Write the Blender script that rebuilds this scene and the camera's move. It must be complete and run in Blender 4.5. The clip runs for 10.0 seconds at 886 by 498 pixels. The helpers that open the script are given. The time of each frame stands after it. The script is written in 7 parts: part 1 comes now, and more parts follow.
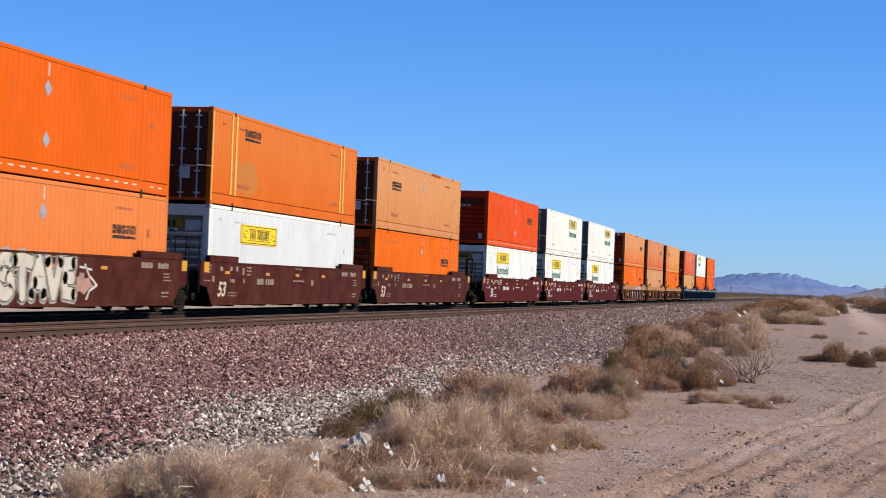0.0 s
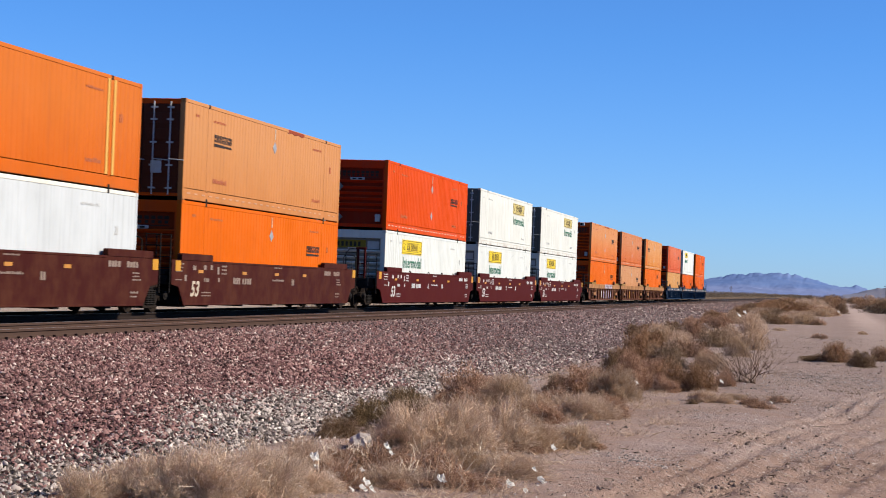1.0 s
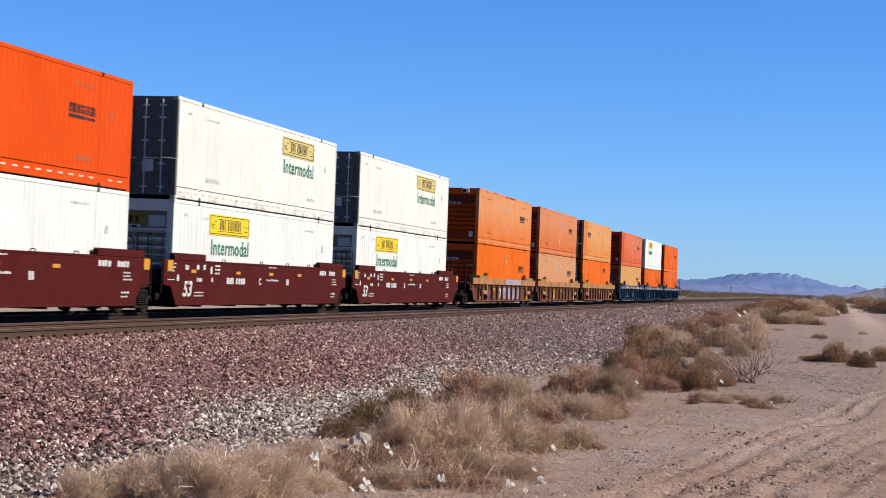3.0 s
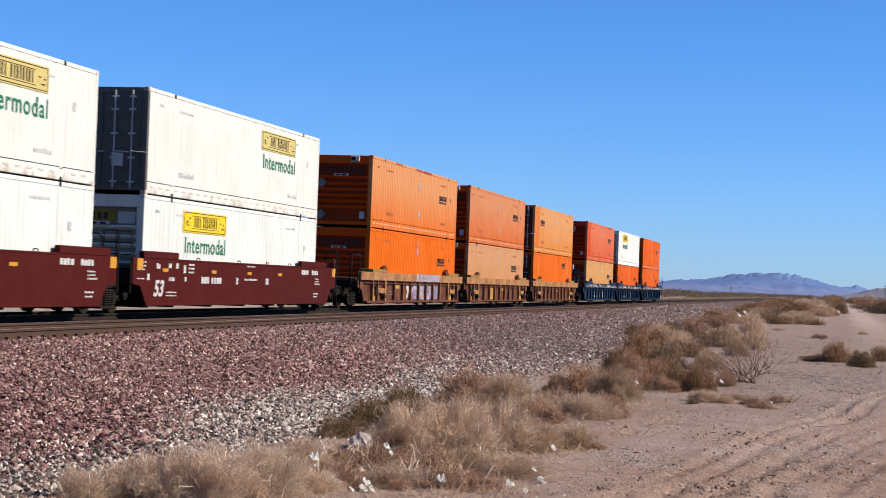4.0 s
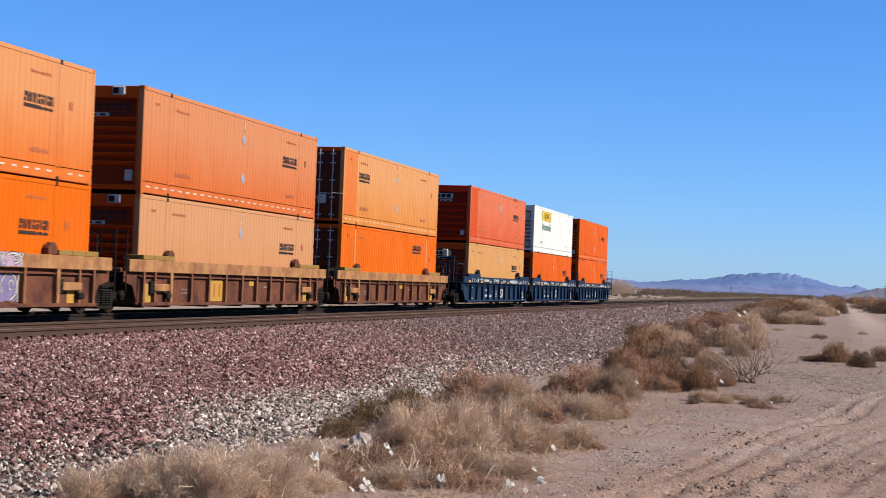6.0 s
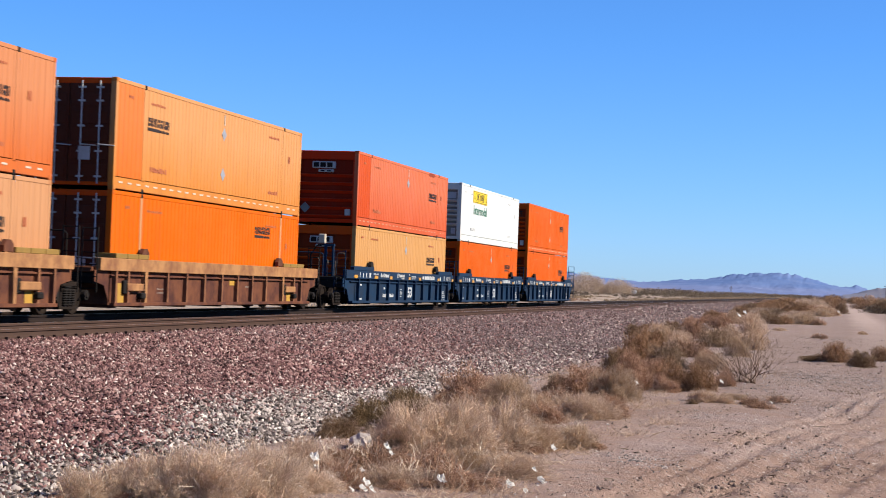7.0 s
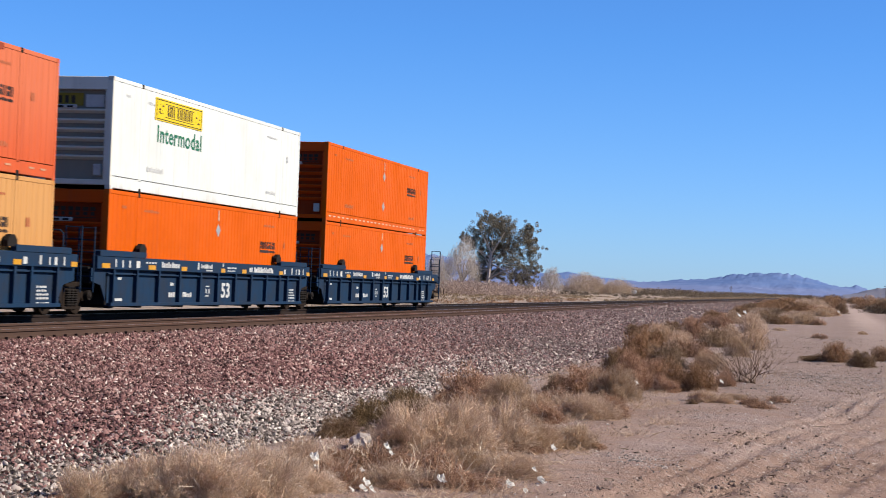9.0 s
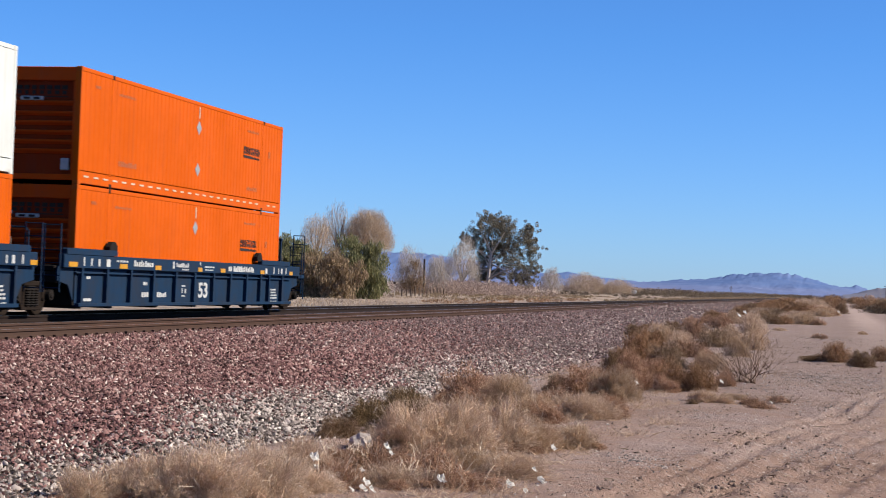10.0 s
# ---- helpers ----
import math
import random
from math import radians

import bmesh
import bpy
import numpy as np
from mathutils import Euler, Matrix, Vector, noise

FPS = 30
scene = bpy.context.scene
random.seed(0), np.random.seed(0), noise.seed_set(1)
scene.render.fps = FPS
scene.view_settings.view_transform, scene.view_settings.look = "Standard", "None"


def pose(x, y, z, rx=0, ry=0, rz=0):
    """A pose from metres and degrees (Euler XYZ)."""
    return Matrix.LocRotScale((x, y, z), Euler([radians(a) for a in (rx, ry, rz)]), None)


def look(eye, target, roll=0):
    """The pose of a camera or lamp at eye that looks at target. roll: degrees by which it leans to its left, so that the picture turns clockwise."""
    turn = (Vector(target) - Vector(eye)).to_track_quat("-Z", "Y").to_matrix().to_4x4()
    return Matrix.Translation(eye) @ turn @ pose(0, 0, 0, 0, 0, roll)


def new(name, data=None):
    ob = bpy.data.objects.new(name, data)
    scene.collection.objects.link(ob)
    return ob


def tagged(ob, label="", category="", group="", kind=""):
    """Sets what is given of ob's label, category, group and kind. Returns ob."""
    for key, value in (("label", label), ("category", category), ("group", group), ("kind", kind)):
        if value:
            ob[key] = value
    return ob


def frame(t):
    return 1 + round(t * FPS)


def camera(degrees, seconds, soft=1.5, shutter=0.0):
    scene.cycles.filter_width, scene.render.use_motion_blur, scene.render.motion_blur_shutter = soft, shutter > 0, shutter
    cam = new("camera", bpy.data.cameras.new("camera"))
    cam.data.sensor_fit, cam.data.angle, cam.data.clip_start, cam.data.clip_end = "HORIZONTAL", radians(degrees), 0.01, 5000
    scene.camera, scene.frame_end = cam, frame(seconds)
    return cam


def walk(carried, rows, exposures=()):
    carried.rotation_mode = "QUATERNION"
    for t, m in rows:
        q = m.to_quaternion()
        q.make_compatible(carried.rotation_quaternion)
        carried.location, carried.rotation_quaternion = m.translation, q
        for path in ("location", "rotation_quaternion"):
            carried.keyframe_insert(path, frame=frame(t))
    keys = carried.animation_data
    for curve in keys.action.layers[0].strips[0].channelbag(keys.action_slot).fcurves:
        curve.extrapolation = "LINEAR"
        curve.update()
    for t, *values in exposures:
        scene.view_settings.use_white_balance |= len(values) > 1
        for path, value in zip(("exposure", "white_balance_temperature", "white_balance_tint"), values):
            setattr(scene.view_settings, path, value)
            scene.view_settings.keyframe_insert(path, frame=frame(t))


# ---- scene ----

CLIP = 10.0
EYE = Vector((0.0, 0.0, 1.19))
TURN, TILT, LEAN = 12.5175, 1.0778, 2.1256
cam = camera(28.0, CLIP, soft=0.95, shutter=0.15)
way = Vector((-math.sin(radians(TURN)) * math.cos(radians(TILT)), math.cos(radians(TURN)) * math.cos(radians(TILT)), math.sin(radians(TILT))))
stand = look(EYE, EYE + way * 100.0, LEAN)
walk(cam, [(0.0, stand), (CLIP, stand)], [(0.0, 0.69), (5.5, 0.69), (6.8, 0.83), (7.5, 0.94), (8.0, 0.91), (8.5, 0.83), (9.0, 0.74), (10.0, 0.69)])

# ---- light ----
SUN_AZ, SUN_EL = 4.0, 35.0      # degrees from +x towards +y; above the horizon
world = bpy.data.worlds.new("sky")
scene.world = world
world.use_nodes = True
wn, wl = world.node_tree.nodes, world.node_tree.links
sky = wn.new("ShaderNodeTexSky")
sky.sky_type = "NISHITA"
sky.sun_disc = False
sky.sun_elevation = radians(SUN_EL)
sky.sun_rotation = radians(90.0 - SUN_AZ)
sky.altitude, sky.air_density, sky.dust_density, sky.ozone_density = 1200.0, 0.85, 0.5, 3.0
# desert haze: warmer towards the horizon all round
up = wn.new("ShaderNodeSeparateXYZ")
wl.new(wn.new("ShaderNodeTexCoord").outputs["Generated"], up.inputs[0])
clear = wn.new("ShaderNodeMapRange")
clear.inputs[2].default_value = 0.14
wl.new(up.outputs[2], clear.inputs[0])
air = wn.new("ShaderNodeMix")
air.data_type = "RGBA"
air.inputs[6].default_value, air.inputs[7].default_value = (0.56, 0.79, 1.23, 1.0), (0.435, 0.825, 1.32, 1.0)
wl.new(clear.outputs[0], air.inputs[0])
tint = wn.new("ShaderNodeMix")
tint.data_type, tint.blend_type = "RGBA", "MULTIPLY"
tint.inputs[0].default_value = 1.0
wl.new(air.outputs[2], tint.inputs[7])
wl.new(sky.outputs[0], tint.inputs[6])
wl.new(tint.outputs[2], wn["Background"].inputs[0])
wn["Background"].inputs[1].default_value = 0.0765
sun = new("sun", bpy.data.lights.new("sun", "SUN"))
sun.data.energy, sun.data.angle, sun.data.color = 5.0, radians(0.53), (1.0, 0.92, 0.79)
sun.matrix_world = look((0, 0, 60), Vector((0, 0, 60)) - Vector((math.cos(radians(SUN_EL)) * math.cos(radians(SUN_AZ)), math.cos(radians(SUN_EL)) * math.sin(radians(SUN_AZ)), math.sin(radians(SUN_EL)))))


# ---- material helpers ----
def mat_nodes(name, rough=0.7, metal=0.0, spec=0.4):
    m = bpy.data.materials.new(name)
    m.use_nodes = True
    n, l = m.node_tree.nodes, m.node_tree.links
    b = n["Principled BSDF"]
    b.inputs["Roughness"].default_value = rough
    b.inputs["Metallic"].default_value = metal
    b.inputs["Specular IOR Level"].default_value = spec
    return m, n, l, b


def tex_noise(n, l, scale, detail=4.0, rough=0.55, coord=None, stretch=None):
    t = n.new("ShaderNodeTexNoise")
    t.inputs["Scale"].default_value, t.inputs["Detail"].default_value, t.inputs["Roughness"].default_value = scale, detail, rough
    c = coord or n.new("ShaderNodeTexCoord").outputs["Object"]
    if stretch:
        mp = n.new("ShaderNodeMapping")
        mp.inputs["Scale"].default_value = stretch
        l.new(c, mp.inputs[0])
        c = mp.outputs[0]
    l.new(c, t.inputs["Vector"])
    return t.outputs["Fac"]


def ramp(n, l, fac, stops):
    r = n.new("ShaderNodeValToRGB")
    e = r.color_ramp.elements
    while len(e) < len(stops):
        e.new(0.5)
    for k, (p, c) in zip(e, stops):
        k.position, k.color = p, (*c, 1.0) if len(c) == 3 else c
    l.new(fac, r.inputs[0])
    return r.outputs[0]


def blend(n, l, a, b, fac, how="MIX"):
    m = n.new("ShaderNodeMix")
    m.data_type, m.blend_type = "RGBA", how
    for v, s in ((fac, 0), (a, 6), (b, 7)):
        if isinstance(v, (int, float)):
            m.inputs[s].default_value = v
        elif isinstance(v, tuple):
            m.inputs[s].default_value = (*v, 1.0)
        else:
            l.new(v, m.inputs[s])
    return m.outputs[2]


def relief(n, l, b, height, strength=0.3, dist=0.02):
    u = n.new("ShaderNodeBump")
    u.inputs["Strength"].default_value, u.inputs["Distance"].default_value = strength, dist
    l.new(height, u.inputs["Height"])
    l.new(u.outputs[0], b.inputs["Normal"])


def grey(v):
    return (v, v, v)


def flat_paint(name, col, rough=0.6, metal=0.0, vary=0.25, scale=6.0, dirt=(0.12, 0.08, 0.05), spec=0.12):
    """Paint with blotches and a little grime."""
    m, n, l, b = mat_nodes(name, rough, metal, spec)
    f = ramp(n, l, tex_noise(n, l, scale, 6), [(0.35, grey(0.0)), (0.75, grey(1.0))])
    c = blend(n, l, tuple(col), tuple(a * (1 - vary) + d * vary for a, d in zip(col, dirt)), f)
    l.new(c, b.inputs["Base Color"])
    return m


# ---- building helpers ----
def mesh_of(name, bm):
    me = bpy.data.meshes.new(name)
    bm.to_mesh(me)
    bm.free()
    return me


def thing(name, m, label, category, group=""):
    e = new(name)
    e.matrix_world = m
    e.empty_display_size = 0.2
    return tagged(e, label, category, group)


def place(name, me, material, parent=None, label="", m=None):
    """One object on a mesh that others may share; its material is its own."""
    ob = new(name, me)
    if not me.materials:
        me.materials.append(None)
    ob.material_slots[0].link = "OBJECT"
    ob.material_slots[0].material = material
    if parent is not None:
        ob.parent = parent
    if m is not None:
        ob.matrix_basis = m
    if label:
        tagged(ob, label)
    return ob


def part(name, bm, material, parent, label=""):
    return place(name, mesh_of(name, bm), material, parent, label)


def add_box(bm, lo, hi, bevel=0.0):
    vs = [bm.verts.new((x, y, z)) for x in (lo[0], hi[0]) for y in (lo[1], hi[1]) for z in (lo[2], hi[2])]
    fs = [bm.faces.new([vs[i] for i in q]) for q in ((0, 1, 3, 2), (4, 6, 7, 5), (0, 4, 5, 1), (2, 3, 7, 6), (0, 2, 6, 4), (1, 5, 7, 3))]
    if bevel:
        es = list({e for f in fs for e in f.edges})
        bmesh.ops.bevel(bm, geom=es, offset=bevel, segments=1, affect="EDGES")
    return bm


def box(lo, hi, bevel=0.0):
    return add_box(bmesh.new(), lo, hi, bevel)


def extrude_profile(bm, pts, axis, a, b, close=True):
    """A closed outline of 2D points drawn out along an axis ('x', 'y' or 'z') from a to b."""
    def v(p, s):
        if axis == "x":
            return (s, p[0], p[1])
        if axis == "y":
            return (p[0], s, p[1])
        return (p[0], p[1], s)
    v0 = [bm.verts.new(v(p, a)) for p in pts]
    v1 = [bm.verts.new(v(p, b)) for p in pts]
    k = len(pts)
    for i in range(k if close else k - 1):
        j = (i + 1) % k
        bm.faces.new((v0[i], v0[j], v1[j], v1[i]))
    if close:
        bm.faces.new(v0[::-1])
        bm.faces.new(v1)
    bmesh.ops.recalc_face_normals(bm, faces=bm.faces[:])
    return bm


def add_rod(bm, p, q, r, sides=6, r2=None):
    p, q = Vector(p), Vector(q)
    d = (q - p)
    z = d.normalized()
    x = z.orthogonal().normalized()
    y = z.cross(x)
    r2 = r if r2 is None else r2
    a, b = [], []
    for i in range(sides):
        w = 2 * math.pi * i / sides
        o = x * math.cos(w) + y * math.sin(w)
        a.append(bm.verts.new(p + o * r))
        b.append(bm.verts.new(q + o * r2))
    for i in range(sides):
        j = (i + 1) % sides
        bm.faces.new((a[i], a[j], b[j], b[i]))
    bm.faces.new(a[::-1])
    bm.faces.new(b)
    return bm


# ---- where things are ----
RAIL_X, NEAR_X, RAIL_Z = -19.449, -15.35, 0.05     # the two tracks' middles and rail height
TOE_X, DIRT_Z, CROWN_Z = -7.0, -0.9, -0.145


RUTS = ((-1.0, 0.155), (-0.47, 0.165), (-1.88, 0.142), (-1.5, 0.146), (0.2, 0.15))      # wheel tracks over the dirt: place at y = 20 and slant


def smooth(a, b, v):
    t = min(1.0, max(0.0, (v - a) / (b - a)))
    return t * t * (3 - 2 * t)


def ground_z(x, y):
    """Height of the ground: the railway bank, then dirt on both sides."""
    if x < -21.5:
        z = CROWN_Z + (DIRT_Z - CROWN_Z) * min(1.0, (-21.5 - x) / 4.5)
    elif x < -13.4:
        z = CROWN_Z
    else:
        u = min(1.0, (x + 13.4) / (TOE_X + 13.4))
        z = CROWN_Z + (DIRT_Z - CROWN_Z) * (0.75 * u + 0.25 * u * u)
    far = 1.0 / (1.0 + (y / 150.0) ** 2)
    if x > TOE_X:
        w = smooth(0, 1.5, x - TOE_X) * far
        z += w * (0.07 * noise.noise(Vector((x * 0.35, y * 0.2, 0))) + 0.03 * noise.noise(Vector((x * 1.7, y * 1.1, 3))) + 0.02 * noise.noise(Vector((x * 5.0, y * 4.0, 7))))
        for rx, slope in RUTS:
            d = abs(x - rx - slope * (y - 20.0) - 0.12 * math.sin(y * 0.5 + rx)) / 0.17
            if d < 1.6:
                z += w * (-0.05 * math.exp(-d * d * 2) + 0.055 * math.exp(-(d - 1.15) ** 2 * 14)) * (0.6 + 1.1 * noise.noise(Vector((x * 6, y * 6, 1))))
    return z


# ---- materials of the train ----
def container_paint(name, col, faded=None, fade=0.0, rust=0.15, rough=0.55, stain=None, grime=0.25):
    """Painted sheet steel: chalked towards the top, vertical streaks, rust at chips."""
    m, n, l, b = mat_nodes(name, rough, 0.0, 0.04)
    co = n.new("ShaderNodeTexCoord").outputs["Object"]
    c = tuple(col)
    blot = ramp(n, l, tex_noise(n, l, 0.55, 5, 0.6, co), [(0.35, grey(0.0)), (0.7, grey(1.0))])
    c = blend(n, l, c, tuple(v * 0.86 for v in col), blot)
    if faded:
        sep = n.new("ShaderNodeSeparateXYZ")
        l.new(co, sep.inputs[0])
        wob = n.new("ShaderNodeMath")
        wob.operation = "MULTIPLY_ADD"
        wob.inputs[1].default_value = 1.1
        l.new(tex_noise(n, l, 0.8, 5, 0.6, co, (1, 1, 0.4)), wob.inputs[0])
        l.new(sep.outputs[2], wob.inputs[2])
        up = n.new("ShaderNodeMapRange")
        up.inputs[1].default_value, up.inputs[2].default_value = 0.9, 2.6
        up.inputs[3].default_value, up.inputs[4].default_value = fade * 0.15, fade
        l.new(wob.outputs[0], up.inputs[0])
        c = blend(n, l, c, tuple(faded), up.outputs[0])
    streak = ramp(n, l, tex_noise(n, l, 3.0, 4, 0.6, co, (1, 3.0, 0.12)), [(0.5, grey(0.0)), (0.75, grey(1.0))])
    k = n.new("ShaderNodeMath")
    k.operation = "MULTIPLY"
    k.inputs[1].default_value = 0.34
    l.new(streak, k.inputs[0])
    c = blend(n, l, c, tuple(0.45 * v + 0.03 for v in col), k.outputs[0])
    chips = ramp(n, l, tex_noise(n, l, 5.5, 8, 0.7, co), [(0.66, grey(0.0)), (0.70, grey(1.0))])
    k2 = n.new("ShaderNodeMath")
    k2.operation = "MULTIPLY"
    k2.inputs[1].default_value = rust
    l.new(chips, k2.inputs[0])
    c = blend(n, l, c, (0.16, 0.06, 0.03), k2.outputs[0])
    low = n.new("ShaderNodeSeparateXYZ")
    l.new(co, low.inputs[0])
    run = n.new("ShaderNodeMath")
    run.operation = "MULTIPLY_ADD"
    run.inputs[1].default_value = -1.5
    l.new(tex_noise(n, l, 2.2, 7, 0.7, co, (1, 1, 0.35)), run.inputs[0])
    l.new(low.outputs[2], run.inputs[2])
    foot = n.new("ShaderNodeMapRange")
    foot.inputs[1].default_value, foot.inputs[2].default_value, foot.inputs[3].default_value, foot.inputs[4].default_value = -0.86, -0.62, grime, 0.0
    l.new(run.outputs[0], foot.inputs[0])
    c = blend(n, l, c, (0.19, 0.085, 0.04), foot.outputs[0])
    if stain:
        far = n.new("ShaderNodeVectorMath")
        far.operation = "DISTANCE"
        far.inputs[1].default_value = stain
        mp = n.new("ShaderNodeMapping")
        mp.inputs["Scale"].default_value = (0.0, 0.45, 1.0)
        l.new(co, mp.inputs[0])
        l.new(mp.outputs[0], far.inputs[0])
        wob = n.new("ShaderNodeMath")
        wob.operation = "MULTIPLY_ADD"
        wob.inputs[1].default_value = 0.9
        l.new(tex_noise(n, l, 1.6, 6, 0.65, co), wob.inputs[0])
        l.new(far.outputs["Value"], wob.inputs[2])
        c = blend(n, l, c, (0.27, 0.13, 0.035), ramp(n, l, wob.outputs[0], [(0.98, grey(0.6)), (1.16, grey(0.0))]))
    l.new(c, b.inputs["Base Color"])
    l.new(ramp(n, l, blot, [(0, grey(rough - 0.07)), (1, grey(rough + 0.12))]), b.inputs["Roughness"])
    return m


def car_paint(name, col, rust, amount=0.4, rough=0.65):
    """Freight car paint, rusted and dusty."""
    m, n, l, b = mat_nodes(name, rough, 0.0, 0.03)
    co = n.new("ShaderNodeTexCoord").outputs["Object"]
    a = ramp(n, l, tex_noise(n, l, 1.3, 8, 0.68, co), [(0.42, grey(0.0)), (0.62, grey(1.0))])
    k = n.new("ShaderNodeMath")
    k.operation = "MULTIPLY"
    k.inputs[1].default_value = amount
    l.new(a, k.inputs[0])
    c = blend(n, l, tuple(col), tuple(rust), k.outputs[0])
    s = ramp(n, l, tex_noise(n, l, 4.0, 5, 0.6, co, (1, 2.5, 0.15)), [(0.5, grey(0.0)), (0.8, grey(0.35))])
    c = blend(n, l, c, tuple(0.4 * v for v in col), s)
    l.new(c, b.inputs["Base Color"])
    return m


P = {
    "yellow_post": container_paint("yellow_post_paint", (0.50, 0.28, 0.07), rust=0.4),
    "amber_pale": container_paint("pale_amber_paint", (0.445, 0.150, 0.024), (0.425, 0.200, 0.078), 0.95),
    "tan_pale": container_paint("pale_yellow_tan_paint", (0.405, 0.180, 0.048), (0.395, 0.200, 0.072), 0.9),
    "red_bay": container_paint("deep_red_orange_paint", (0.40, 0.050, 0.010), (0.40, 0.062, 0.014), 0.6),
    # End paints: deeper copies of the side colours, the ends' shade put in
    "orange_end_shade": container_paint("deep_orange_paint_toned_for_shade", (0.50, 0.062, 0.004), (0.42, 0.052, 0.005), 0.6, 0.5),
    "orange_hollow_shade": container_paint("orange_paint_darkened_for_shade", (0.225, 0.027, 0.005), (0.15, 0.020, 0.005), 0.6, 0.5),
    "red_hollow_shade": container_paint("red_paint_darkened_for_shade", (0.215, 0.016, 0.005), (0.15, 0.013, 0.005), 0.6, 0.5),
    "door_soot": container_paint("orange_door_paint_browned_for_shade", (0.088, 0.022, 0.010), (0.062, 0.018, 0.010), 0.6, 0.6),
    "gray_hollow_shade": container_paint("grey_paint_darkened_for_shade", (0.225, 0.205, 0.165), (0.17, 0.155, 0.13), 0.6, 0.4),
    "red_end_shade": container_paint("deep_red_paint_toned_for_shade", (0.48, 0.028, 0.004), (0.40, 0.025, 0.004), 0.6, 0.5),
    "orange_vivid": container_paint("vivid_orange_paint", (0.492, 0.090, 0.0018)),
    "orange": container_paint("orange_paint", (0.469, 0.074, 0.0018)),
    "orange_dull": container_paint("dull_orange_paint", (0.474, 0.107, 0.0147), (0.440, 0.154, 0.0524), 0.5),
    "orange_stained": container_paint("stained_orange_paint", (0.425, 0.082, 0.005), (0.41, 0.122, 0.024), 0.6, 0.45, stain=(0.0, -2.2, 1.0)),
    "orange_tan": container_paint("chalky_tan_orange_paint", (0.385, 0.148, 0.045), (0.39, 0.174, 0.068), 0.9),
    "orange_fading": container_paint("fading_orange_paint", (0.467, 0.098, 0.0077), (0.420, 0.178, 0.0703), 1.0),
    "orange_brick": container_paint("brick_orange_paint", (0.420, 0.087, 0.0137), (0.389, 0.150, 0.0653), 1.0),
    "pink_tan": container_paint("pinkish_tan_paint", (0.365, 0.152, 0.060), (0.38, 0.186, 0.088), 0.9),
    "red": container_paint("red_orange_paint", (0.469, 0.049, 0.0018)),
    "red_faded": container_paint("faded_red_paint", (0.423, 0.068, 0.0206), (0.423, 0.113, 0.0524), 0.9, 0.3),
    "white": container_paint("white_paint", (0.505, 0.512, 0.48), rust=0.08),
    "white_old": container_paint("greyed_white_paint", (0.43, 0.442, 0.44), rust=0.2, grime=0.4),
    "cream": container_paint("cream_white_paint", (0.505, 0.502, 0.458), rust=0.5, grime=0.6),
    "gray": container_paint("grey_paint", (0.58, 0.55, 0.47)),
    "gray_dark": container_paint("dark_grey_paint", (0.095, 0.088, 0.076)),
    "yellow_stripe": container_paint("worn_yellow_paint", (0.36, 0.20, 0.04), rust=0.6),
    "maroon": car_paint("maroon_car_paint", (0.050, 0.0068, 0.0058), (0.062, 0.014, 0.009), 0.4),
    "maroon_old": car_paint("old_maroon_car_paint", (0.037, 0.0082, 0.0062), (0.070, 0.024, 0.013), 0.6),
    "rust_car": car_paint("rusted_tan_car_paint", (0.120, 0.047, 0.026), (0.052, 0.022, 0.019), 0.95, 0.8),
    "rust_chord": car_paint("faded_yellow_car_paint", (0.30, 0.150, 0.064), (0.14, 0.058, 0.033), 0.85, 0.75),
    "rust_post": car_paint("rubbed_brown_car_paint", (0.185, 0.082, 0.042), (0.09, 0.036, 0.024), 0.7, 0.8),
    "walkway": container_paint("worn_yellow_grating_paint", (0.21, 0.125, 0.035), rust=0.6),
    "blue_car": car_paint("dark_blue_car_paint", (0.0105, 0.0265, 0.055), (0.024, 0.022, 0.023), 0.45),
}
DARK_STEEL = flat_paint("dark_grimy_steel", (0.012, 0.010, 0.009), 0.8, 0.0, 0.5, 4.0, (0.022, 0.016, 0.013), 0.08)
WHEEL_STEEL = flat_paint("rusty_wheel_steel", (0.013, 0.009, 0.007), 0.8, 0.0, 0.5, 5.0, (0.026, 0.017, 0.012), 0.06)
GALV = flat_paint("galvanised_steel", (0.40, 0.395, 0.38), 0.6, 0.0, 0.3, 8.0)
PALE_STEEL = flat_paint("worn_pale_steel_tube", (0.13, 0.11, 0.095), 0.55, 0.0, 0.4, 6.0)
BLACK_INK = flat_paint("black_decal", (0.025, 0.018, 0.016), 0.6, 0.0, 0.1)
BROWN_INK = flat_paint("faded_dark_decal", (0.30, 0.085, 0.035), 0.6, 0.0, 0.1)
GRAY_INK = flat_paint("grey_decal", (0.40, 0.40, 0.385), 0.6, 0.0, 0.2)
WHITE_INK = flat_paint("white_decal", (0.42, 0.415, 0.40), 0.6, 0.0, 0.3, 9.0)
PALE_INK = flat_paint("worn_pale_decal", (0.20, 0.145, 0.12), 0.7, 0.0, 0.5, 9.0)
CREAM_INK = flat_paint("worn_cream_decal", (0.40, 0.33, 0.25), 0.7, 0.0, 0.5, 9.0)
GREEN_INK = flat_paint("dark_green_decal", (0.015, 0.11, 0.06), 0.55, 0.0, 0.1)
SIGN_YELLOW = flat_paint("yellow_sign_plate", (0.54, 0.385, 0.010), 0.5, 0.0, 0.12)
SIGN_TAN = flat_paint("sun_bleached_sign_plate", (0.43, 0.345, 0.12), 0.6, 0.0, 0.2)
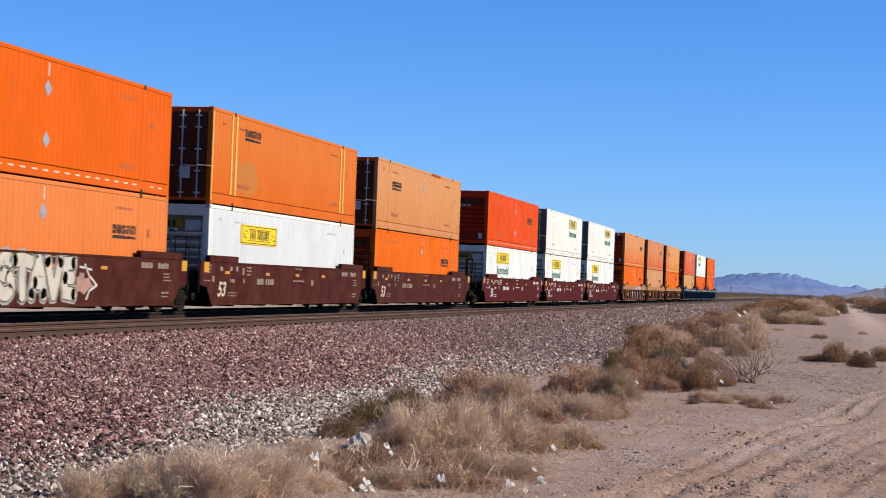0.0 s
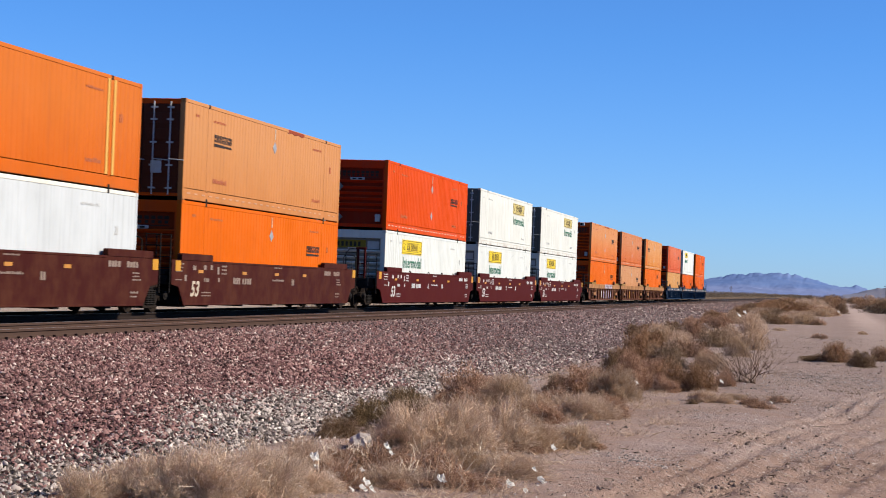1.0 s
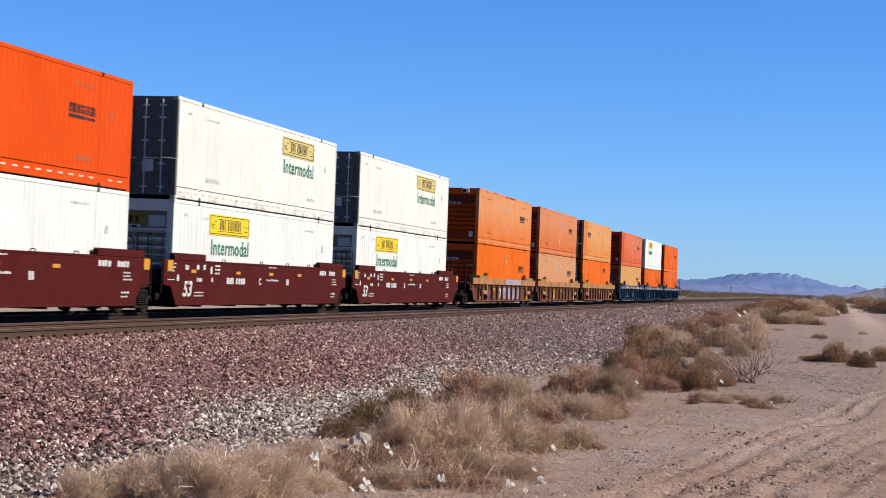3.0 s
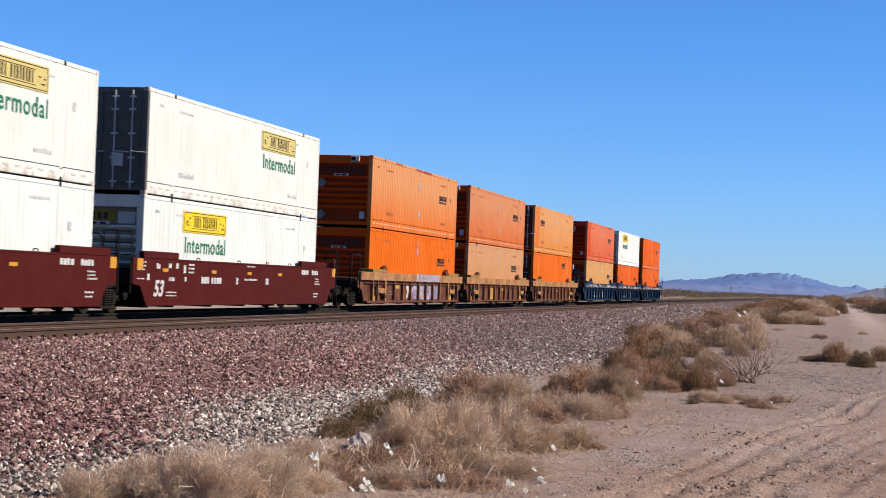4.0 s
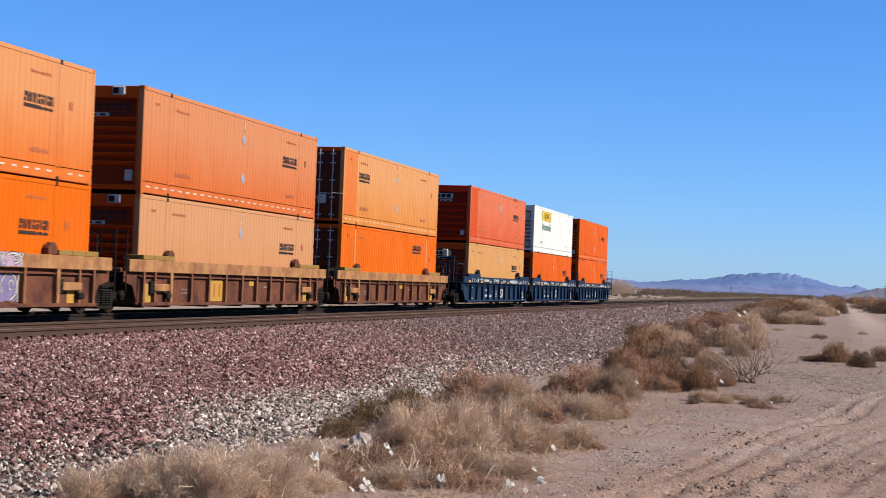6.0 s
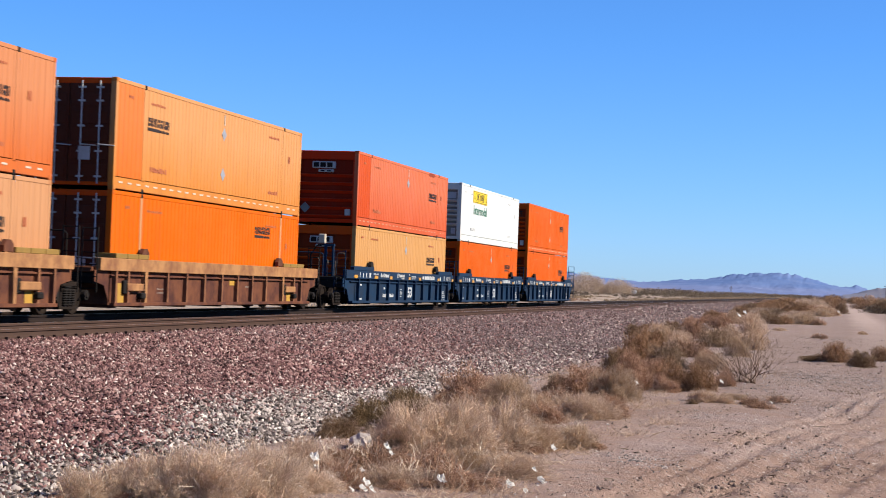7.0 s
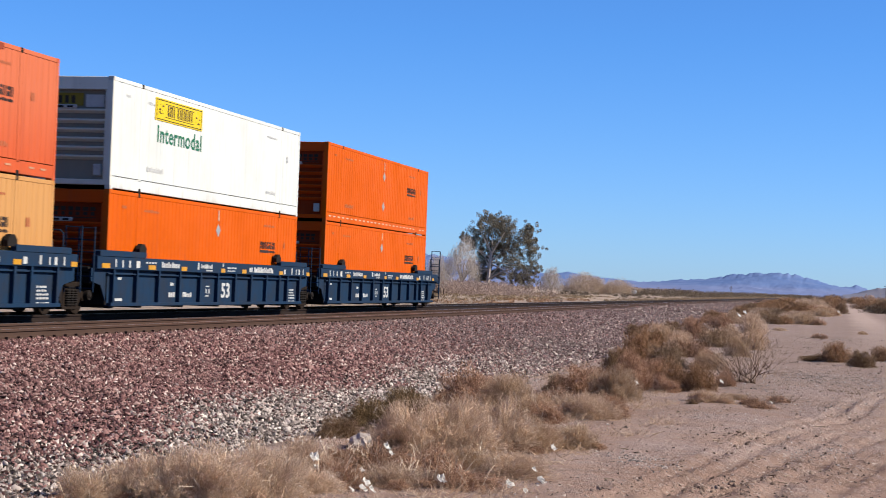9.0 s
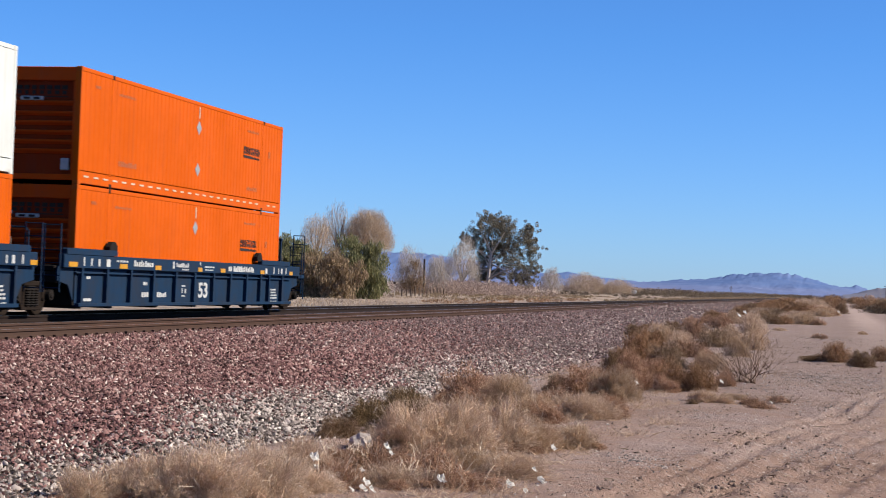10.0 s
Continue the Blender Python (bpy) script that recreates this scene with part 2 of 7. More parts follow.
# end sign's yellow, darkened in place of the shade in its recess
SIGN_SHADED = flat_paint("shaded_yellow_sign_plate", (0.21, 0.150, 0.012), 0.6, 0.0, 0.3)
REFLECT = flat_paint("amber_reflector", (0.42, 0.19, 0.008), 0.35, 0.0, 0.2)
REFLECT_DULL = flat_paint("dull_amber_reflector", (0.40, 0.17, 0.03), 0.5, 0.0, 0.4)
TAPE_WORN = flat_paint("worn_tape", (0.42, 0.215, 0.12), 0.5, 0.0, 0.4, 2.0)
TAPE_WHITE = flat_paint("white_reflective_tape", (0.45, 0.38, 0.30), 0.35, 0.0, 0.2)
RUST_PATCH = flat_paint("scraped_red_primer", (0.22, 0.04, 0.018), 0.8, 0.0, 0.5, 6.0, (0.10, 0.03, 0.015))
PLACARD = flat_paint("grey_placard", (0.27, 0.28, 0.30), 0.5, 0.3, 0.2)
VALVE_BOX = flat_paint("dusty_cream_paint", (0.42, 0.36, 0.27), 0.6)
END_PLACARD = flat_paint("dull_grey_placard", (0.155, 0.155, 0.15), 0.6, 0.2, 0.3)

# ---- containers ----
CL, CW, CH = 16.154, 2.591, 2.896
POST = 6.096
CACHE = {}


def cached(key, make):
    if key not in CACHE:
        CACHE[key] = mesh_of(key, make())
    return CACHE[key]


def waves(a, b, pitch, depth, outer, flat=0.74):
    """A trapezoid wave line from a to b: (along, out)."""
    k = max(1, round((b - a) / pitch))
    p = (b - a) / k
    pts = [(a, outer)]
    for i in range(k):
        s = a + i * p
        q = p * (1 - flat) / 4
        pts += [(s + p * flat / 2, outer), (s + p * flat / 2 + q, outer - depth), (s + p - p * flat / 2 - q, outer - depth), (s + p - p * flat / 2, outer)]
    pts.append((b, outer))
    return pts


def make_side(pitch, depth, bay):
    def f():
        bm = bmesh.new()
        x0 = CW / 2 - 0.012
        g = 0.088 if pitch < 0.5 else 0.07
        segs = [(-CL / 2 + 0.12, -POST - g), (-POST + g, POST - g), (POST + g, CL / 2 - 0.12)]
        for a, b in segs[bay:bay + 1]:
            pts = waves(a, b, pitch, depth, x0)
            lo = [bm.verts.new((o, s, 0.362)) for s, o in pts]
            hi = [bm.verts.new((o, s, CH - 0.10)) for s, o in pts]
            for i in range(len(pts) - 1):
                bm.faces.new((lo[i], lo[i + 1], hi[i + 1], hi[i]))
        return bm
    return f


def make_side_post():
    return box((-0.054, -0.075, 0.30), (0.0, 0.075, CH - 0.09), 0.006)


def make_post(sx, sy):
    def f():
        x, y = sx * CW / 2, sy * CL / 2
        return box((min(x, x - sx * 0.16), min(y, y - sy * 0.13), 0.10), (max(x, x - sx * 0.16), max(y, y - sy * 0.13), CH - 0.10), 0.012)
    return f


def make_rail(sx, z0, z1, inset):
    def f():
        x = sx * (CW / 2 - inset)
        return box((min(x, x - sx * 0.1), -CL / 2 + 0.12, z0), (max(x, x - sx * 0.1), CL / 2 - 0.12, z1), 0.01)
    return f


def make_casting(half):
    return box((-0.08, -half, -0.06), (0.08, half, 0.06), 0.012)


def make_roof():
    bm = bmesh.new()
    pts = [(s, o) for s, o in waves(-CL / 2 + 0.1, CL / 2 - 0.1, 0.42, 0.02, CH - 0.02)]
    a = [bm.verts.new((-CW / 2 + 0.06, s, o)) for s, o in pts]
    b = [bm.verts.new((CW / 2 - 0.06, s, o)) for s, o in pts]
    for i in range(len(pts) - 1):
        bm.faces.new((a[i], b[i], b[i + 1], a[i + 1]))
    return bm


def make_floor():
    return box((-CW / 2 + 0.05, -CL / 2 + 0.1, 0.12), (CW / 2 - 0.05, CL / 2 - 0.1, 0.2))


FRONT_TOP, FRONT_LOW = 2.54, 0.24
RIDGES = {"close": [0.83 + 0.233 * k for k in range(5)] + [2.02], "wide": [0.36 + 0.317 * k for k in range(6)]}


def make_front(style):
    """Front wall set back in its frame: level ridges with deep hollows between, a plain recess above."""
    def f():
        bm = bmesh.new()
        y0, x, deep = -CL / 2 + 0.03, CW / 2 - 0.17, 0.125
        pts = [(FRONT_LOW, deep)]
        for z in RIDGES[style]:
            pts += [(z - 0.10, deep), (z - 0.04, deep - 0.05), (z + 0.03, deep - 0.05), (z + 0.06, deep)]
        pts.append((FRONT_TOP, deep + 0.01))
        a = [bm.verts.new((-x, y0 + o, z)) for z, o in pts]
        b = [bm.verts.new((x, y0 + o, z)) for z, o in pts]
        for i in range(len(pts) - 1):
            bm.faces.new((b[i], a[i], a[i + 1], b[i + 1]))
        bmesh.ops.recalc_face_normals(bm, faces=bm.faces[:])
        return bm
    return f


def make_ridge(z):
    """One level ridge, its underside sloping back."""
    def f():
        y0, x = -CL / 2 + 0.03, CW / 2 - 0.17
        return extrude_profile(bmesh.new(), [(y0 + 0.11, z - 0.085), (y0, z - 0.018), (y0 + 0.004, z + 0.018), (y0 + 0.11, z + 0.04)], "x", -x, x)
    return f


def front_frame(c, mat):
    """Sill, header and uprights round the ribbed front."""
    y0, x = -CL / 2 + 0.012, CW / 2 - 0.155
    for name, lo, hi in (("front_sill", (-x, y0, 0.10), (x, y0 + 0.16, FRONT_LOW)), ("front_header", (-x, y0 - 0.006, FRONT_TOP), (x, y0 + 0.16, CH - 0.02)),
                         ("front_upright", (-x, y0 + 0.004, FRONT_LOW), (-x + 0.065, y0 + 0.16, FRONT_TOP)), ("front_upright", (x - 0.065, y0 + 0.004, FRONT_LOW), (x, y0 + 0.16, FRONT_TOP))):
        place(name, cached(name + str(lo[0]), lambda: box(lo, hi, 0.012)), mat, c)


def make_end_mark():
    """The owner's mark in the recess of the front: a row of dark blocks over a thin bar."""
    bm = bmesh.new()
    y = -CL / 2 + 0.145
    r = random.Random(12)
    for i in range(9):
        x = -0.89 + i * 0.2
        w = r.uniform(0.13, 0.165)
        add_box(bm, (x, y, 2.33), (x + w, y + 0.02, 2.43))
        add_box(bm, (x + w * 0.15, y, 2.21), (x + w * 0.85, y + 0.02, 2.30))
    add_box(bm, (-0.9, y, 2.14), (0.88, y + 0.02, 2.165))
    return bm


def make_hose_plate():
    """Pale bracket plate for the air hoses."""
    return box((-0.31, -CL / 2 - 0.012, 2.045), (0.31, -CL / 2 + 0.035, 2.15), 0.02)


def make_end_diamond(z):
    def f():
        bm = bmesh.new()
        r = 0.21
        add_box(bm, (-r * 0.71, -0.006, -r * 0.71), (r * 0.71, 0.006, r * 0.71))
        bmesh.ops.rotate(bm, verts=bm.verts[:], cent=(0, 0, 0), matrix=Matrix.Rotation(radians(45), 3, "Y"))
        bmesh.ops.translate(bm, verts=bm.verts[:], vec=(-0.80, -CL / 2 + 0.012, z))
        return bm
    return f


def make_door(side):
    def f():
        bm = bmesh.new()
        y0 = -CL / 2 + 0.03
        a, b = (-CW / 2 + 0.15, -0.01) if side < 0 else (0.01, CW / 2 - 0.15)
        add_box(bm, (a, y0, 0.18), (b, y0 + 0.05, CH - 0.16), 0.01)
        k = 5
        for i in range(k):
            z = 0.3 + i * (CH - 0.6) / k
            add_box(bm, (a + 0.06, y0 - 0.02, z), (b - 0.06, y0 + 0.002, z + (CH - 0.6) / k - 0.12), 0.015)
        return bm
    return f


def make_lock_rod(x):
    def f():
        bm = bmesh.new()
        y0 = -CL / 2 - 0.005
        add_rod(bm, (x, y0, 0.14), (x, y0, CH - 0.1), 0.022, 8)
        for z in (0.3, 0.95, 1.6, 2.25, CH - 0.3):
            add_box(bm, (x - 0.1, y0 - 0.012, z), (x + 0.1, y0 + 0.03, z + 0.05), 0.006)
        add_rod(bm, (x, y0 - 0.02, 1.15), (x + 0.45, y0 - 0.02, 1.12), 0.016, 6)
        return bm
    return f


def make_back():
    return box((-CW / 2 + 0.14, CL / 2 - 0.09, 0.1), (CW / 2 - 0.14, CL / 2 - 0.02, CH - 0.05), 0.01)


def make_tape():
    bm = bmesh.new()
    y = -CL / 2 + 0.35
    while y < CL / 2 - 0.4:
        if abs(abs(y + 0.14) - POST) > 0.22:
            add_box(bm, (CW / 2 - 0.014, y, 0.195), (CW / 2 + 0.003, y + 0.27, 0.24))
        y += 0.60
    return bm


def make_diamond(y, z, r=0.20):
    def f():
        bm = bmesh.new()
        o = CW / 2 - 0.014
        add_box(bm, (0, -r * 0.71, -r * 0.71), (0.012, r * 0.71, r * 0.71), 0.003)
        bmesh.ops.rotate(bm, verts=bm.verts[:], cent=(0, 0, 0), matrix=Matrix.Rotation(radians(45), 3, "X"))
        bmesh.ops.translate(bm, verts=bm.verts[:], vec=(o, y, z))
        return bm
    return f


def bars_row(bm, x, y0, z0, width, height, count, seed, thick=0.006):
    """Unreadable writing: a row of plain bars of uneven height."""
    r = random.Random(seed)
    p = width / count
    for i in range(count):
        w = p * r.uniform(0.6, 0.88)
        h = height * (r.uniform(0.85, 1.0) if count < 5 else r.choice((1.0, 0.72, 0.72, 0.95)))
        add_box(bm, (x, y0 + i * p, z0), (x + thick, y0 + i * p + w, z0 + h))
    return bm


def blocks(bm, x, y0, z0, wide, high, count, thick, seed, stacks=True):
    """A row of plain block shapes: upright pairs and slit blocks."""
    r = random.Random(seed)
    p = wide / count
    for i in range(count):
        y, w = y0 + i * p, p * 0.80
        t = w * 0.36
        if not stacks or r.random() < 0.5:
            add_box(bm, (x, y, z0), (x + thick, y + t, z0 + high))
            add_box(bm, (x, y + w - t * 0.8, z0), (x + thick, y + w, z0 + high))
        else:
            cut = r.choice((0.36, 0.48, 0.58))
            add_box(bm, (x, y + w * 0.04, z0), (x + thick, y + w * 0.92, z0 + high * cut))
            add_box(bm, (x, y + w * 0.12, z0 + high * (cut + 0.15)), (x + thick, y + w, z0 + high))
    return bm


def make_logo():
    """The owner's mark as plain shapes: a row of blocks over one long bar. Local: y 0 to 1.8, z 0 to 0.62."""
    bm = bmesh.new()
    x = CW / 2 - 0.010
    blocks(bm, x, 0.0, 0.23, 1.8, 0.40, 9, 0.006, 6)
    add_box(bm, (x, 0.0, 0.0), (x + 0.006, 1.0, 0.15))
    bars_row(bm, x, 1.02, 0.01, 0.76, 0.13, 8, 3)
    return bm


def make_plate_sign():
    return box((CW / 2 - 0.012, 0, 0), (CW / 2 + 0.004, 3.7, 0.88), 0.003)


def make_plate_marks():
    """Frame lines and a row of block shapes on the plate."""
    bm = bmesh.new()
    x = CW / 2 + 0.004
    for z in (0.05, 0.80):
        add_box(bm, (x, 0.12, z), (x + 0.004, 3.58, z + 0.03))
    for y in (0.08, 3.59):
        add_box(bm, (x, y, 0.05), (x + 0.004, y + 0.03, 0.83))
    for z in (0.17, 0.68):
        add_box(bm, (x, 0.72, z), (x + 0.004, 3.0, z + 0.025))
    blocks(bm, x, 0.92, 0.24, 0.58, 0.42, 2, 0.004, 2, False)
    blocks(bm, x, 1.66, 0.24, 1.24, 0.42, 4, 0.004, 5, False)
    r = random.Random(4)
    for i in range(14):
        s = r.uniform(0.02, 0.06)
        y = r.choice((0.2, 3.1)) + r.uniform(0, 0.35)
        z = 0.16 + r.random() * 0.5
        add_box(bm, (x, y, z), (x + 0.004, y + s * 2.2, z + s))
    return bm


def text_mesh(words, size, bold=0.0, shear=0.0, wide=1.0):
    key = "text_" + words + str((size, bold, shear, wide))
    if key not in CACHE:
        cu = bpy.data.curves.new("lettering", "FONT")
        cu.body, cu.size, cu.offset, cu.shear, cu.extrude = words, size, bold, shear, 0.003
        cu.resolution_u = 3
        cu.space_character = 1.09 if len(words) > 4 else 1.0
        ob = bpy.data.objects.new("lettering", cu)
        scene.collection.objects.link(ob)
        dg = bpy.context.evaluated_depsgraph_get()
        me = bpy.data.meshes.new_from_object(ob.evaluated_get(dg))
        me.transform(Matrix.Diagonal((wide, 1, 1, 1)))
        bpy.data.objects.remove(ob)
        me.materials.clear()
        CACHE[key] = me
    return CACHE[key]


def lettering(name, words, size, material, parent, x, y, z, bold=0.0, shear=0.0, wide=1.0, label=""):
    m = Matrix(((0, 0, 1, x), (1, 0, 0, y), (0, 1, 0, z), (0, 0, 0, 1)))
    return place(name, text_mesh(words, size, bold, shear, wide), material, parent, label, m)


def make_small_writing(seed):
    def f():
        bm = bmesh.new()
        x = CW / 2 - 0.010
        bars_row(bm, x, -5.7, 2.42, 1.1, 0.07, 9, seed)
        bars_row(bm, x, -5.6, 0.62, 1.2, 0.14, 9, seed + 1)
        bars_row(bm, x, 4.5, 2.42, 1.1, 0.07, 9, seed + 2)
        bars_row(bm, x, 4.6, 0.60, 1.0, 0.12, 8, seed + 3)
        bars_row(bm, x, 6.65, 1.75, 0.22, 0.22, 2, seed + 4)
        bars_row(bm, x, -7.2, 2.45, 0.3, 0.08, 3, seed + 5)
        return bm
    return f


def container(paint, end, words, logo=None, sign=None, tape=False, placards=0, pitch=0.28, stripes=None, end_paint=None, rail_paint=None, writing=None, base=0.0, vent=0, seed=1, scabs=(), depth=0.011, bay=None):
    """One 53-foot box. end: 'ribs' or 'doors' on the end that faces the viewer."""
    c = thing("shipping_container", pose(RAIL_X, 0, base), words, "container", "stacked containers")
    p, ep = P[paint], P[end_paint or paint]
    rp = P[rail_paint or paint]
    for i in range(3):
        o = place("side_panel", cached("side_%s_%s_%d" % (pitch, depth, i), make_side(pitch, depth, i)), P[bay] if bay and i == 0 else p, c)
        o = place("side_panel", CACHE["side_%s_%s_%d" % (pitch, depth, i)], p, c)
        o.matrix_basis = Matrix.Rotation(math.pi, 4, "Z")
    sp = P[stripes] if stripes else p
    post = p if stripes == "yellow_post" else sp
    dark = DARK_STEEL
    for sx in (-1, 1):
        for y in (-POST, POST):
            o = place("side_post", cached("side_post", make_side_post), post, c)
            o.location = (sx * CW / 2 - (0.006 if sx > 0 else -0.06), y, 0)
            for z in (0.06, CH - 0.06):
                o = place("stacking_casting", cached("casting_mid", lambda: make_casting(0.075)), dark, c)
                o.location = (sx * (CW / 2 - 0.076), y, z)
        for y in (-CL / 2 + 0.09, CL / 2 - 0.09):
            for z in (0.06, CH - 0.06):
                o = place("corner_casting", cached("casting_end", lambda: make_casting(0.09)), p, c)
                o.location = (sx * (CW / 2 - 0.076), y, z)
    if stripes == "yellow_post":
        for y in (-POST - 0.20, -POST + 0.20, POST - 0.20, POST + 0.20):
            place("yellow_stripe", cached("yellow_stripe", lambda: box((CW / 2 - 0.02, -0.075, 0.36), (CW / 2 + 0.003, 0.075, CH - 0.1))), sp, c).location = (0, y, 0)
        part("corner_stripe", box((CW / 2 - 0.01, -CL / 2 + 0.01, 0.12), (CW / 2 + 0.004, -CL / 2 + 0.11, CH - 0.12)), sp, c)
    for sx in (-1, 1):
        for sy in (-1, 1):
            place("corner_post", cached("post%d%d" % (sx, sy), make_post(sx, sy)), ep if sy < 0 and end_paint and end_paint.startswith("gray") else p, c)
        place("top_rail", cached("top%d" % sx, make_rail(sx, CH - 0.11, CH - 0.005, 0.0)), rp, c)
        place("bottom_rail", cached("bottom%d" % sx, make_rail(sx, 0.04, 0.34, 0.006)), p, c)
    place("roof", cached("roof", make_roof), p, c)
    place("floor_frame", cached("floor", make_floor), DARK_STEEL, c)
    place("back_wall", cached("back", make_back), p, c)
    if end == "ribs":
        # the wall behind the ridges takes the copy with more shade in it
        hollow_paint = {"orange_end_shade": "orange_hollow_shade", "red_end_shade": "red_hollow_shade", "gray": "gray_hollow_shade"}.get(end_paint, end_paint or paint)
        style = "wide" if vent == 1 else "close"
        place("front_wall", cached("front_" + style, make_front(style)), P[hollow_paint], c, "ribbed front wall, hollows darkened for shade")
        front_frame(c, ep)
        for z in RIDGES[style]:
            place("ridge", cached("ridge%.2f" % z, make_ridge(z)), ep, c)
        if sign is not None:
            e = part("end_sign", box((-1.02, -CL / 2 + 0.12, 2.13), (0.42, -CL / 2 + 0.16, 2.46), 0.004), SIGN_SHADED, c, "yellow sign plate on the end, darkened for shade")
            bm = bmesh.new()
            for k in range(6):
                add_box(bm, (-0.80 + k * 0.18, -CL / 2 + 0.114, 2.20), (-0.70 + k * 0.18, -CL / 2 + 0.122, 2.39))
            tagged(part("end_sign_marking", bm, BLACK_INK, e), kind="stuff")
            place("end_notice", cached("end_notice", lambda: box((0.5, -CL / 2 + 0.12, 2.10), (1.0, -CL / 2 + 0.15, 2.42), 0.004)), GRAY_INK, c)
        elif vent == 1:
            v = place("vent_housing", cached("vent", lambda: box((-0.55, -CL / 2 - 0.03, 2.2), (0.35, -CL / 2 + 0.17, 2.46), 0.02)), GALV, c, "white boxed vent on the ribbed end")
            for i in range(3):
                place("vent_slot", cached("vent_slot%d" % i, lambda: box((-0.5 + i * 0.27, -CL / 2 - 0.036, 2.24), (-0.28 + i * 0.27, -CL / 2 - 0.025, 2.42))), DARK_STEEL, v)
        else:
            tagged(place("end_mark", cached("end_mark", make_end_mark), BLACK_INK, c), kind="stuff")
        if vent == 2:
            v = place("tracking_unit", cached("tracker", lambda: box((0.38, -CL / 2 - 0.05, 2.62), (0.75, -CL / 2 + 0.02, 2.86), 0.03)), GALV, c, "grey tracking unit on the header")
            place("unit_lid", cached("tracker_lid", lambda: box((0.41, -CL / 2 - 0.058, 2.66), (0.58, -CL / 2 - 0.045, 2.82), 0.01)), DARK_STEEL, v)
        for z in ((1.76, 0.50) if vent == 2 or paint == "red" else (0.66,)):
            place("placard", cached("end_diamond%s" % z, make_end_diamond(z)), END_PLACARD, c)
        place("document_holder", cached("holder", lambda: box((0.78, -CL / 2 + 0.06, 0.34), (1.0, -CL / 2 + 0.16, 0.64), 0.02)), GALV, c)
        h = place("hose_plate", cached("hose_plate", make_hose_plate), GALV, c)
        for x in (-0.22, 0.04):
            place("hose_hole", cached("hose_hole%s" % x, lambda: box((x, -CL / 2 - 0.018, 2.07), (x + 0.17, -CL / 2 - 0.008, 2.122), 0.004)), DARK_STEEL, h)
    else:
        for s in (-1, 1):
            # orange doors get the brown paint that holds their shade
            d = place("door", cached("door%d" % s, make_door(s)), P["door_soot"] if end_paint == "orange_end_shade" else ep, c)
            for x in (0.35, 0.85):
                place("lock_rod", cached("rod%s" % (s * x), make_lock_rod(s * x)), GALV, d, "galvanised lock rod")
        y0 = -CL / 2 + 0.01
        place("door_sill", cached("door_sill", lambda: box((-CW / 2 + 0.1, y0, 0.10), (CW / 2 - 0.1, y0 + 0.09, 0.19), 0.008)), ep, c)
        place("door_header", cached("door_header", lambda: box((-CW / 2 + 0.1, y0, CH - 0.17), (CW / 2 - 0.1, y0 + 0.09, CH - 0.02), 0.008)), ep, c)
        part("door_notice", box((0.3, -CL / 2 - 0.012, 0.75), (0.62, -CL / 2 + 0.012, 1.1), 0.004), GRAY_INK, c)
    for ya, yb, za in scabs:
        edge = [(ya + (yb - ya) * i / 9, CH - za - 0.05 * abs(math.sin(i * 2.3 + ya))) for i in range(10)]
        part("rust_patch", extrude_profile(bmesh.new(), [(ya, CH - 0.02), *edge, (yb, CH - 0.03)], "x", CW / 2 - 0.02, CW / 2 + 0.002), RUST_PATCH, c, "dark red scraped patch")
    ink = writing or BROWN_INK
    tagged(place("small_writing", cached("writing%d" % (seed % 3), make_small_writing(seed % 3 * 10)), ink, c), kind="stuff")
    if logo is not None:
        o = place("owner_mark", cached("logo", make_logo), BLACK_INK, c)
        o.location = (0, logo[0], logo[1])
        o.scale = (1, 0.88, 0.56)
    if sign is not None:
        y, z, mat, below = sign
        o = place("sign_plate", cached("sign", make_plate_sign), mat, c, "yellow sign plate")
        o.location = (0, y, z)
        o.scale = (1, 0.985, 0.70)
        tagged(place("sign_marking", cached("sign_marks", make_plate_marks), BLACK_INK, o), kind="stuff")
        if below:
            lettering("lettering", "Intermodal", 0.645, GREEN_INK, c, CW / 2 - 0.006, y + 0.19, z - 0.58, 0.009, 0, 1.12, "dark green lettering")
    if tape:
        tagged(place("reflective_tape", cached("tape", make_tape), TAPE_WORN if tape == "worn" else TAPE_WHITE, c, "dashes of reflective tape"), kind="stuff")
    for i in range(placards):
        z = (2.14, 0.93)[i]
        place("placard", cached("diamond%s" % z, make_diamond(0.19, z)), PLACARD, c)
    if placards:
        place("tall_sticker", cached("sticker", lambda: box((CW / 2 - 0.012, 0.16, 2.42), (CW / 2 + 0.002, 0.22, 2.74))), TAPE_WHITE, c)
    return c


# ---- well cars ----
def make_wheel():
    bm = bmesh.new()
    # lathe about x: tread, flange towards the inside, plate and hub
    prof = [(0.07, 0.0), (0.07, 0.11), (0.02, 0.13), (0.015, 0.34), (0.065, 0.38), (0.065, 0.425), (-0.05, 0.435), (-0.06, 0.47), (-0.075, 0.46), (-0.075, 0.38), (-0.025, 0.34), (-0.03, 0.13), (-0.09, 0.11), (-0.09, 0.0)]
    k = 28
    rings = []
    for i in range(k):
        w = 2 * math.pi * i / k
        rings.append([bm.verts.new((x, r * math.cos(w), r * math.sin(w))) for x, r in prof])
    for i in range(k):
        a, b = rings[i], rings[(i + 1) % k]
        for j in range(len(prof) - 1):
            bm.faces.new((a[j], a[j + 1], b[j + 1], b[j]))
    bmesh.ops.remove_doubles(bm, verts=bm.verts[:], dist=0.0005)
    bmesh.ops.recalc_face_normals(bm, faces=bm.faces[:])
    return bm


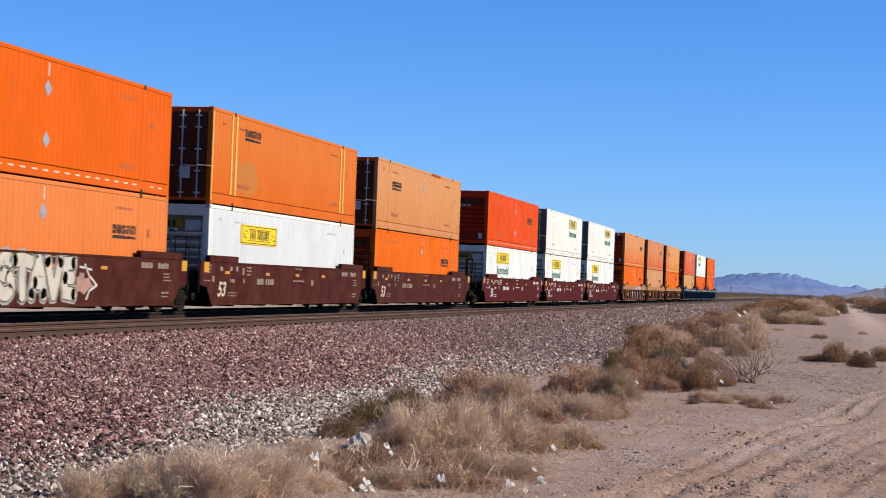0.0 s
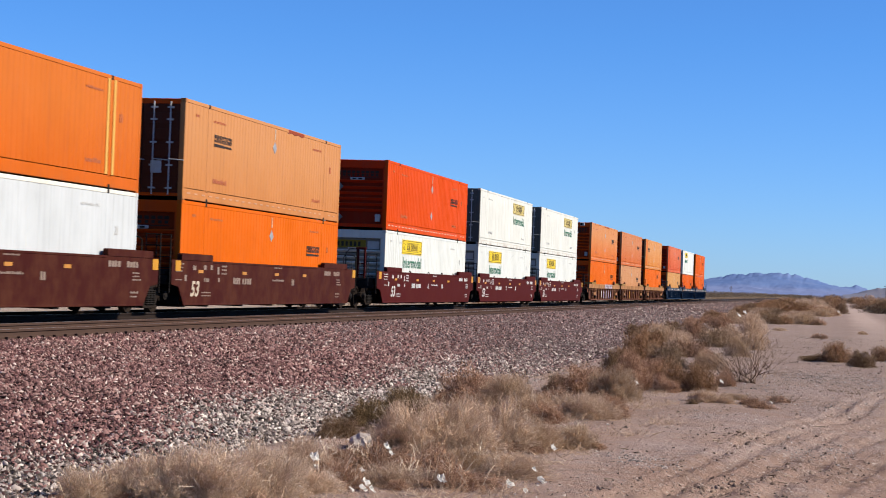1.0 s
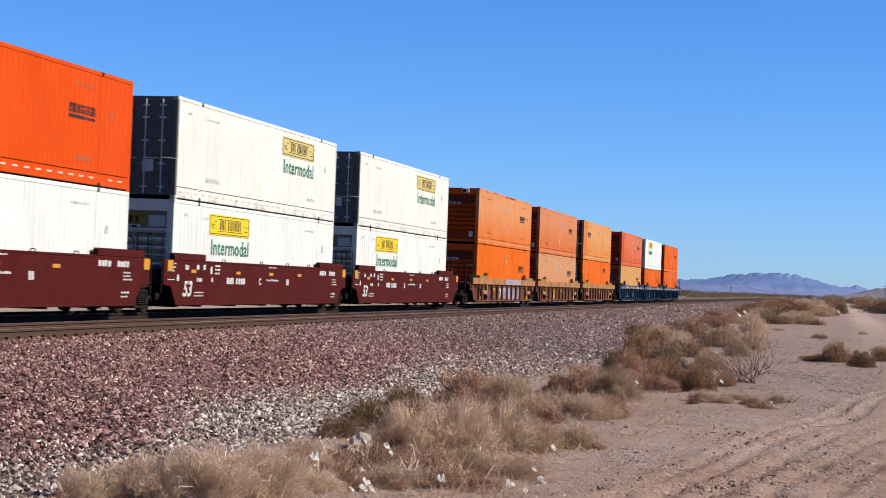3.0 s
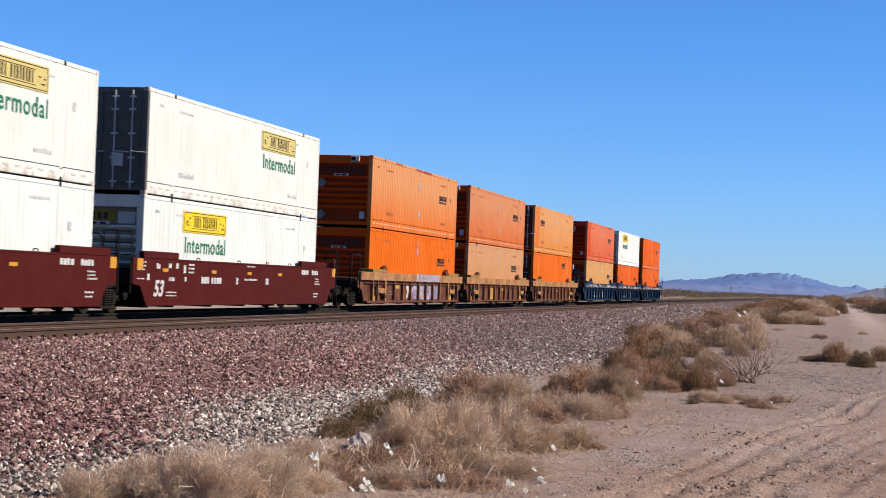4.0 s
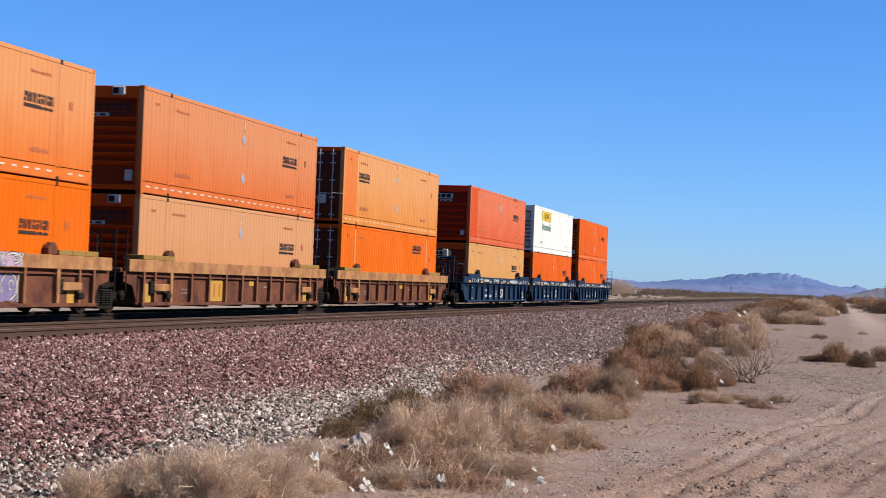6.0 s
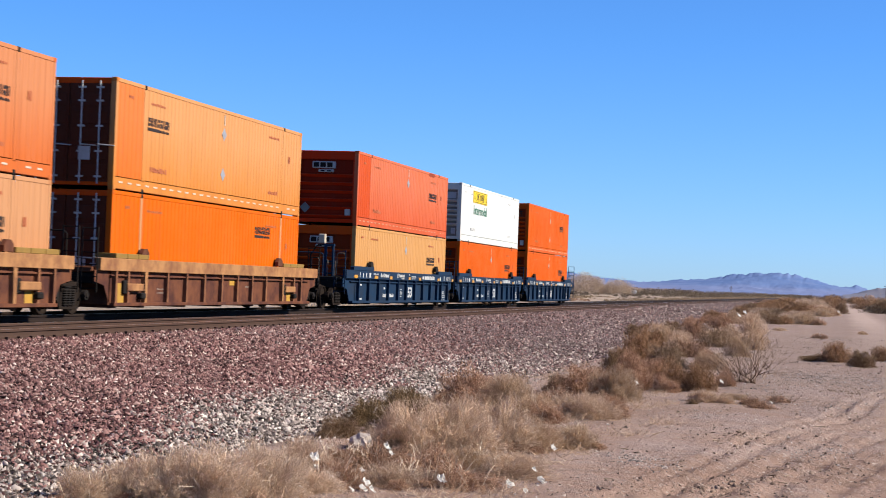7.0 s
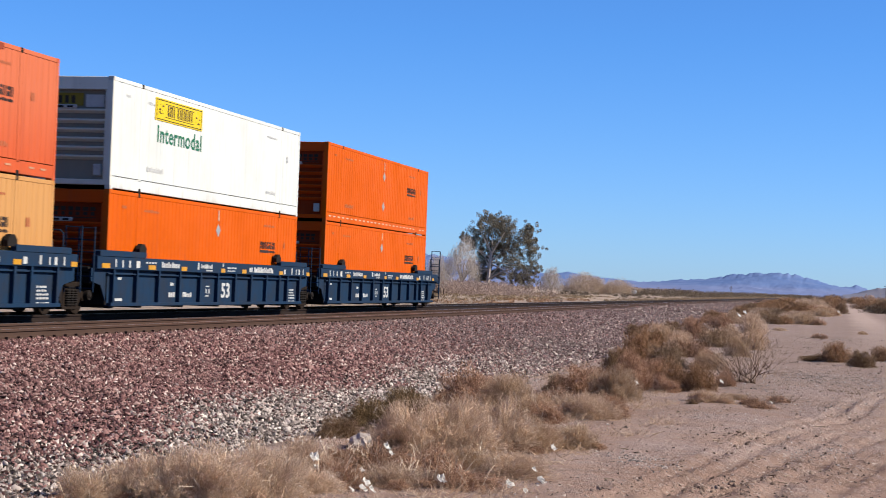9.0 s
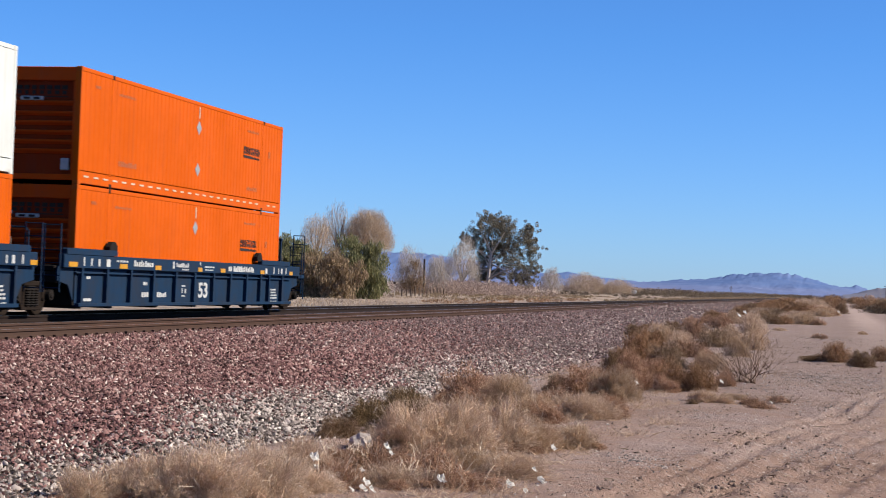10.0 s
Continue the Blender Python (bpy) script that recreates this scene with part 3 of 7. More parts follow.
def make_side_frame():
    bm = bmesh.new()
    out = [(-1.13, 0.50), (-1.10, 0.62), (-0.72, 0.64), (-0.45, 0.80), (0.45, 0.80), (0.72, 0.64), (1.10, 0.62), (1.13, 0.50), (0.95, 0.36), (0.72, 0.34), (0.66, 0.44), (0.42, 0.18), (-0.42, 0.18), (-0.66, 0.44), (-0.72, 0.34), (-0.95, 0.36)]
    extrude_profile(bm, out, "x", -0.07, 0.07)
    add_box(bm, (-0.1, -0.5, 0.14), (0.1, 0.5, 0.22), 0.01)
    add_box(bm, (-0.12, -0.46, 0.70), (0.12, 0.46, 0.82), 0.02)
    return bm


def make_spring():
    """One coil spring as a turned, ribbed body."""
    bm = bmesh.new()
    prof = [(0.0, 0.24)]
    for i in range(7):
        z = 0.24 + i * 0.058
        prof += [(0.072, z), (0.088, z + 0.016), (0.072, z + 0.034), (0.058, z + 0.046)]
    prof.append((0.0, 0.64))
    k = 10
    rings = [[bm.verts.new((r * math.cos(2 * math.pi * i / k), r * math.sin(2 * math.pi * i / k), z)) for r, z in prof] for i in range(k)]
    for i in range(k):
        a, b = rings[i], rings[(i + 1) % k]
        for j in range(len(prof) - 1):
            bm.faces.new((a[j], b[j], b[j + 1], a[j + 1]))
    bmesh.ops.remove_doubles(bm, verts=bm.verts[:], dist=0.0005)
    bmesh.ops.recalc_face_normals(bm, faces=bm.faces[:])
    return bm


def make_bearing():
    bm = bmesh.new()
    add_rod(bm, (-0.02, 0, 0), (0.16, 0, 0), 0.13, 14)
    add_rod(bm, (0.16, 0, 0), (0.19, 0, 0), 0.09, 14, 0.07)
    return bm


WHEEL_R = 0.435


def truck(parent, y):
    """A two-axle truck as a part of its car."""
    bm = bmesh.new()
    add_box(bm, (-1.1, -0.2, 0.42), (1.1, 0.2, 0.74), 0.03)
    add_rod(bm, (0, 0, 0.7), (0, 0, 0.86), 0.2, 14)
    t = part("truck", bm, DARK_STEEL, parent, "grimy steel two-axle truck")
    t.location = (0, y, RAIL_Z)
    for s in (-1, 1):
        f = place("side_frame", cached("side_frame", make_side_frame), WHEEL_STEEL, t)
        f.location = (s * 0.99, 0, 0)
        for dy in (-0.22, 0.0, 0.22):
            place("spring", cached("spring", make_spring), DARK_STEEL, t).location = (s * 1.08, dy, 0)
    for w in (-0.89, 0.89):
        a = place("axle", cached("axle", lambda: add_rod(bmesh.new(), (-1.08, 0, 0), (1.08, 0, 0), 0.08, 10)), DARK_STEEL, t)
        a.location = (0, w, WHEEL_R)
        for s in (-1, 1):
            o = place("wheel", cached("wheel", make_wheel), WHEEL_STEEL, t)
            o.matrix_basis = pose(s * 0.75, w, WHEEL_R, 0, 0, 0 if s > 0 else 180)
            b = place("bearing", cached("bearing", make_bearing), DARK_STEEL, t)
            b.matrix_basis = pose(s * 1.02, w, WHEEL_R + 0.06, 0, 0, 0 if s > 0 else 180)
    return t


SIDE = 1.50
NEAR_END, FAR_END = 9.15, 9.15


def side_outline(a, b):
    """Outline of a smooth side plate from end a (negative) to end b."""
    return [(a + 1.0, 0.30), (b - 1.0, 0.30), (b - 0.55, 0.80), (b, 0.86), (b, 1.55), (a, 1.55), (a, 0.86), (a + 0.55, 0.80)]


def raised_cap(bm, s, y0, y1, z0, z1):
    extrude_profile(bm, [(y0, z0), (y1, z0), (y1, z1), (y1 - 0.06, z1 + 0.03), (y0 + 0.06, z1 + 0.03), (y0, z1)], "x", s * (SIDE - 0.12), s * (SIDE + 0.02))


def ladder(parent, x, y, z0, z1, w, mat, along="x"):
    bm = bmesh.new()
    for k in (-1, 1):
        p = (x + k * w / 2, y) if along == "x" else (x, y + k * w / 2)
        add_rod(bm, (*p, z0), (*p, z1), 0.02, 6)
    z = z0 + 0.1
    while z < z1:
        a = (x - w / 2, y, z) if along == "x" else (x, y - w / 2, z)
        b = (x + w / 2, y, z) if along == "x" else (x, y + w / 2, z)
        add_rod(bm, a, b, 0.014, 5)
        z += 0.3
    return part("ladder", bm, mat, parent)


def hoop_rail(parent, x0, x1, y, z0, z1, mat):
    bm = bmesh.new()
    for a, b in (((x0, y, z0), (x0, y, z1 - 0.08)), ((x0, y, z1 - 0.08), (x0 + 0.1, y, z1)), ((x0 + 0.1, y, z1), (x1 - 0.1, y, z1)), ((x1 - 0.1, y, z1), (x1, y, z1 - 0.08)), ((x1, y, z1 - 0.08), (x1, y, z0))):
        add_rod(bm, a, b, 0.022, 6)
    return part("handrail", bm, mat, parent)


def well_body(car, mat, end_mat, a, b):
    """What all wells share: floor, end decks, bolsters, couplings."""
    for y in (-8.0, -6.1, -3.0, 0.0, 3.0, 6.1, 8.0):
        o = place("cross_member", cached("cross_member", lambda: box((-1.42, -0.16, 0.22), (1.42, 0.16, 0.34), 0.01)), end_mat, car)
        o.location = (0, y, 0)
    for s, e in ((-1, a), (1, b)):
        y0, y1 = sorted((s * 8.25, e - s * 0.0))
        part("end_bulkhead", box((-1.38, s * 8.25 - 0.05, 0.3), (1.38, s * 8.25 + 0.05, 1.28), 0.01), end_mat, car)
        part("end_deck", box((-1.30, y0, 1.12), (1.30, y1, 1.26), 0.02), end_mat, car)
        reach = 0.5 if abs(e) < 9.5 else 0.9
        y2, y3 = sorted((s * 8.3, e + s * reach))
        part("centre_sill", box((-0.32, y2, 0.80), (0.32, y3, 1.12), 0.02), DARK_STEEL, car)
        # two dark boxes added under the deck as the shade above the truck
        y2, y3 = sorted((e - s * 0.3, e - s * 0.02))
        part("end_sill", box((-1.34, y2, 0.84), (1.34, y3, 1.11), 0.02), DARK_STEEL, car)
        y2, y3 = sorted((s * 8.33, e - s * 0.35))
        part("truck_cover", box((-1.36, y2, 0.90), (1.36, y3, 1.10), 0.02), DARK_STEEL, car)
        if reach > 0.6:
            bm = bmesh.new()
            y2, y3 = sorted((e + s * 0.88, e + s * 1.55))
            add_box(bm, (-0.12, y2, 0.80), (0.12, y3, 1.0), 0.03)
            y2, y3 = sorted((e + s * 1.5, e + s * 1.83))
            add_box(bm, (-0.2, y2, 0.72), (0.2, y3, 1.06), 0.06)
            part("coupler", bm, DARK_STEEL, car)
            bm = bmesh.new()
            for k in range(6):
                q = k / 6
                add_rod(bm, (0.45, e + s * (0.3 + q * 1.5), 0.78 - 0.3 * math.sin(math.pi * q)), (0.45, e + s * (0.3 + (q + 1 / 6) * 1.5), 0.78 - 0.3 * math.sin(math.pi * (q + 1 / 6))), 0.025, 6)
            part("air_hose", bm, DARK_STEEL, car)


def lug(car, s, y, z, mat):
    bm = bmesh.new()
    extrude_profile(bm, [(y - 0.24, z), (y + 0.24, z), (y + 0.24, z + 0.16), (y + 0.10, z + 0.27), (y - 0.10, z + 0.27), (y - 0.24, z + 0.14)], "x", s * (SIDE - 0.15), s * (SIDE - 0.03))
    return part("container_guide", bm, mat, car)


def small_bars(car, rows, mat, x=SIDE + 0.004, name="stencil"):
    """Unreadable stencils: (y, z, width, height, count)."""
    bm = bmesh.new()
    for i, (y, z, w, h, k) in enumerate(rows):
        bars_row(bm, x, y, z, w * 0.9, h * 0.72, k, i * 7 + k, 0.004)
    return tagged(part(name, bm, mat, car), kind="stuff")


def plate_car(words, paint, a, b, trucks, numbers=True, worn=False, graffiti=False, dark_ends=None, letter=""):
    """Well car with smooth side plates."""
    car = thing("well_car", pose(RAIL_X, 0, 0), words, "rail car", "well cars of the train")
    mat = P[paint]
    well_body(car, mat, DARK_STEEL, a, b)
    for s in (-1, 1):
        bm = bmesh.new()
        extrude_profile(bm, side_outline(a, b), "x", s * (SIDE - 0.05), s * SIDE)
        side = part("side_plate", bm, mat, car)
        bm = bmesh.new()
        add_box(bm, (min(s * (SIDE - 0.16), s * (SIDE + 0.012)), -5.85, 1.50), (max(s * (SIDE - 0.16), s * (SIDE + 0.012)), 5.7, 1.56), 0.008)
        part("top_chord", bm, mat, car)
        bm = bmesh.new()
        add_box(bm, (min(s * (SIDE - 0.2), s * (SIDE + 0.01)), a + 1.0, 0.27), (max(s * (SIDE - 0.2), s * (SIDE + 0.01)), b - 1.0, 0.32), 0.008)
        part("bottom_chord", bm, mat, car)
        for y0, y1 in ((-8.5, -5.95), (5.72, 8.75)):
            bm = bmesh.new()
            raised_cap(bm, s, y0, y1, 1.552, 1.71)
            part("raised_cap", bm, mat, car)
        if not worn:
            for y in (-4.2, -0.6, 2.2, 4.6):
                bm = bmesh.new()
                add_rod(bm, (s * (SIDE - 0.06), y - 0.14, 1.56), (s * (SIDE - 0.06), y - 0.1, 1.62), 0.015, 5)
                add_rod(bm, (s * (SIDE - 0.06), y - 0.1, 1.62), (s * (SIDE - 0.06), y + 0.1, 1.62), 0.015, 5)
                add_rod(bm, (s * (SIDE - 0.06), y + 0.1, 1.62), (s * (SIDE - 0.06), y + 0.14, 1.56), 0.015, 5)
                part("grab_loop", bm, DARK_STEEL, car)
    x = SIDE + 0.002
    ink = PALE_INK if worn else WHITE_INK
    for y in (-3.0, 0.24, 3.36, -6.9):
        part("reflector", box((x - 0.004, y - 0.2, 1.20), (x + 0.008, y + 0.2, 1.29)), REFLECT if not worn else REFLECT_DULL, car)
    for y in (a + 0.45, b - 0.25):
        part("end_reflector", box((x - 0.004, y - 0.18, 1.24), (x + 0.008, y + 0.22, 1.56 - 0.03)), REFLECT, car)
    small_bars(car, [(-8.9, 1.42, 0.7, 0.06, 4), (-8.9, 1.32, 0.7, 0.06, 4), (-8.9, 1.22, 0.6, 0.06, 4), (-7.55, 1.28, 0.3, 0.2, 2), (-6.65, 1.30, 0.3, 0.2, 1), (-6.1, 1.30, 0.3, 0.2, 1),
                     (-5.5, 1.18, 0.3, 0.32, 1), (-5.1, 1.40, 0.5, 0.08, 3), (-5.1, 1.29, 0.5, 0.08, 3), (-5.1, 1.18, 0.5, 0.08, 3), (-8.2, 0.96, 0.26, 0.26, 1),
                     (-8.9, 0.98, 0.6, 0.045, 4), (-6.8, 0.62, 0.9, 0.06, 7), (-6.8, 0.53, 0.9, 0.05, 7), (-5.4, 0.95, 0.2, 0.2, 1), (-6.6, 0.95, 0.5, 0.16, 3),
                     (-4.05, 0.90, 0.75, 0.29, 4), (-3.2, 0.90, 1.0, 0.29, 4), (-0.2, 1.02, 1.4, 0.09, 10), (0.0, 1.44, 0.9, 0.06, 8), (1.9, 0.90, 0.34, 0.3, 2),
                     (5.8, 1.28, 0.9, 0.22, 4), (7.0, 1.28, 0.9, 0.22, 4), (7.4, 1.12, 0.55, 0.06, 5), (7.4, 1.03, 0.55, 0.06, 5), (7.4, 0.94, 0.7, 0.06, 5), (7.3, 0.60, 0.6, 0.08, 5), (7.3, 0.50, 0.5, 0.06, 5)], ink)
    if letter:
        lettering("lettering", letter, 0.28, ink, car, x, -0.98, 0.90, 0.012, 0, 1.1)
    if numbers:
        lettering("lettering", "53", 0.60, CREAM_INK if worn else ink, car, x, -7.72, 0.54, 0.016, 0.25, 1.18)
    end_furniture(car, a, b, DARK_STEEL, P[dark_ends] if dark_ends else DARK_STEEL)
    for y in trucks:
        truck(car, y)
    if a < -9.9:
        brake_stand(car, a + 0.35, mat)
        grab_hoops(car, a, -1)
    if graffiti:
        bubble_letters(car, x)
        pink = flat_paint("pink_spray_paint", (0.28, 0.155, 0.13), 0.7, 0, 0.4, 3.0)
        part("graffiti_patch", extrude_profile(bmesh.new(), [(1.7, 0.60), (1.95, 0.66), (2.2, 0.56), (2.45, 0.70), (2.75, 0.78), (2.55, 0.88), (2.5, 1.0), (2.2, 0.95), (2.05, 1.08), (1.75, 0.98)], "x", x - 0.001, x + 0.003), pink, car)
        bm = bmesh.new()
        stroke(bm, [(2.2, 1.3), (2.45, 1.05), (2.95, 0.8), (2.5, 0.66), (2.35, 0.45)], 0.06, x, x + 0.005)
        stroke(bm, [(1.9, 1.25), (2.6, 1.18)], 0.05, x, x + 0.005)
        part("graffiti_strokes", bm, CHALK, car)
    return car


def round_stroke(bm, pts, wide, x0, x1):
    """A fat sprayed line along points (y, z) with round ends and joints."""
    stroke(bm, pts, wide, x0, x1)
    for i, (y, z) in enumerate(pts):
        extrude_profile(bm, [(y + wide / 2 * math.cos(k * math.pi / 7), z + wide / 2 * math.sin(k * math.pi / 7)) for k in range(14)], "x", x0, x1 + 0.0001 * (i % 4))


def bubble_letters(car, x):
    """Five fat sprayed letters side by side: silver halo, dark outline, cream fill."""
    glyphs = [
        [arc(0.42, 1.20, 0.27, 0.19, 20, 250) + arc(0.42, 0.80, 0.28, 0.20, 70, -160)],
        [[(0.05, 1.34), (0.40, 1.38), (0.78, 1.32)], [(0.42, 1.34), (0.40, 0.95), (0.46, 0.58)]],
        [[(0.12, 0.60), (0.24, 1.0), (0.42, 1.36), (0.60, 1.0), (0.72, 0.60)], [(0.26, 0.86), (0.58, 0.86)]],
        [[(0.08, 1.36), (0.26, 0.95), (0.42, 0.60), (0.58, 0.95), (0.74, 1.36)]],
        [[(0.66, 1.34), (0.26, 1.32), (0.20, 0.98), (0.26, 0.64), (0.70, 0.60)], [(0.24, 0.99), (0.58, 0.99)]],
    ]
    halo = flat_paint("silver_spray_paint", (0.24, 0.225, 0.20), 0.6, 0, 0.4, 3.0)
    edge = flat_paint("dark_spray_paint", (0.055, 0.045, 0.040), 0.7, 0, 0.3)
    fill = flat_paint("cream_spray_paint", (0.37, 0.335, 0.275), 0.7, 0, 0.5, 2.0, (0.22, 0.20, 0.17))
    for i, strokes in enumerate(glyphs):
        off = -2.50 + i * 0.83
        up = 0.0032 * (i % 2)
        for wide, lift, ink, words in ((0.47, 0.001, halo, "silver halo of a sprayed letter"), (0.36, 0.004 + up, edge, "dark outline of a sprayed letter"), (0.30, 0.006 + up, fill, "cream bubble letter")):
            bm = bmesh.new()
            for k, line in enumerate(strokes):
                round_stroke(bm, [(y * 1.08 + off, z * 1.02 - 0.04) for y, z in line], wide, x - 0.002, x + lift + 0.0004 * k)
            tagged(part("graffiti", bm, ink, car, words), kind="stuff")


def end_furniture(car, a, b, mat, mat2):
    """Ladders, rails and brake gear on the end decks."""
    for e, s in ((a, -1), (b, 1)):
        ladder(car, 1.28, e + s * 0.12, 0.62, 2.25, 0.42, mat2, "x")
        ladder(car, -1.15, e + s * 0.12, 0.9, 2.25, 0.42, mat2, "x")
        hoop_rail(car, -0.55, 0.55, e - s * 0.1, 1.2, 2.15, mat2)


LILAC = flat_paint("lilac_spray_paint", (0.33, 0.235, 0.33), 0.7, 0, 0.45, 3.0)
VIOLET = flat_paint("violet_spray_paint", (0.125, 0.105, 0.20), 0.7, 0, 0.5, 2.5, (0.25, 0.20, 0.30))
PINKISH = flat_paint("dusty_pink_spray_paint", (0.36, 0.235, 0.27), 0.7, 0, 0.45, 3.0)
CHALK = flat_paint("chalky_white_spray_paint", (0.42, 0.385, 0.36), 0.7, 0, 0.3, 5.0)


def stroke(bm, pts, wide, x0, x1):
    """A sprayed line along points (y, z), wide as given, with round joints."""
    for i in range(len(pts) - 1):
        (ya, za), (yb, zb) = pts[i], pts[i + 1]
        d = math.hypot(yb - ya, zb - za) + 1e-6
        ny, nz = -(zb - za) / d * wide / 2, (yb - ya) / d * wide / 2
        ey, ez = (yb - ya) / d * wide * 0.3, (zb - za) / d * wide * 0.3
        extrude_profile(bm, [(ya + ny - ey, za + nz - ez), (yb + ny + ey, zb + nz + ez), (yb - ny + ey, zb - nz + ez), (ya - ny - ey, za - nz - ez)], "x", x0, x1 + 0.0002 * (i % 3))


def arc(yc, zc, ry, rz, q0, q1, k=9):
    return [(yc + ry * math.cos(radians(q0 + (q1 - q0) * i / k)), zc + rz * math.sin(radians(q0 + (q1 - q0) * i / k))) for i in range(k + 1)]


def spray(car, y0, y1, x, z0, z1, fill, seed):
    """Unreadable sprayed shapes: filled blots side by side, white edges, dark outlines."""
    r = random.Random(seed + 40)
    n = 26
    top = [(y0 + (y1 - y0) * i / n, z1 - (z1 - z0) * r.uniform(0.0, 0.14)) for i in range(n + 1)]
    low = [(y0 + (y1 - y0) * i / n, z0 + (z1 - z0) * r.uniform(0.0, 0.06)) for i in range(n + 1)]
    part("graffiti", extrude_profile(bmesh.new(), top + low[::-1], "x", x, x + 0.002), fill, car)
    for i in range(7):
        yc, zc = r.uniform(y0 + 0.3, y1 - 0.3), r.uniform(z0, z1)
        ry, rz = r.uniform(0.15, 0.4), (z1 - z0) * r.uniform(0.2, 0.45)
        blot = [(min(y1, max(y0, yc + ry * r.uniform(0.7, 1.2) * math.cos(q * 0.63))), min(z1, max(z0, zc + rz * r.uniform(0.7, 1.2) * math.sin(q * 0.63)))) for q in range(10)]
        part("graffiti", extrude_profile(bmesh.new(), blot, "x", x, x + 0.0022 + 0.0002 * i), PINKISH if i % 2 else (LILAC if fill is VIOLET else VIOLET), car)
    k = 5
    w, h = (y1 - y0) / k, z1 - z0
    seeds = r.random()
    for wide, lift, ink in ((0.085, 0.004, BLACK_INK), (0.042, 0.006, CHALK)):
        bm = bmesh.new()
        r = random.Random(seeds)
        for i in range(k):
            c = y0 + (i + 0.5) * w + r.uniform(-0.12, 0.12) * w
            m = (z0 + z1) / 2 + r.uniform(-0.06, 0.06) * h
            stroke(bm, arc(c, m, w * r.uniform(0.26, 0.42), h * r.uniform(0.34, 0.44), 200 - 70 * i, 430 - 55 * i), wide, x, x + lift)
            if i % 2 == 0:
                stroke(bm, arc(c + 0.1 * w, m + 0.05 * h, w * 0.13, h * 0.16, 0, 300, 6), wide * 0.8, x, x + lift)
            else:
                stroke(bm, [(c - 0.12 * w, m - 0.2 * h), (c + 0.02 * w, m + 0.18 * h), (c + 0.14 * w, m - 0.15 * h)], wide * 0.8, x, x + lift)
            stroke(bm, [(c + 0.46 * w, z0 + 0.04 * h), (c + 0.42 * w, m), (c + 0.5 * w, z1 - 0.06 * h)], wide, x, x + lift)
        tagged(part("graffiti", bm, ink, car), kind="stuff")


def bent_rod(pts, r):
    bm = bmesh.new()
    for p, q in zip(pts, pts[1:]):
        add_rod(bm, p, q, r, 6)
    return bm


def brake_stand(car, y, mat, valve=False):
    """Two slim posts under a cap, a bent grab rail beside them, two thin rods before them."""
    bm = bmesh.new()
    add_box(bm, (0.52, y - 0.05, 1.0), (0.62, y + 0.05, 2.46), 0.012)
    add_box(bm, (0.82, y - 0.04, 1.0), (0.90, y + 0.04, 2.46), 0.012)
    add_box(bm, (0.50, y - 0.07, 2.40), (0.92, y + 0.07, 2.49), 0.015)
    for z in (1.35, 1.8):
        add_box(bm, (0.60, y - 0.02, z), (0.84, y + 0.02, z + 0.06), 0.008)
    k = part("brake_stand", bm, mat, car)
    rail = [(-0.02, y, 1.2), (-0.02, y, 2.05), (0.20, y, 2.40), (0.30, y, 2.45), (0.52, y, 2.45)]
    part("grab_rail", bent_rod(rail, 0.024), DARK_STEEL if valve else PALE_STEEL, k, "bent grab rail")
    for x in (0.70, 0.98):
        part("rod", bent_rod([(x, y - 0.10, 0.95), (x, y - 0.10, 1.85), (x - 0.05, y - 0.10, 1.90)], 0.016), PALE_STEEL, k, "thin pale rod")
    if valve:
        part("valve_box", box((0.30, y - 0.12, 2.50), (0.56, y + 0.08, 2.86), 0.03), VALVE_BOX, k, "small cream box on the stand")


def grab_hoops(car, e, s):
    """Pale bent grab irons that stand up at a car's end."""
    for x, w, top in ((1.30, 0.16, 2.15), (0.30, 0.14, 1.95)):
        bm = bmesh.new()
        y = e + s * 0.06
        pts = [(x - w, y, 0.95), (x - w, y, top - 0.06), (x - w + 0.06, y, top), (x + w - 0.06, y, top), (x + w, y, top - 0.06), (x + w, y, 0.95)]
        for p, q in zip(pts, pts[1:]):
            add_rod(bm, p, q, 0.016, 6)
        part("grab_iron", bm, PALE_STEEL, car, "pale bent grab iron")


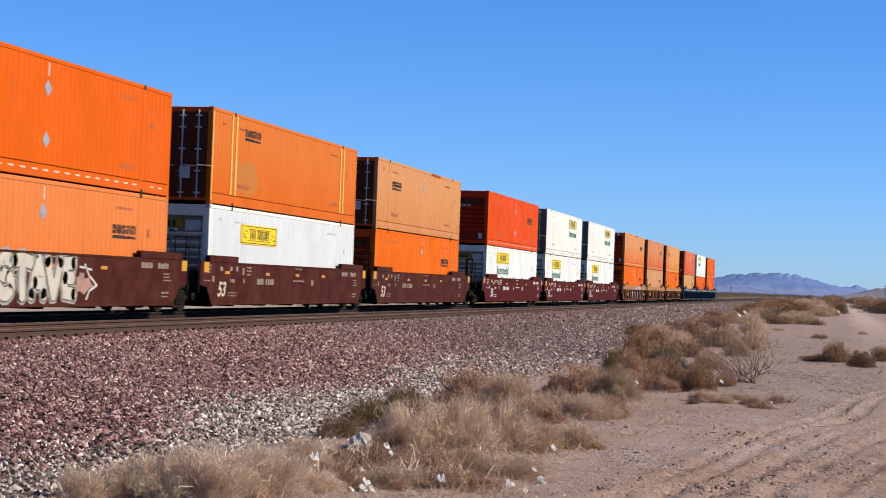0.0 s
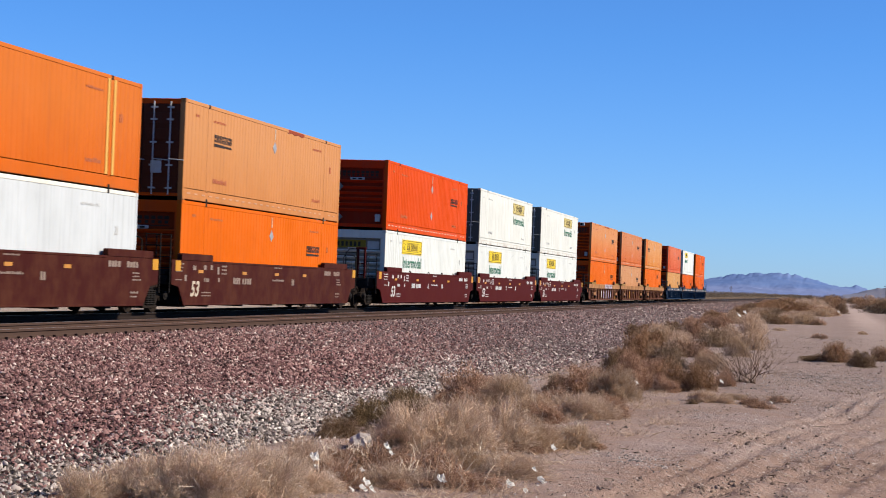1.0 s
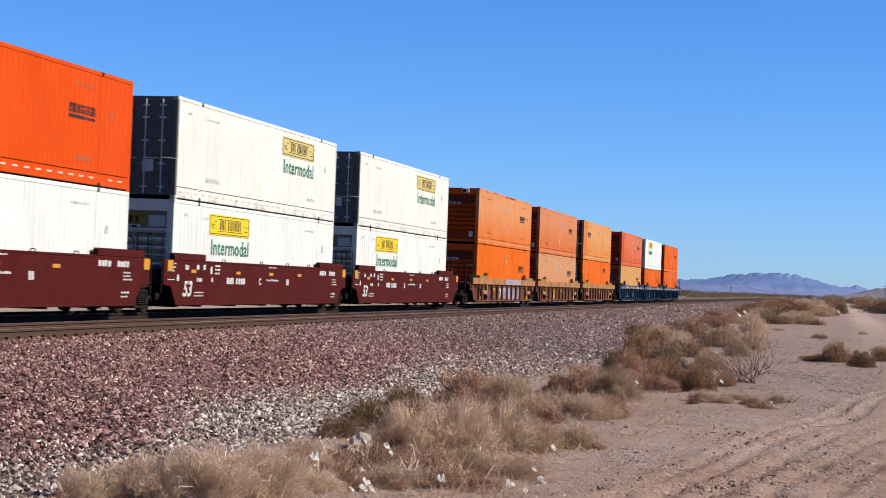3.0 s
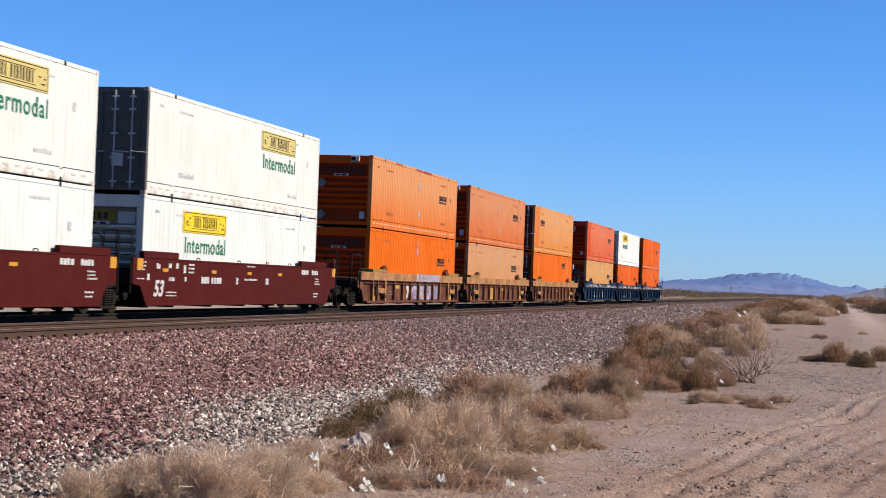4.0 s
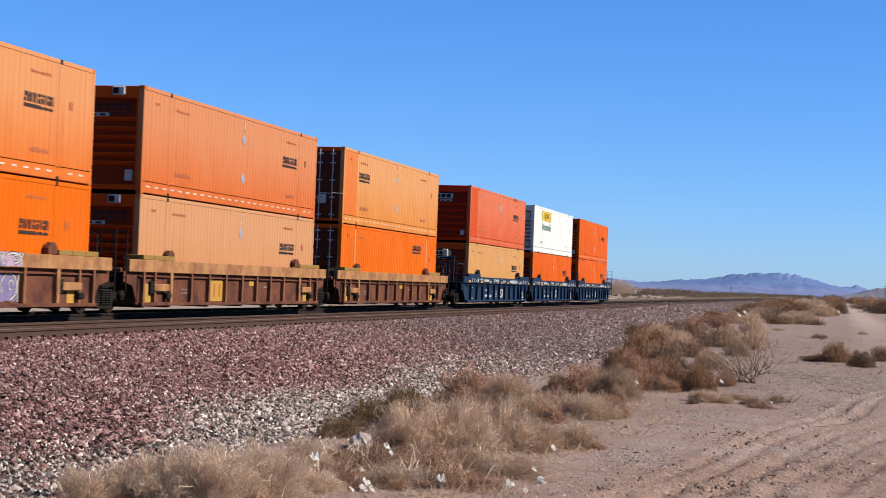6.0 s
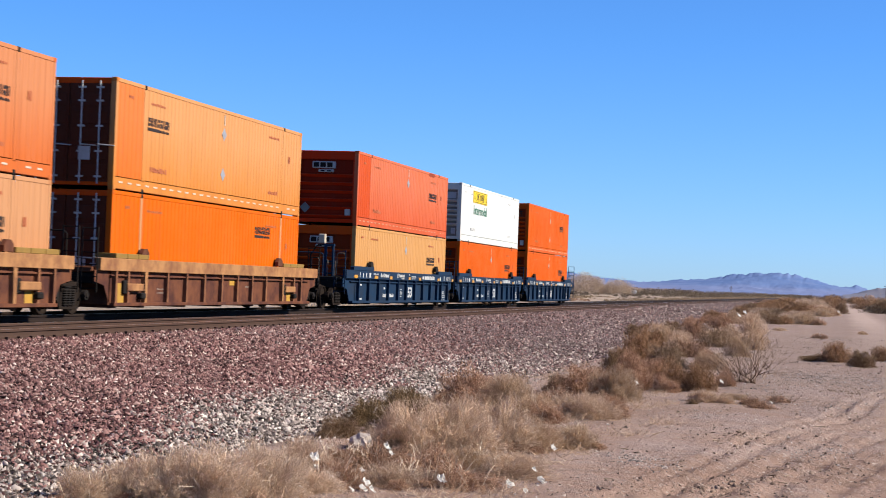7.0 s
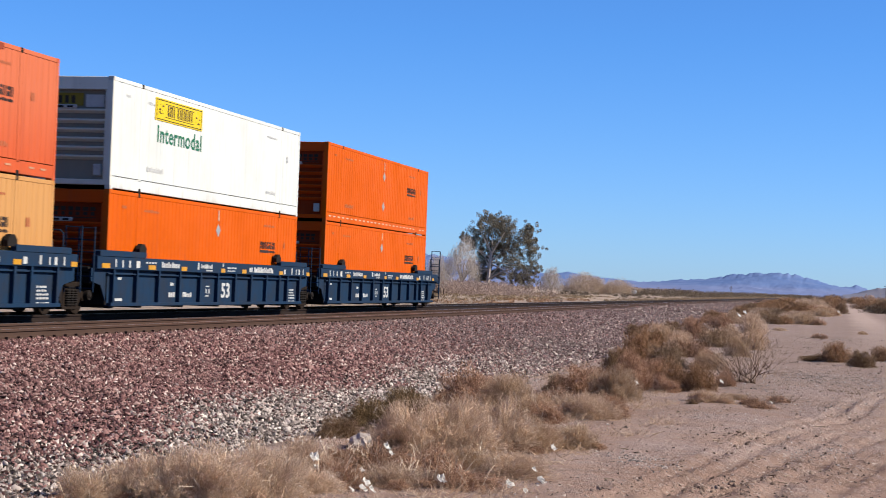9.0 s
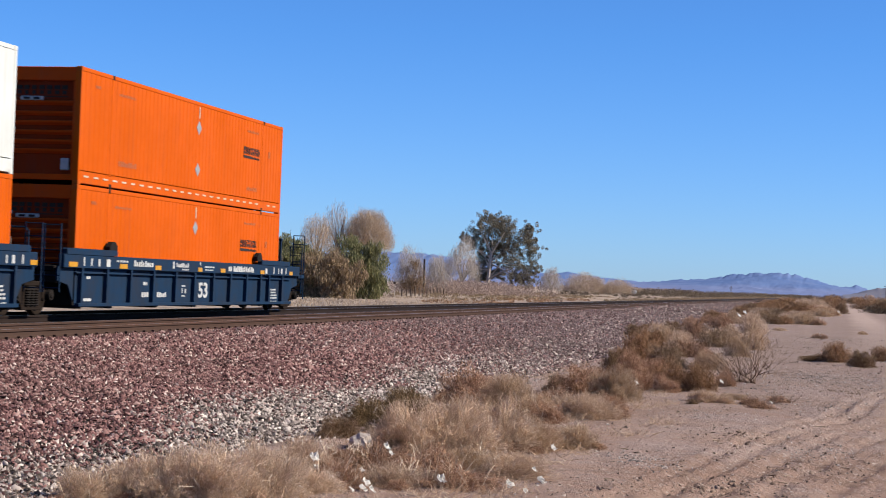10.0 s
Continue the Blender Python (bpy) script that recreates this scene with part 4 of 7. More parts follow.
def ribbed_car(words, paint, chord, a, b, trucks, style, mark=""):
    """Well car with an open side of posts under a deep top chord."""
    car = thing("well_car", pose(RAIL_X, 0, 0), words, "rail car", "well cars of the train")
    mat, top = P[paint], P[chord]
    well_body(car, mat, DARK_STEEL if style == "blue" else mat, a, b)
    ct, cb = (1.50, 1.17) if style == "rust" else (1.54, 1.21)
    posts = (-8.05, -7.25, -6.05, -4.45, -2.98, -1.52, -0.02, 1.4, 2.8, 4.2, 5.98, 7.2, 8.05) if style == "rust" else (-8.0, -6.45, -4.9, -3.32, -1.66, -0.18, 1.4, 2.91, 4.43, 5.8, 6.66, 8.05)
    for s in (-1, 1):
        def sx(lo, hi):
            return (min(s * lo, s * hi), max(s * lo, s * hi))
        x0, x1 = sx(SIDE - 0.16, SIDE)
        part("top_chord", box((x0, a + 0.1, cb), (x1, b - 0.1, ct), 0.012), top, car)
        x0, x1 = sx(SIDE - 0.20, SIDE + 0.015)
        part("bottom_chord", box((x0, a + 1.0, 0.27), (x1, b - 1.0, 0.36), 0.01), mat, car)
        bm = bmesh.new()
        extrude_profile(bm, [(a + 1.0, 0.30), (b - 1.0, 0.30), (b - 0.6, 0.8), (b, 0.9), (b, cb + 0.02), (a, cb + 0.02), (a, 0.9), (a + 0.6, 0.8)], "x", s * (SIDE - 0.16), s * (SIDE - 0.12))
        part("side_web", bm, mat, car)
        x0, x1 = sx(SIDE - 0.14, SIDE - 0.04)
        part("middle_flange", box((x0, a + 0.9, cb - 0.13), (x1, b - 0.9, cb - 0.09), 0.005), mat, car)
        for y in posts:
            bm = bmesh.new()
            q = 0.10 if style == "rust" and abs(abs(y) - 6.0) < 0.1 else 0.05
            extrude_profile(bm, [(y - 0.07, 0.36), (y + 0.07, 0.36), (y + q, cb), (y - q, cb)], "x", s * (SIDE - 0.13), s * (SIDE - 0.004))
            part("side_post", bm, top if q > 0.06 else (P["rust_post"] if style == "rust" else mat), car)
        if style == "rust":
            for y0, y1 in ((-8.1, -5.85), (6.0, 8.3)):
                bm = bmesh.new()
                n = 3
                for i in range(n):
                    w = (y1 - y0) / n
                    add_box(bm, (*sx(SIDE - 0.62, SIDE - 0.02)[:1], y0 + i * w, ct), (sx(SIDE - 0.62, SIDE - 0.02)[1], y0 + (i + 1) * w - 0.03, ct + 0.13), 0.012)
                part("walkway", bm, P["walkway"], car, "worn yellow grating walkway")
                yb = -7.0 if y0 < 0 else 6.55
                part("step_bracket", box((sx(SIDE - 0.12, SIDE + 0.03)[0], yb - 0.35, 0.66), (sx(SIDE - 0.12, SIDE + 0.03)[1], yb + 0.72, 0.86), 0.02), top, car)
                part("lift_hook", box((sx(SIDE - 0.12, SIDE + 0.05)[0], yb + 0.55, 0.46), (sx(SIDE - 0.12, SIDE + 0.05)[1], yb + 0.85, 0.62), 0.03), DARK_STEEL, car)
                part("lift_hook", box((sx(SIDE - 0.12, SIDE - 0.02)[0], yb - 0.5, 0.58), (sx(SIDE - 0.12, SIDE - 0.02)[1], yb - 0.2, 0.94), 0.03), DARK_STEEL, car)
        else:
            for y0, y1 in ((-9.0, -5.95), (5.75, 8.7)):
                bm = bmesh.new()
                raised_cap(bm, s, y0, y1, ct + 0.002, ct + 0.12)
                part("raised_cap", bm, top, car)
        for y in (-6.1, 5.65):
            lug(car, s, y, ct + (0.1 if style == "blue" else 0.02), DARK_STEEL if style == "blue" else P["rust_car"])
    x = SIDE + 0.002
    if style == "blue":
        small_bars(car, [(-8.0, 1.27, 0.13, 0.3, 1), (-7.55, 1.27, 0.13, 0.26, 1), (-7.1, 1.27, 0.13, 0.3, 1), (-6.6, 1.27, 0.3, 0.3, 1), (-5.95, 1.40, 0.9, 0.07, 4), (-4.8, 1.31, 1.5, 0.22, 9), (-2.02, 1.30, 0.22, 0.28, 1), (-1.75, 1.34, 1.1, 0.17, 8), (-1.3, 1.26, 0.6, 0.06, 4),
                         (0.1, 1.42, 0.12, 0.14, 1), (0.55, 1.36, 0.9, 0.07, 4), (0.55, 1.28, 0.8, 0.05, 4), (2.6, 1.29, 0.35, 0.22, 2), (3.05, 1.28, 2.2, 0.24, 12), (6.15, 1.26, 0.3, 0.26, 1), (7.0, 1.26, 0.13, 0.3, 1), (7.5, 1.26, 0.13, 0.26, 1), (7.8, 1.26, 0.2, 0.3, 1), (8.3, 1.26, 0.13, 0.3, 1)], WHITE_INK)
        xw = SIDE - 0.118
        small_bars(car, [(-7.67, 0.40, 0.8, 0.1, 1), (-3.92, 0.5, 0.55, 0.2, 3), (-2.82, 0.5, 0.8, 0.2, 5), (-3.82, 0.82, 0.3, 0.12, 2), (-0.96, 0.80, 0.4, 0.05, 1), (-0.96, 0.52, 0.4, 0.05, 1), (-0.96, 0.61, 0.14, 0.2, 1), (-0.72, 0.61, 0.14, 0.2, 1), (7.14, 0.30, 0.8, 0.12, 3),
                         (7.14, 0.72, 0.6, 0.07, 4), (7.14, 0.63, 0.6, 0.07, 4), (7.14, 0.54, 0.75, 0.07, 4), (7.14, 0.45, 0.75, 0.07, 4), (-7.52, 0.95, 0.3, 0.1, 2)], WHITE_INK, xw, "panel_stencil")
        lettering("lettering", "53", 0.60, WHITE_INK, car, SIDE - 0.115, 0.36, 0.50, 0.016, 0, 1.36, "white numerals")
        for y, w in ((-8.6, 0.5), (-5.5, 0.5), (-3.1, 0.42), (0.15, 0.34), (2.1, 0.4), (5.85, 0.4), (8.9, 0.35)):
            part("reflector", box((x - 0.004, y - w / 2, 1.24), (x + 0.008, y + w / 2, 1.36)), REFLECT, car)
    else:
        part("yellow_panel", box((SIDE - 0.125, -8.0, 0.36), (SIDE - 0.112, -7.2, 0.86)), P["yellow_stripe"], car)
        shift = -4.9 if mark == "sprayed" else 0.0
        part("yellow_notice", box((SIDE - 0.125, 0.9 + shift, 0.86), (SIDE - 0.11, 1.6 + shift, 1.0)), P["yellow_stripe"], car)
        part("yellow_notice", box((SIDE - 0.125, 6.7, 0.36), (SIDE - 0.112, 7.2, 0.7)), P["yellow_stripe"], car)
        small_bars(car, [(-5.0, 0.7, 0.8, 0.06, 6), (-5.0, 0.6, 0.6, 0.05, 5), (2.4, 0.8, 0.6, 0.08, 5)], PALE_INK, SIDE - 0.118, "panel_stencil")
    if style == "blue":
        brake_stand(car, b - 0.35, P["blue_car"], True)
    if a < -9.9:
        if style == "blue":
            brake_stand(car, a + 0.35, P["blue_car"], True)
        grab_hoops(car, a, -1)
    if style == "blue" and b > 9.9:
        part("end_platform", box((-1.3, b - 0.05, 1.14), (1.45, b + 0.62, 1.26), 0.02), P["blue_car"], car)
        ladder(car, 1.22, b + 0.60, 0.42, 2.62, 0.40, P["blue_car"])
        part("coupler_lever", add_rod(bmesh.new(), (0.2, b + 0.5, 0.95), (1.42, b + 0.62, 0.72), 0.025, 6), DARK_STEEL, car)
    if mark == "sprayed":
        spray(car, -0.85, 4.0, SIDE - 0.118, 0.38, 1.10, VIOLET, 0)
        spray(car, -0.5, 4.0, SIDE + 0.001, 1.19, 1.525, LILAC, 1)
        bm = bmesh.new()
        stroke(bm, [(-1.12, 0.4), (-1.0, 0.7), (-0.72, 1.06)], 0.08, SIDE - 0.117, SIDE - 0.108)
        stroke(bm, [(-0.66, 1.2), (-0.58, 1.35), (-0.5, 1.5)], 0.08, SIDE, SIDE + 0.004)
        stroke(bm, [(-1.9, 0.5), (-1.7, 0.75), (-1.95, 0.95), (-1.4, 0.8)], 0.2, SIDE - 0.119, SIDE - 0.114)
        tagged(part("graffiti", bm, CHALK, car), kind="stuff")
    if mark == "lettered":
        part("yellow_panel", box((SIDE - 0.124, -3.0, 0.38), (SIDE - 0.112, -1.4, 1.0)), P["yellow_stripe"], car, "yellow panel with dark initials")
        for y in (-2.8, -2.35, -1.9):
            part("panel_mark", box((SIDE - 0.112, y, 0.5), (SIDE - 0.106, y + 0.1, 0.9)), BROWN_INK, car)
    end_furniture(car, a, b, DARK_STEEL, DARK_STEEL if style == "rust" else P["blue_car"])
    for y in trucks:
        truck(car, y)
    return car


# ---- the train, front to back ----
# Middle of each box along the track at 0 s, with the speed at which the train runs
START = (38.337, 57.847, 77.247, 100.587, 120.007, 139.487, 163.127, 182.497, 202.277, 225.927, 245.337, 264.997)
SPEED, EASE = 21.694, -0.0078
LOW, HIGH = 0.36, 0.36 + 2.896
MOVING = []


def ride(ob, i):
    MOVING.append((ob, START[i]))
    ob.location.y = START[i]
    return ob


RIGHT = (4.2, 1.60)
UPPER = [
    dict(paint="orange", end_paint="orange_end_shade", end="ribs", words="bright orange ribbed steel container on the upper tier", tape=True, placards=2, seed=0),
    dict(paint="orange_stained", end_paint="orange_end_shade", end="doors", words="orange container with a dark stain and yellow post stripes", logo=(-5.1, 2.14), stripes="yellow_post", depth=0.008, seed=1),
    dict(paint="orange_tan", end_paint="orange_end_shade", end="doors", words="chalky tan-orange container with lock rods on its doors", logo=(-5.6, 1.72), tape="worn", placards=1, depth=0.008, seed=2, scabs=((1.6, 3.4, 0.10),)),
    dict(paint="red", end_paint="red_end_shade", end="ribs", words="red-orange container with two grey placards on the upper tier", logo=RIGHT, tape=True, placards=2, seed=0),
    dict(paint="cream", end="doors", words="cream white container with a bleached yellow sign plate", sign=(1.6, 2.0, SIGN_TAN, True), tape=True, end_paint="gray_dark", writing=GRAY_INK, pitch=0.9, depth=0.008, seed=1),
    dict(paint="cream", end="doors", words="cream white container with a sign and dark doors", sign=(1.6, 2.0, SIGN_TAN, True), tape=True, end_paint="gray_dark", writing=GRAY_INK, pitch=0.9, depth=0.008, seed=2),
    dict(paint="orange_fading", end_paint="orange_end_shade", end="ribs", words="orange container faded to tan near its roof", logo=RIGHT, tape=True, placards=2, seed=0, vent=2, scabs=((-0.6, 0.5, 0.07), (0.7, 2.4, 0.08), (-4.2, -3.1, 0.05))),
    dict(paint="orange_brick", end_paint="orange_end_shade", end="ribs", words="brick-orange faded container on the upper tier", logo=RIGHT, tape=True, placards=2, seed=1, vent=2),
    dict(paint="amber_pale", end_paint="orange_end_shade", end="doors", words="amber-orange container with grey lock rods on its doors", logo=(-5.86, 1.72), tape=True, placards=2, seed=2, bay="orange_dull"),
    dict(paint="red_faded", end_paint="red_end_shade", end="ribs", words="faded red container with a vented ribbed end", logo=RIGHT, tape="worn", placards=1, seed=0, depth=0.010, vent=1, bay="red_bay", scabs=((4.1, 5.2, 0.14),)),
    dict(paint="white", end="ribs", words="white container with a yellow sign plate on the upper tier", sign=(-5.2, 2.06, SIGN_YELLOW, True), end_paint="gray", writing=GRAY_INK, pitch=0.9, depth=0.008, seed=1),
    dict(paint="orange", end_paint="orange_end_shade", end="ribs", words="orange container on the rear car, upper tier", depth=0.010, logo=RIGHT, tape=True, placards=2, seed=2),
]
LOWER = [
    dict(paint="orange_dull", end_paint="orange_end_shade", end="ribs", words="dull orange container low in the well", logo=(4.3, 1.66), placards=1, seed=1),
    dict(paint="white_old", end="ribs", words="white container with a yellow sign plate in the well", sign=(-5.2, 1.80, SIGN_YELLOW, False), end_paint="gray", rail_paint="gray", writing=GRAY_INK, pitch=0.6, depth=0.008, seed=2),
    dict(paint="orange_vivid", end_paint="orange_end_shade", end="ribs", words="bright orange container low in the maroon well car", logo=(4.2, 1.58), placards=1, depth=0.008, seed=0),
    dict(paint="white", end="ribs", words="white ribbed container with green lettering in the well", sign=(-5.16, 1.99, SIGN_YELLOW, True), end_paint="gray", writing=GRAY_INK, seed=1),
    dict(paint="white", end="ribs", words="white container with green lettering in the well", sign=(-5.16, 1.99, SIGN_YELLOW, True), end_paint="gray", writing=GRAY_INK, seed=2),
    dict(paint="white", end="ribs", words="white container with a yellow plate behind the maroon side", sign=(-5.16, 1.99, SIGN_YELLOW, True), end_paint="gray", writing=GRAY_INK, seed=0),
    dict(paint="orange_vivid", end_paint="orange_end_shade", end="ribs", words="bright orange container low in the rusted well car", logo=(4.2, 1.58), placards=1, seed=1),
    dict(paint="pink_tan", end_paint="orange_end_shade", end="ribs", words="pale pinkish tan container low in the rusted car", logo=(4.2, 1.58), placards=1, seed=2, vent=2),
    dict(paint="orange_vivid", end_paint="orange_end_shade", end="doors", words="orange container with pale post stripes in the well", logo=(3.4, 2.04), stripes="pink_tan", seed=0),
    dict(paint="tan_pale", end_paint="orange_end_shade", end="ribs", words="pale yellowish tan container low in the dark blue car", logo=(4.2, 1.58), placards=1, seed=1, vent=1),
    dict(paint="orange", end_paint="orange_end_shade", end="ribs", words="plain orange container beneath the white one", depth=0.010, logo=(4.2, 1.58), placards=1, seed=2),
    dict(paint="orange", end_paint="orange_end_shade", end="ribs", words="plain orange container low in the last well", depth=0.010, logo=(4.2, 1.58), placards=1, seed=0),
]
for i in range(12):
    ride(container(base=HIGH, **UPPER[i]), i)
    ride(container(base=LOW, **LOWER[i]), i)
J, E = 9.2, 10.0
ride(plate_car("old maroon well car with sprayed graffiti", "maroon_old", -J, J, (9.72,), False, True, True), 0)
ride(plate_car("old maroon well car with worn stencils", "maroon_old", -J, J, (9.72,), True, True), 1)
ride(plate_car("old maroon well car at the end of its set", "maroon_old", -J, E, (9.7,), True, True), 2)
ride(plate_car("maroon well car with white stencils and amber reflectors", "maroon", -E, J, (-9.7, 9.72), letter="A"), 3)
ride(plate_car("maroon well car between two others of its set", "maroon", -J, J, (9.72,), letter="C"), 4)
ride(plate_car("maroon well car with white stencils, last of its set", "maroon", -J, E, (9.7,), letter="B"), 5)
ride(ribbed_car("rusted tan well car with graffiti on its posts", "rust_car", "rust_chord", -E, J, (-9.7, 9.72), "rust", "sprayed"), 6)
ride(ribbed_car("rusted tan well car with a yellow lettered panel", "rust_car", "rust_chord", -J, J, (9.72,), "rust", "lettered"), 7)
ride(ribbed_car("rusted tan well car with yellow walkways", "rust_car", "rust_chord", -J, E, (9.7,), "rust"), 8)
ride(ribbed_car("dark blue well car with white stencils", "blue_car", "blue_car", -E, J, (-9.7, 9.72), "blue"), 9)
ride(ribbed_car("dark blue well car in the middle of its set", "blue_car", "blue_car", -J, J, (9.72,), "blue"), 10)
ride(ribbed_car("dark blue well car at the tail of the train", "blue_car", "blue_car", -J, E, (9.7,), "blue"), 11)


# ---- ground and track ----
def ground_material():
    """Pinkish desert dirt, crushed stone on the bank, both by where they lie."""
    m, n, l, b = mat_nodes("desert_ground", 0.95, 0.0, 0.04)
    co = n.new("ShaderNodeTexCoord").outputs["Object"]
    sep = n.new("ShaderNodeSeparateXYZ")
    l.new(co, sep.inputs[0])
    big = tex_noise(n, l, 0.25, 6, 0.6, co)
    mid = tex_noise(n, l, 2.2, 8, 0.65, co)
    fine = tex_noise(n, l, 22.0, 6, 0.7, co)
    dirt = ramp(n, l, big, [(0.3, (0.255, 0.163, 0.123)), (0.5, (0.317, 0.210, 0.161)), (0.72, (0.363, 0.250, 0.193))])
    dirt = blend(n, l, dirt, (0.172, 0.118, 0.091), ramp(n, l, mid, [(0.46, grey(0.0)), (0.72, grey(0.75))]))
    dirt = blend(n, l, dirt, (0.373, 0.264, 0.199), ramp(n, l, fine, [(0.55, grey(0.0)), (0.75, grey(0.6))]))
    silt = tex_noise(n, l, 0.55, 7, 0.7, co)
    dirt = blend(n, l, dirt, (0.346, 0.259, 0.224), ramp(n, l, silt, [(0.48, grey(0.0)), (0.62, grey(0.7))]))
    shingle = n.new("ShaderNodeMapRange")
    shingle.inputs[1].default_value, shingle.inputs[2].default_value, shingle.inputs[4].default_value = 20.0, 44.0, 0.55
    l.new(sep.outputs[1], shingle.inputs[0])
    dirt = blend(n, l, dirt, blend(n, l, (0.13, 0.098, 0.088), (0.27, 0.208, 0.182), fine), shingle.outputs[0])
    away = n.new("ShaderNodeMath")
    away.operation = "SUBTRACT"
    away.inputs[1].default_value = 3.6
    wander = n.new("ShaderNodeMath")
    wander.operation = "MULTIPLY_ADD"
    wander.inputs[1].default_value = 1.6
    l.new(big, wander.inputs[0])
    l.new(sep.outputs[0], wander.inputs[2])
    l.new(wander.outputs[0], away.inputs[0])
    off = n.new("ShaderNodeMath")
    off.operation = "ABSOLUTE"
    l.new(away.outputs[0], off.inputs[0])
    lane = n.new("ShaderNodeMapRange")
    lane.inputs[1].default_value, lane.inputs[2].default_value = 1.9, 0.6
    l.new(off.outputs[0], lane.inputs[0])
    far_off = n.new("ShaderNodeMapRange")
    far_off.inputs[1].default_value, far_off.inputs[2].default_value, far_off.inputs[4].default_value = 50.0, 160.0, 0.45
    l.new(sep.outputs[1], far_off.inputs[0])
    worn = n.new("ShaderNodeMath")
    worn.operation = "MULTIPLY"
    l.new(lane.outputs[0], worn.inputs[0])
    l.new(far_off.outputs[0], worn.inputs[1])
    dirt = blend(n, l, dirt, (0.528, 0.395, 0.321), worn.outputs[0])
    field = n.new("ShaderNodeMapRange")
    field.inputs[1].default_value, field.inputs[2].default_value, field.inputs[3].default_value, field.inputs[4].default_value = -27.0, -24.0, 0.8, 0.0
    l.new(sep.outputs[0], field.inputs[0])
    hay = blend(n, l, (0.385, 0.295, 0.225), (0.25, 0.190, 0.135), ramp(n, l, tex_noise(n, l, 0.16, 6, 0.65, co), [(0.42, grey(0.0)), (0.62, grey(1.0))]))
    dirt = blend(n, l, dirt, hay, field.outputs[0])
    vor = n.new("ShaderNodeTexVoronoi")
    vor.inputs["Scale"].default_value = 24.0
    l.new(co, vor.inputs["Vector"])
    hue = n.new("ShaderNodeSeparateColor")
    l.new(vor.outputs["Color"], hue.inputs[0])
    pink = ramp(n, l, hue.outputs[0], [(0.0, (0.0645, 0.0387, 0.0355)), (0.45, (0.129, 0.0806, 0.0742)), (0.8, (0.187, 0.1225, 0.1096)), (0.93, (0.3225, 0.2709, 0.2451))])
    pale = ramp(n, l, hue.outputs[1], [(0.0, (0.0774, 0.0677, 0.058)), (0.45, (0.1741, 0.1548, 0.1322)), (0.85, (0.2709, 0.2451, 0.2128)), (0.95, (0.3741, 0.3483, 0.3096))])
    # darkens the stone colour, most in the gaps, as shade between stones
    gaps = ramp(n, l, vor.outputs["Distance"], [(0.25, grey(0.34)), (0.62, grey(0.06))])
    edge = n.new("ShaderNodeMath")
    edge.operation = "MULTIPLY_ADD"
    edge.inputs[1].default_value = 3.2
    l.new(tex_noise(n, l, 0.22, 5, 0.6, co), edge.inputs[0])
    l.new(sep.outputs[0], edge.inputs[2])
    lower = n.new("ShaderNodeMapRange")
    lower.inputs[1].default_value, lower.inputs[2].default_value = -9.4 + 1.6, -8.2 + 1.6
    l.new(edge.outputs[0], lower.inputs[0])
    stone = blend(n, l, pink, pale, lower.outputs[0])
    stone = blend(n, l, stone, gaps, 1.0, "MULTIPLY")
    toe = n.new("ShaderNodeMapRange")
    toe.inputs[1].default_value, toe.inputs[2].default_value = TOE_X - 0.5 + 1.6, TOE_X + 0.3 + 1.6
    l.new(edge.outputs[0], toe.inputs[0])
    back = n.new("ShaderNodeMapRange")
    back.inputs[1].default_value, back.inputs[2].default_value = -25.5, -24.5
    l.new(sep.outputs[0], back.inputs[0])
    flip = n.new("ShaderNodeMath")
    flip.operation = "SUBTRACT"
    flip.inputs[0].default_value = 1.0
    l.new(back.outputs[0], flip.inputs[1])
    both = n.new("ShaderNodeMath")
    both.operation = "MAXIMUM"
    l.new(toe.outputs[0], both.inputs[0])
    l.new(flip.outputs[0], both.inputs[1])
    peb = ramp(n, l, hue.outputs[2], [(0.90, grey(0.0)), (0.93, grey(1.0))])
    dirt = blend(n, l, dirt, blend(n, l, (0.195, 0.143, 0.123), (0.482, 0.395, 0.332), hue.outputs[1]), ramp(n, l, peb, [(0, grey(0)), (1, grey(0.7))]))
    # stone goes nearly black from the near track's edge across both tracks
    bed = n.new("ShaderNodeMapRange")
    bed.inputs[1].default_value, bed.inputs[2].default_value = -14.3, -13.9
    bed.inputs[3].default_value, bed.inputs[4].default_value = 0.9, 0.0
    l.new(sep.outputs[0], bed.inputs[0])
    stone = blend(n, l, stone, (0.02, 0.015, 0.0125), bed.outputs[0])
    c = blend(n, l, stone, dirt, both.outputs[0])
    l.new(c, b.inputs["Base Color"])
    h = n.new("ShaderNodeMix")
    h.data_type = "FLOAT"
    l.new(both.outputs[0], h.inputs[0])
    inv = n.new("ShaderNodeMath")
    inv.operation = "SUBTRACT"
    inv.inputs[0].default_value = 1.0
    l.new(vor.outputs["Distance"], inv.inputs[1])
    l.new(inv.outputs[0], h.inputs[2])
    add = n.new("ShaderNodeMath")
    add.operation = "MULTIPLY_ADD"
    add.inputs[1].default_value = 2.0
    l.new(mid, add.inputs[0])
    l.new(fine, add.inputs[2])
    l.new(add.outputs[0], h.inputs[3])
    relief(n, l, b, h.outputs[0], 1.0, 0.05)
    return m


def steps_list(stops):
    """Grid lines: [(from, to, step), ...] joined."""
    out = []
    for a, b, s in stops:
        k = max(1, int(round((b - a) / s)))
        out += [a + (b - a) * i / k for i in range(k)]
    out.append(stops[-1][1])
    return out


GROUND = ground_material()


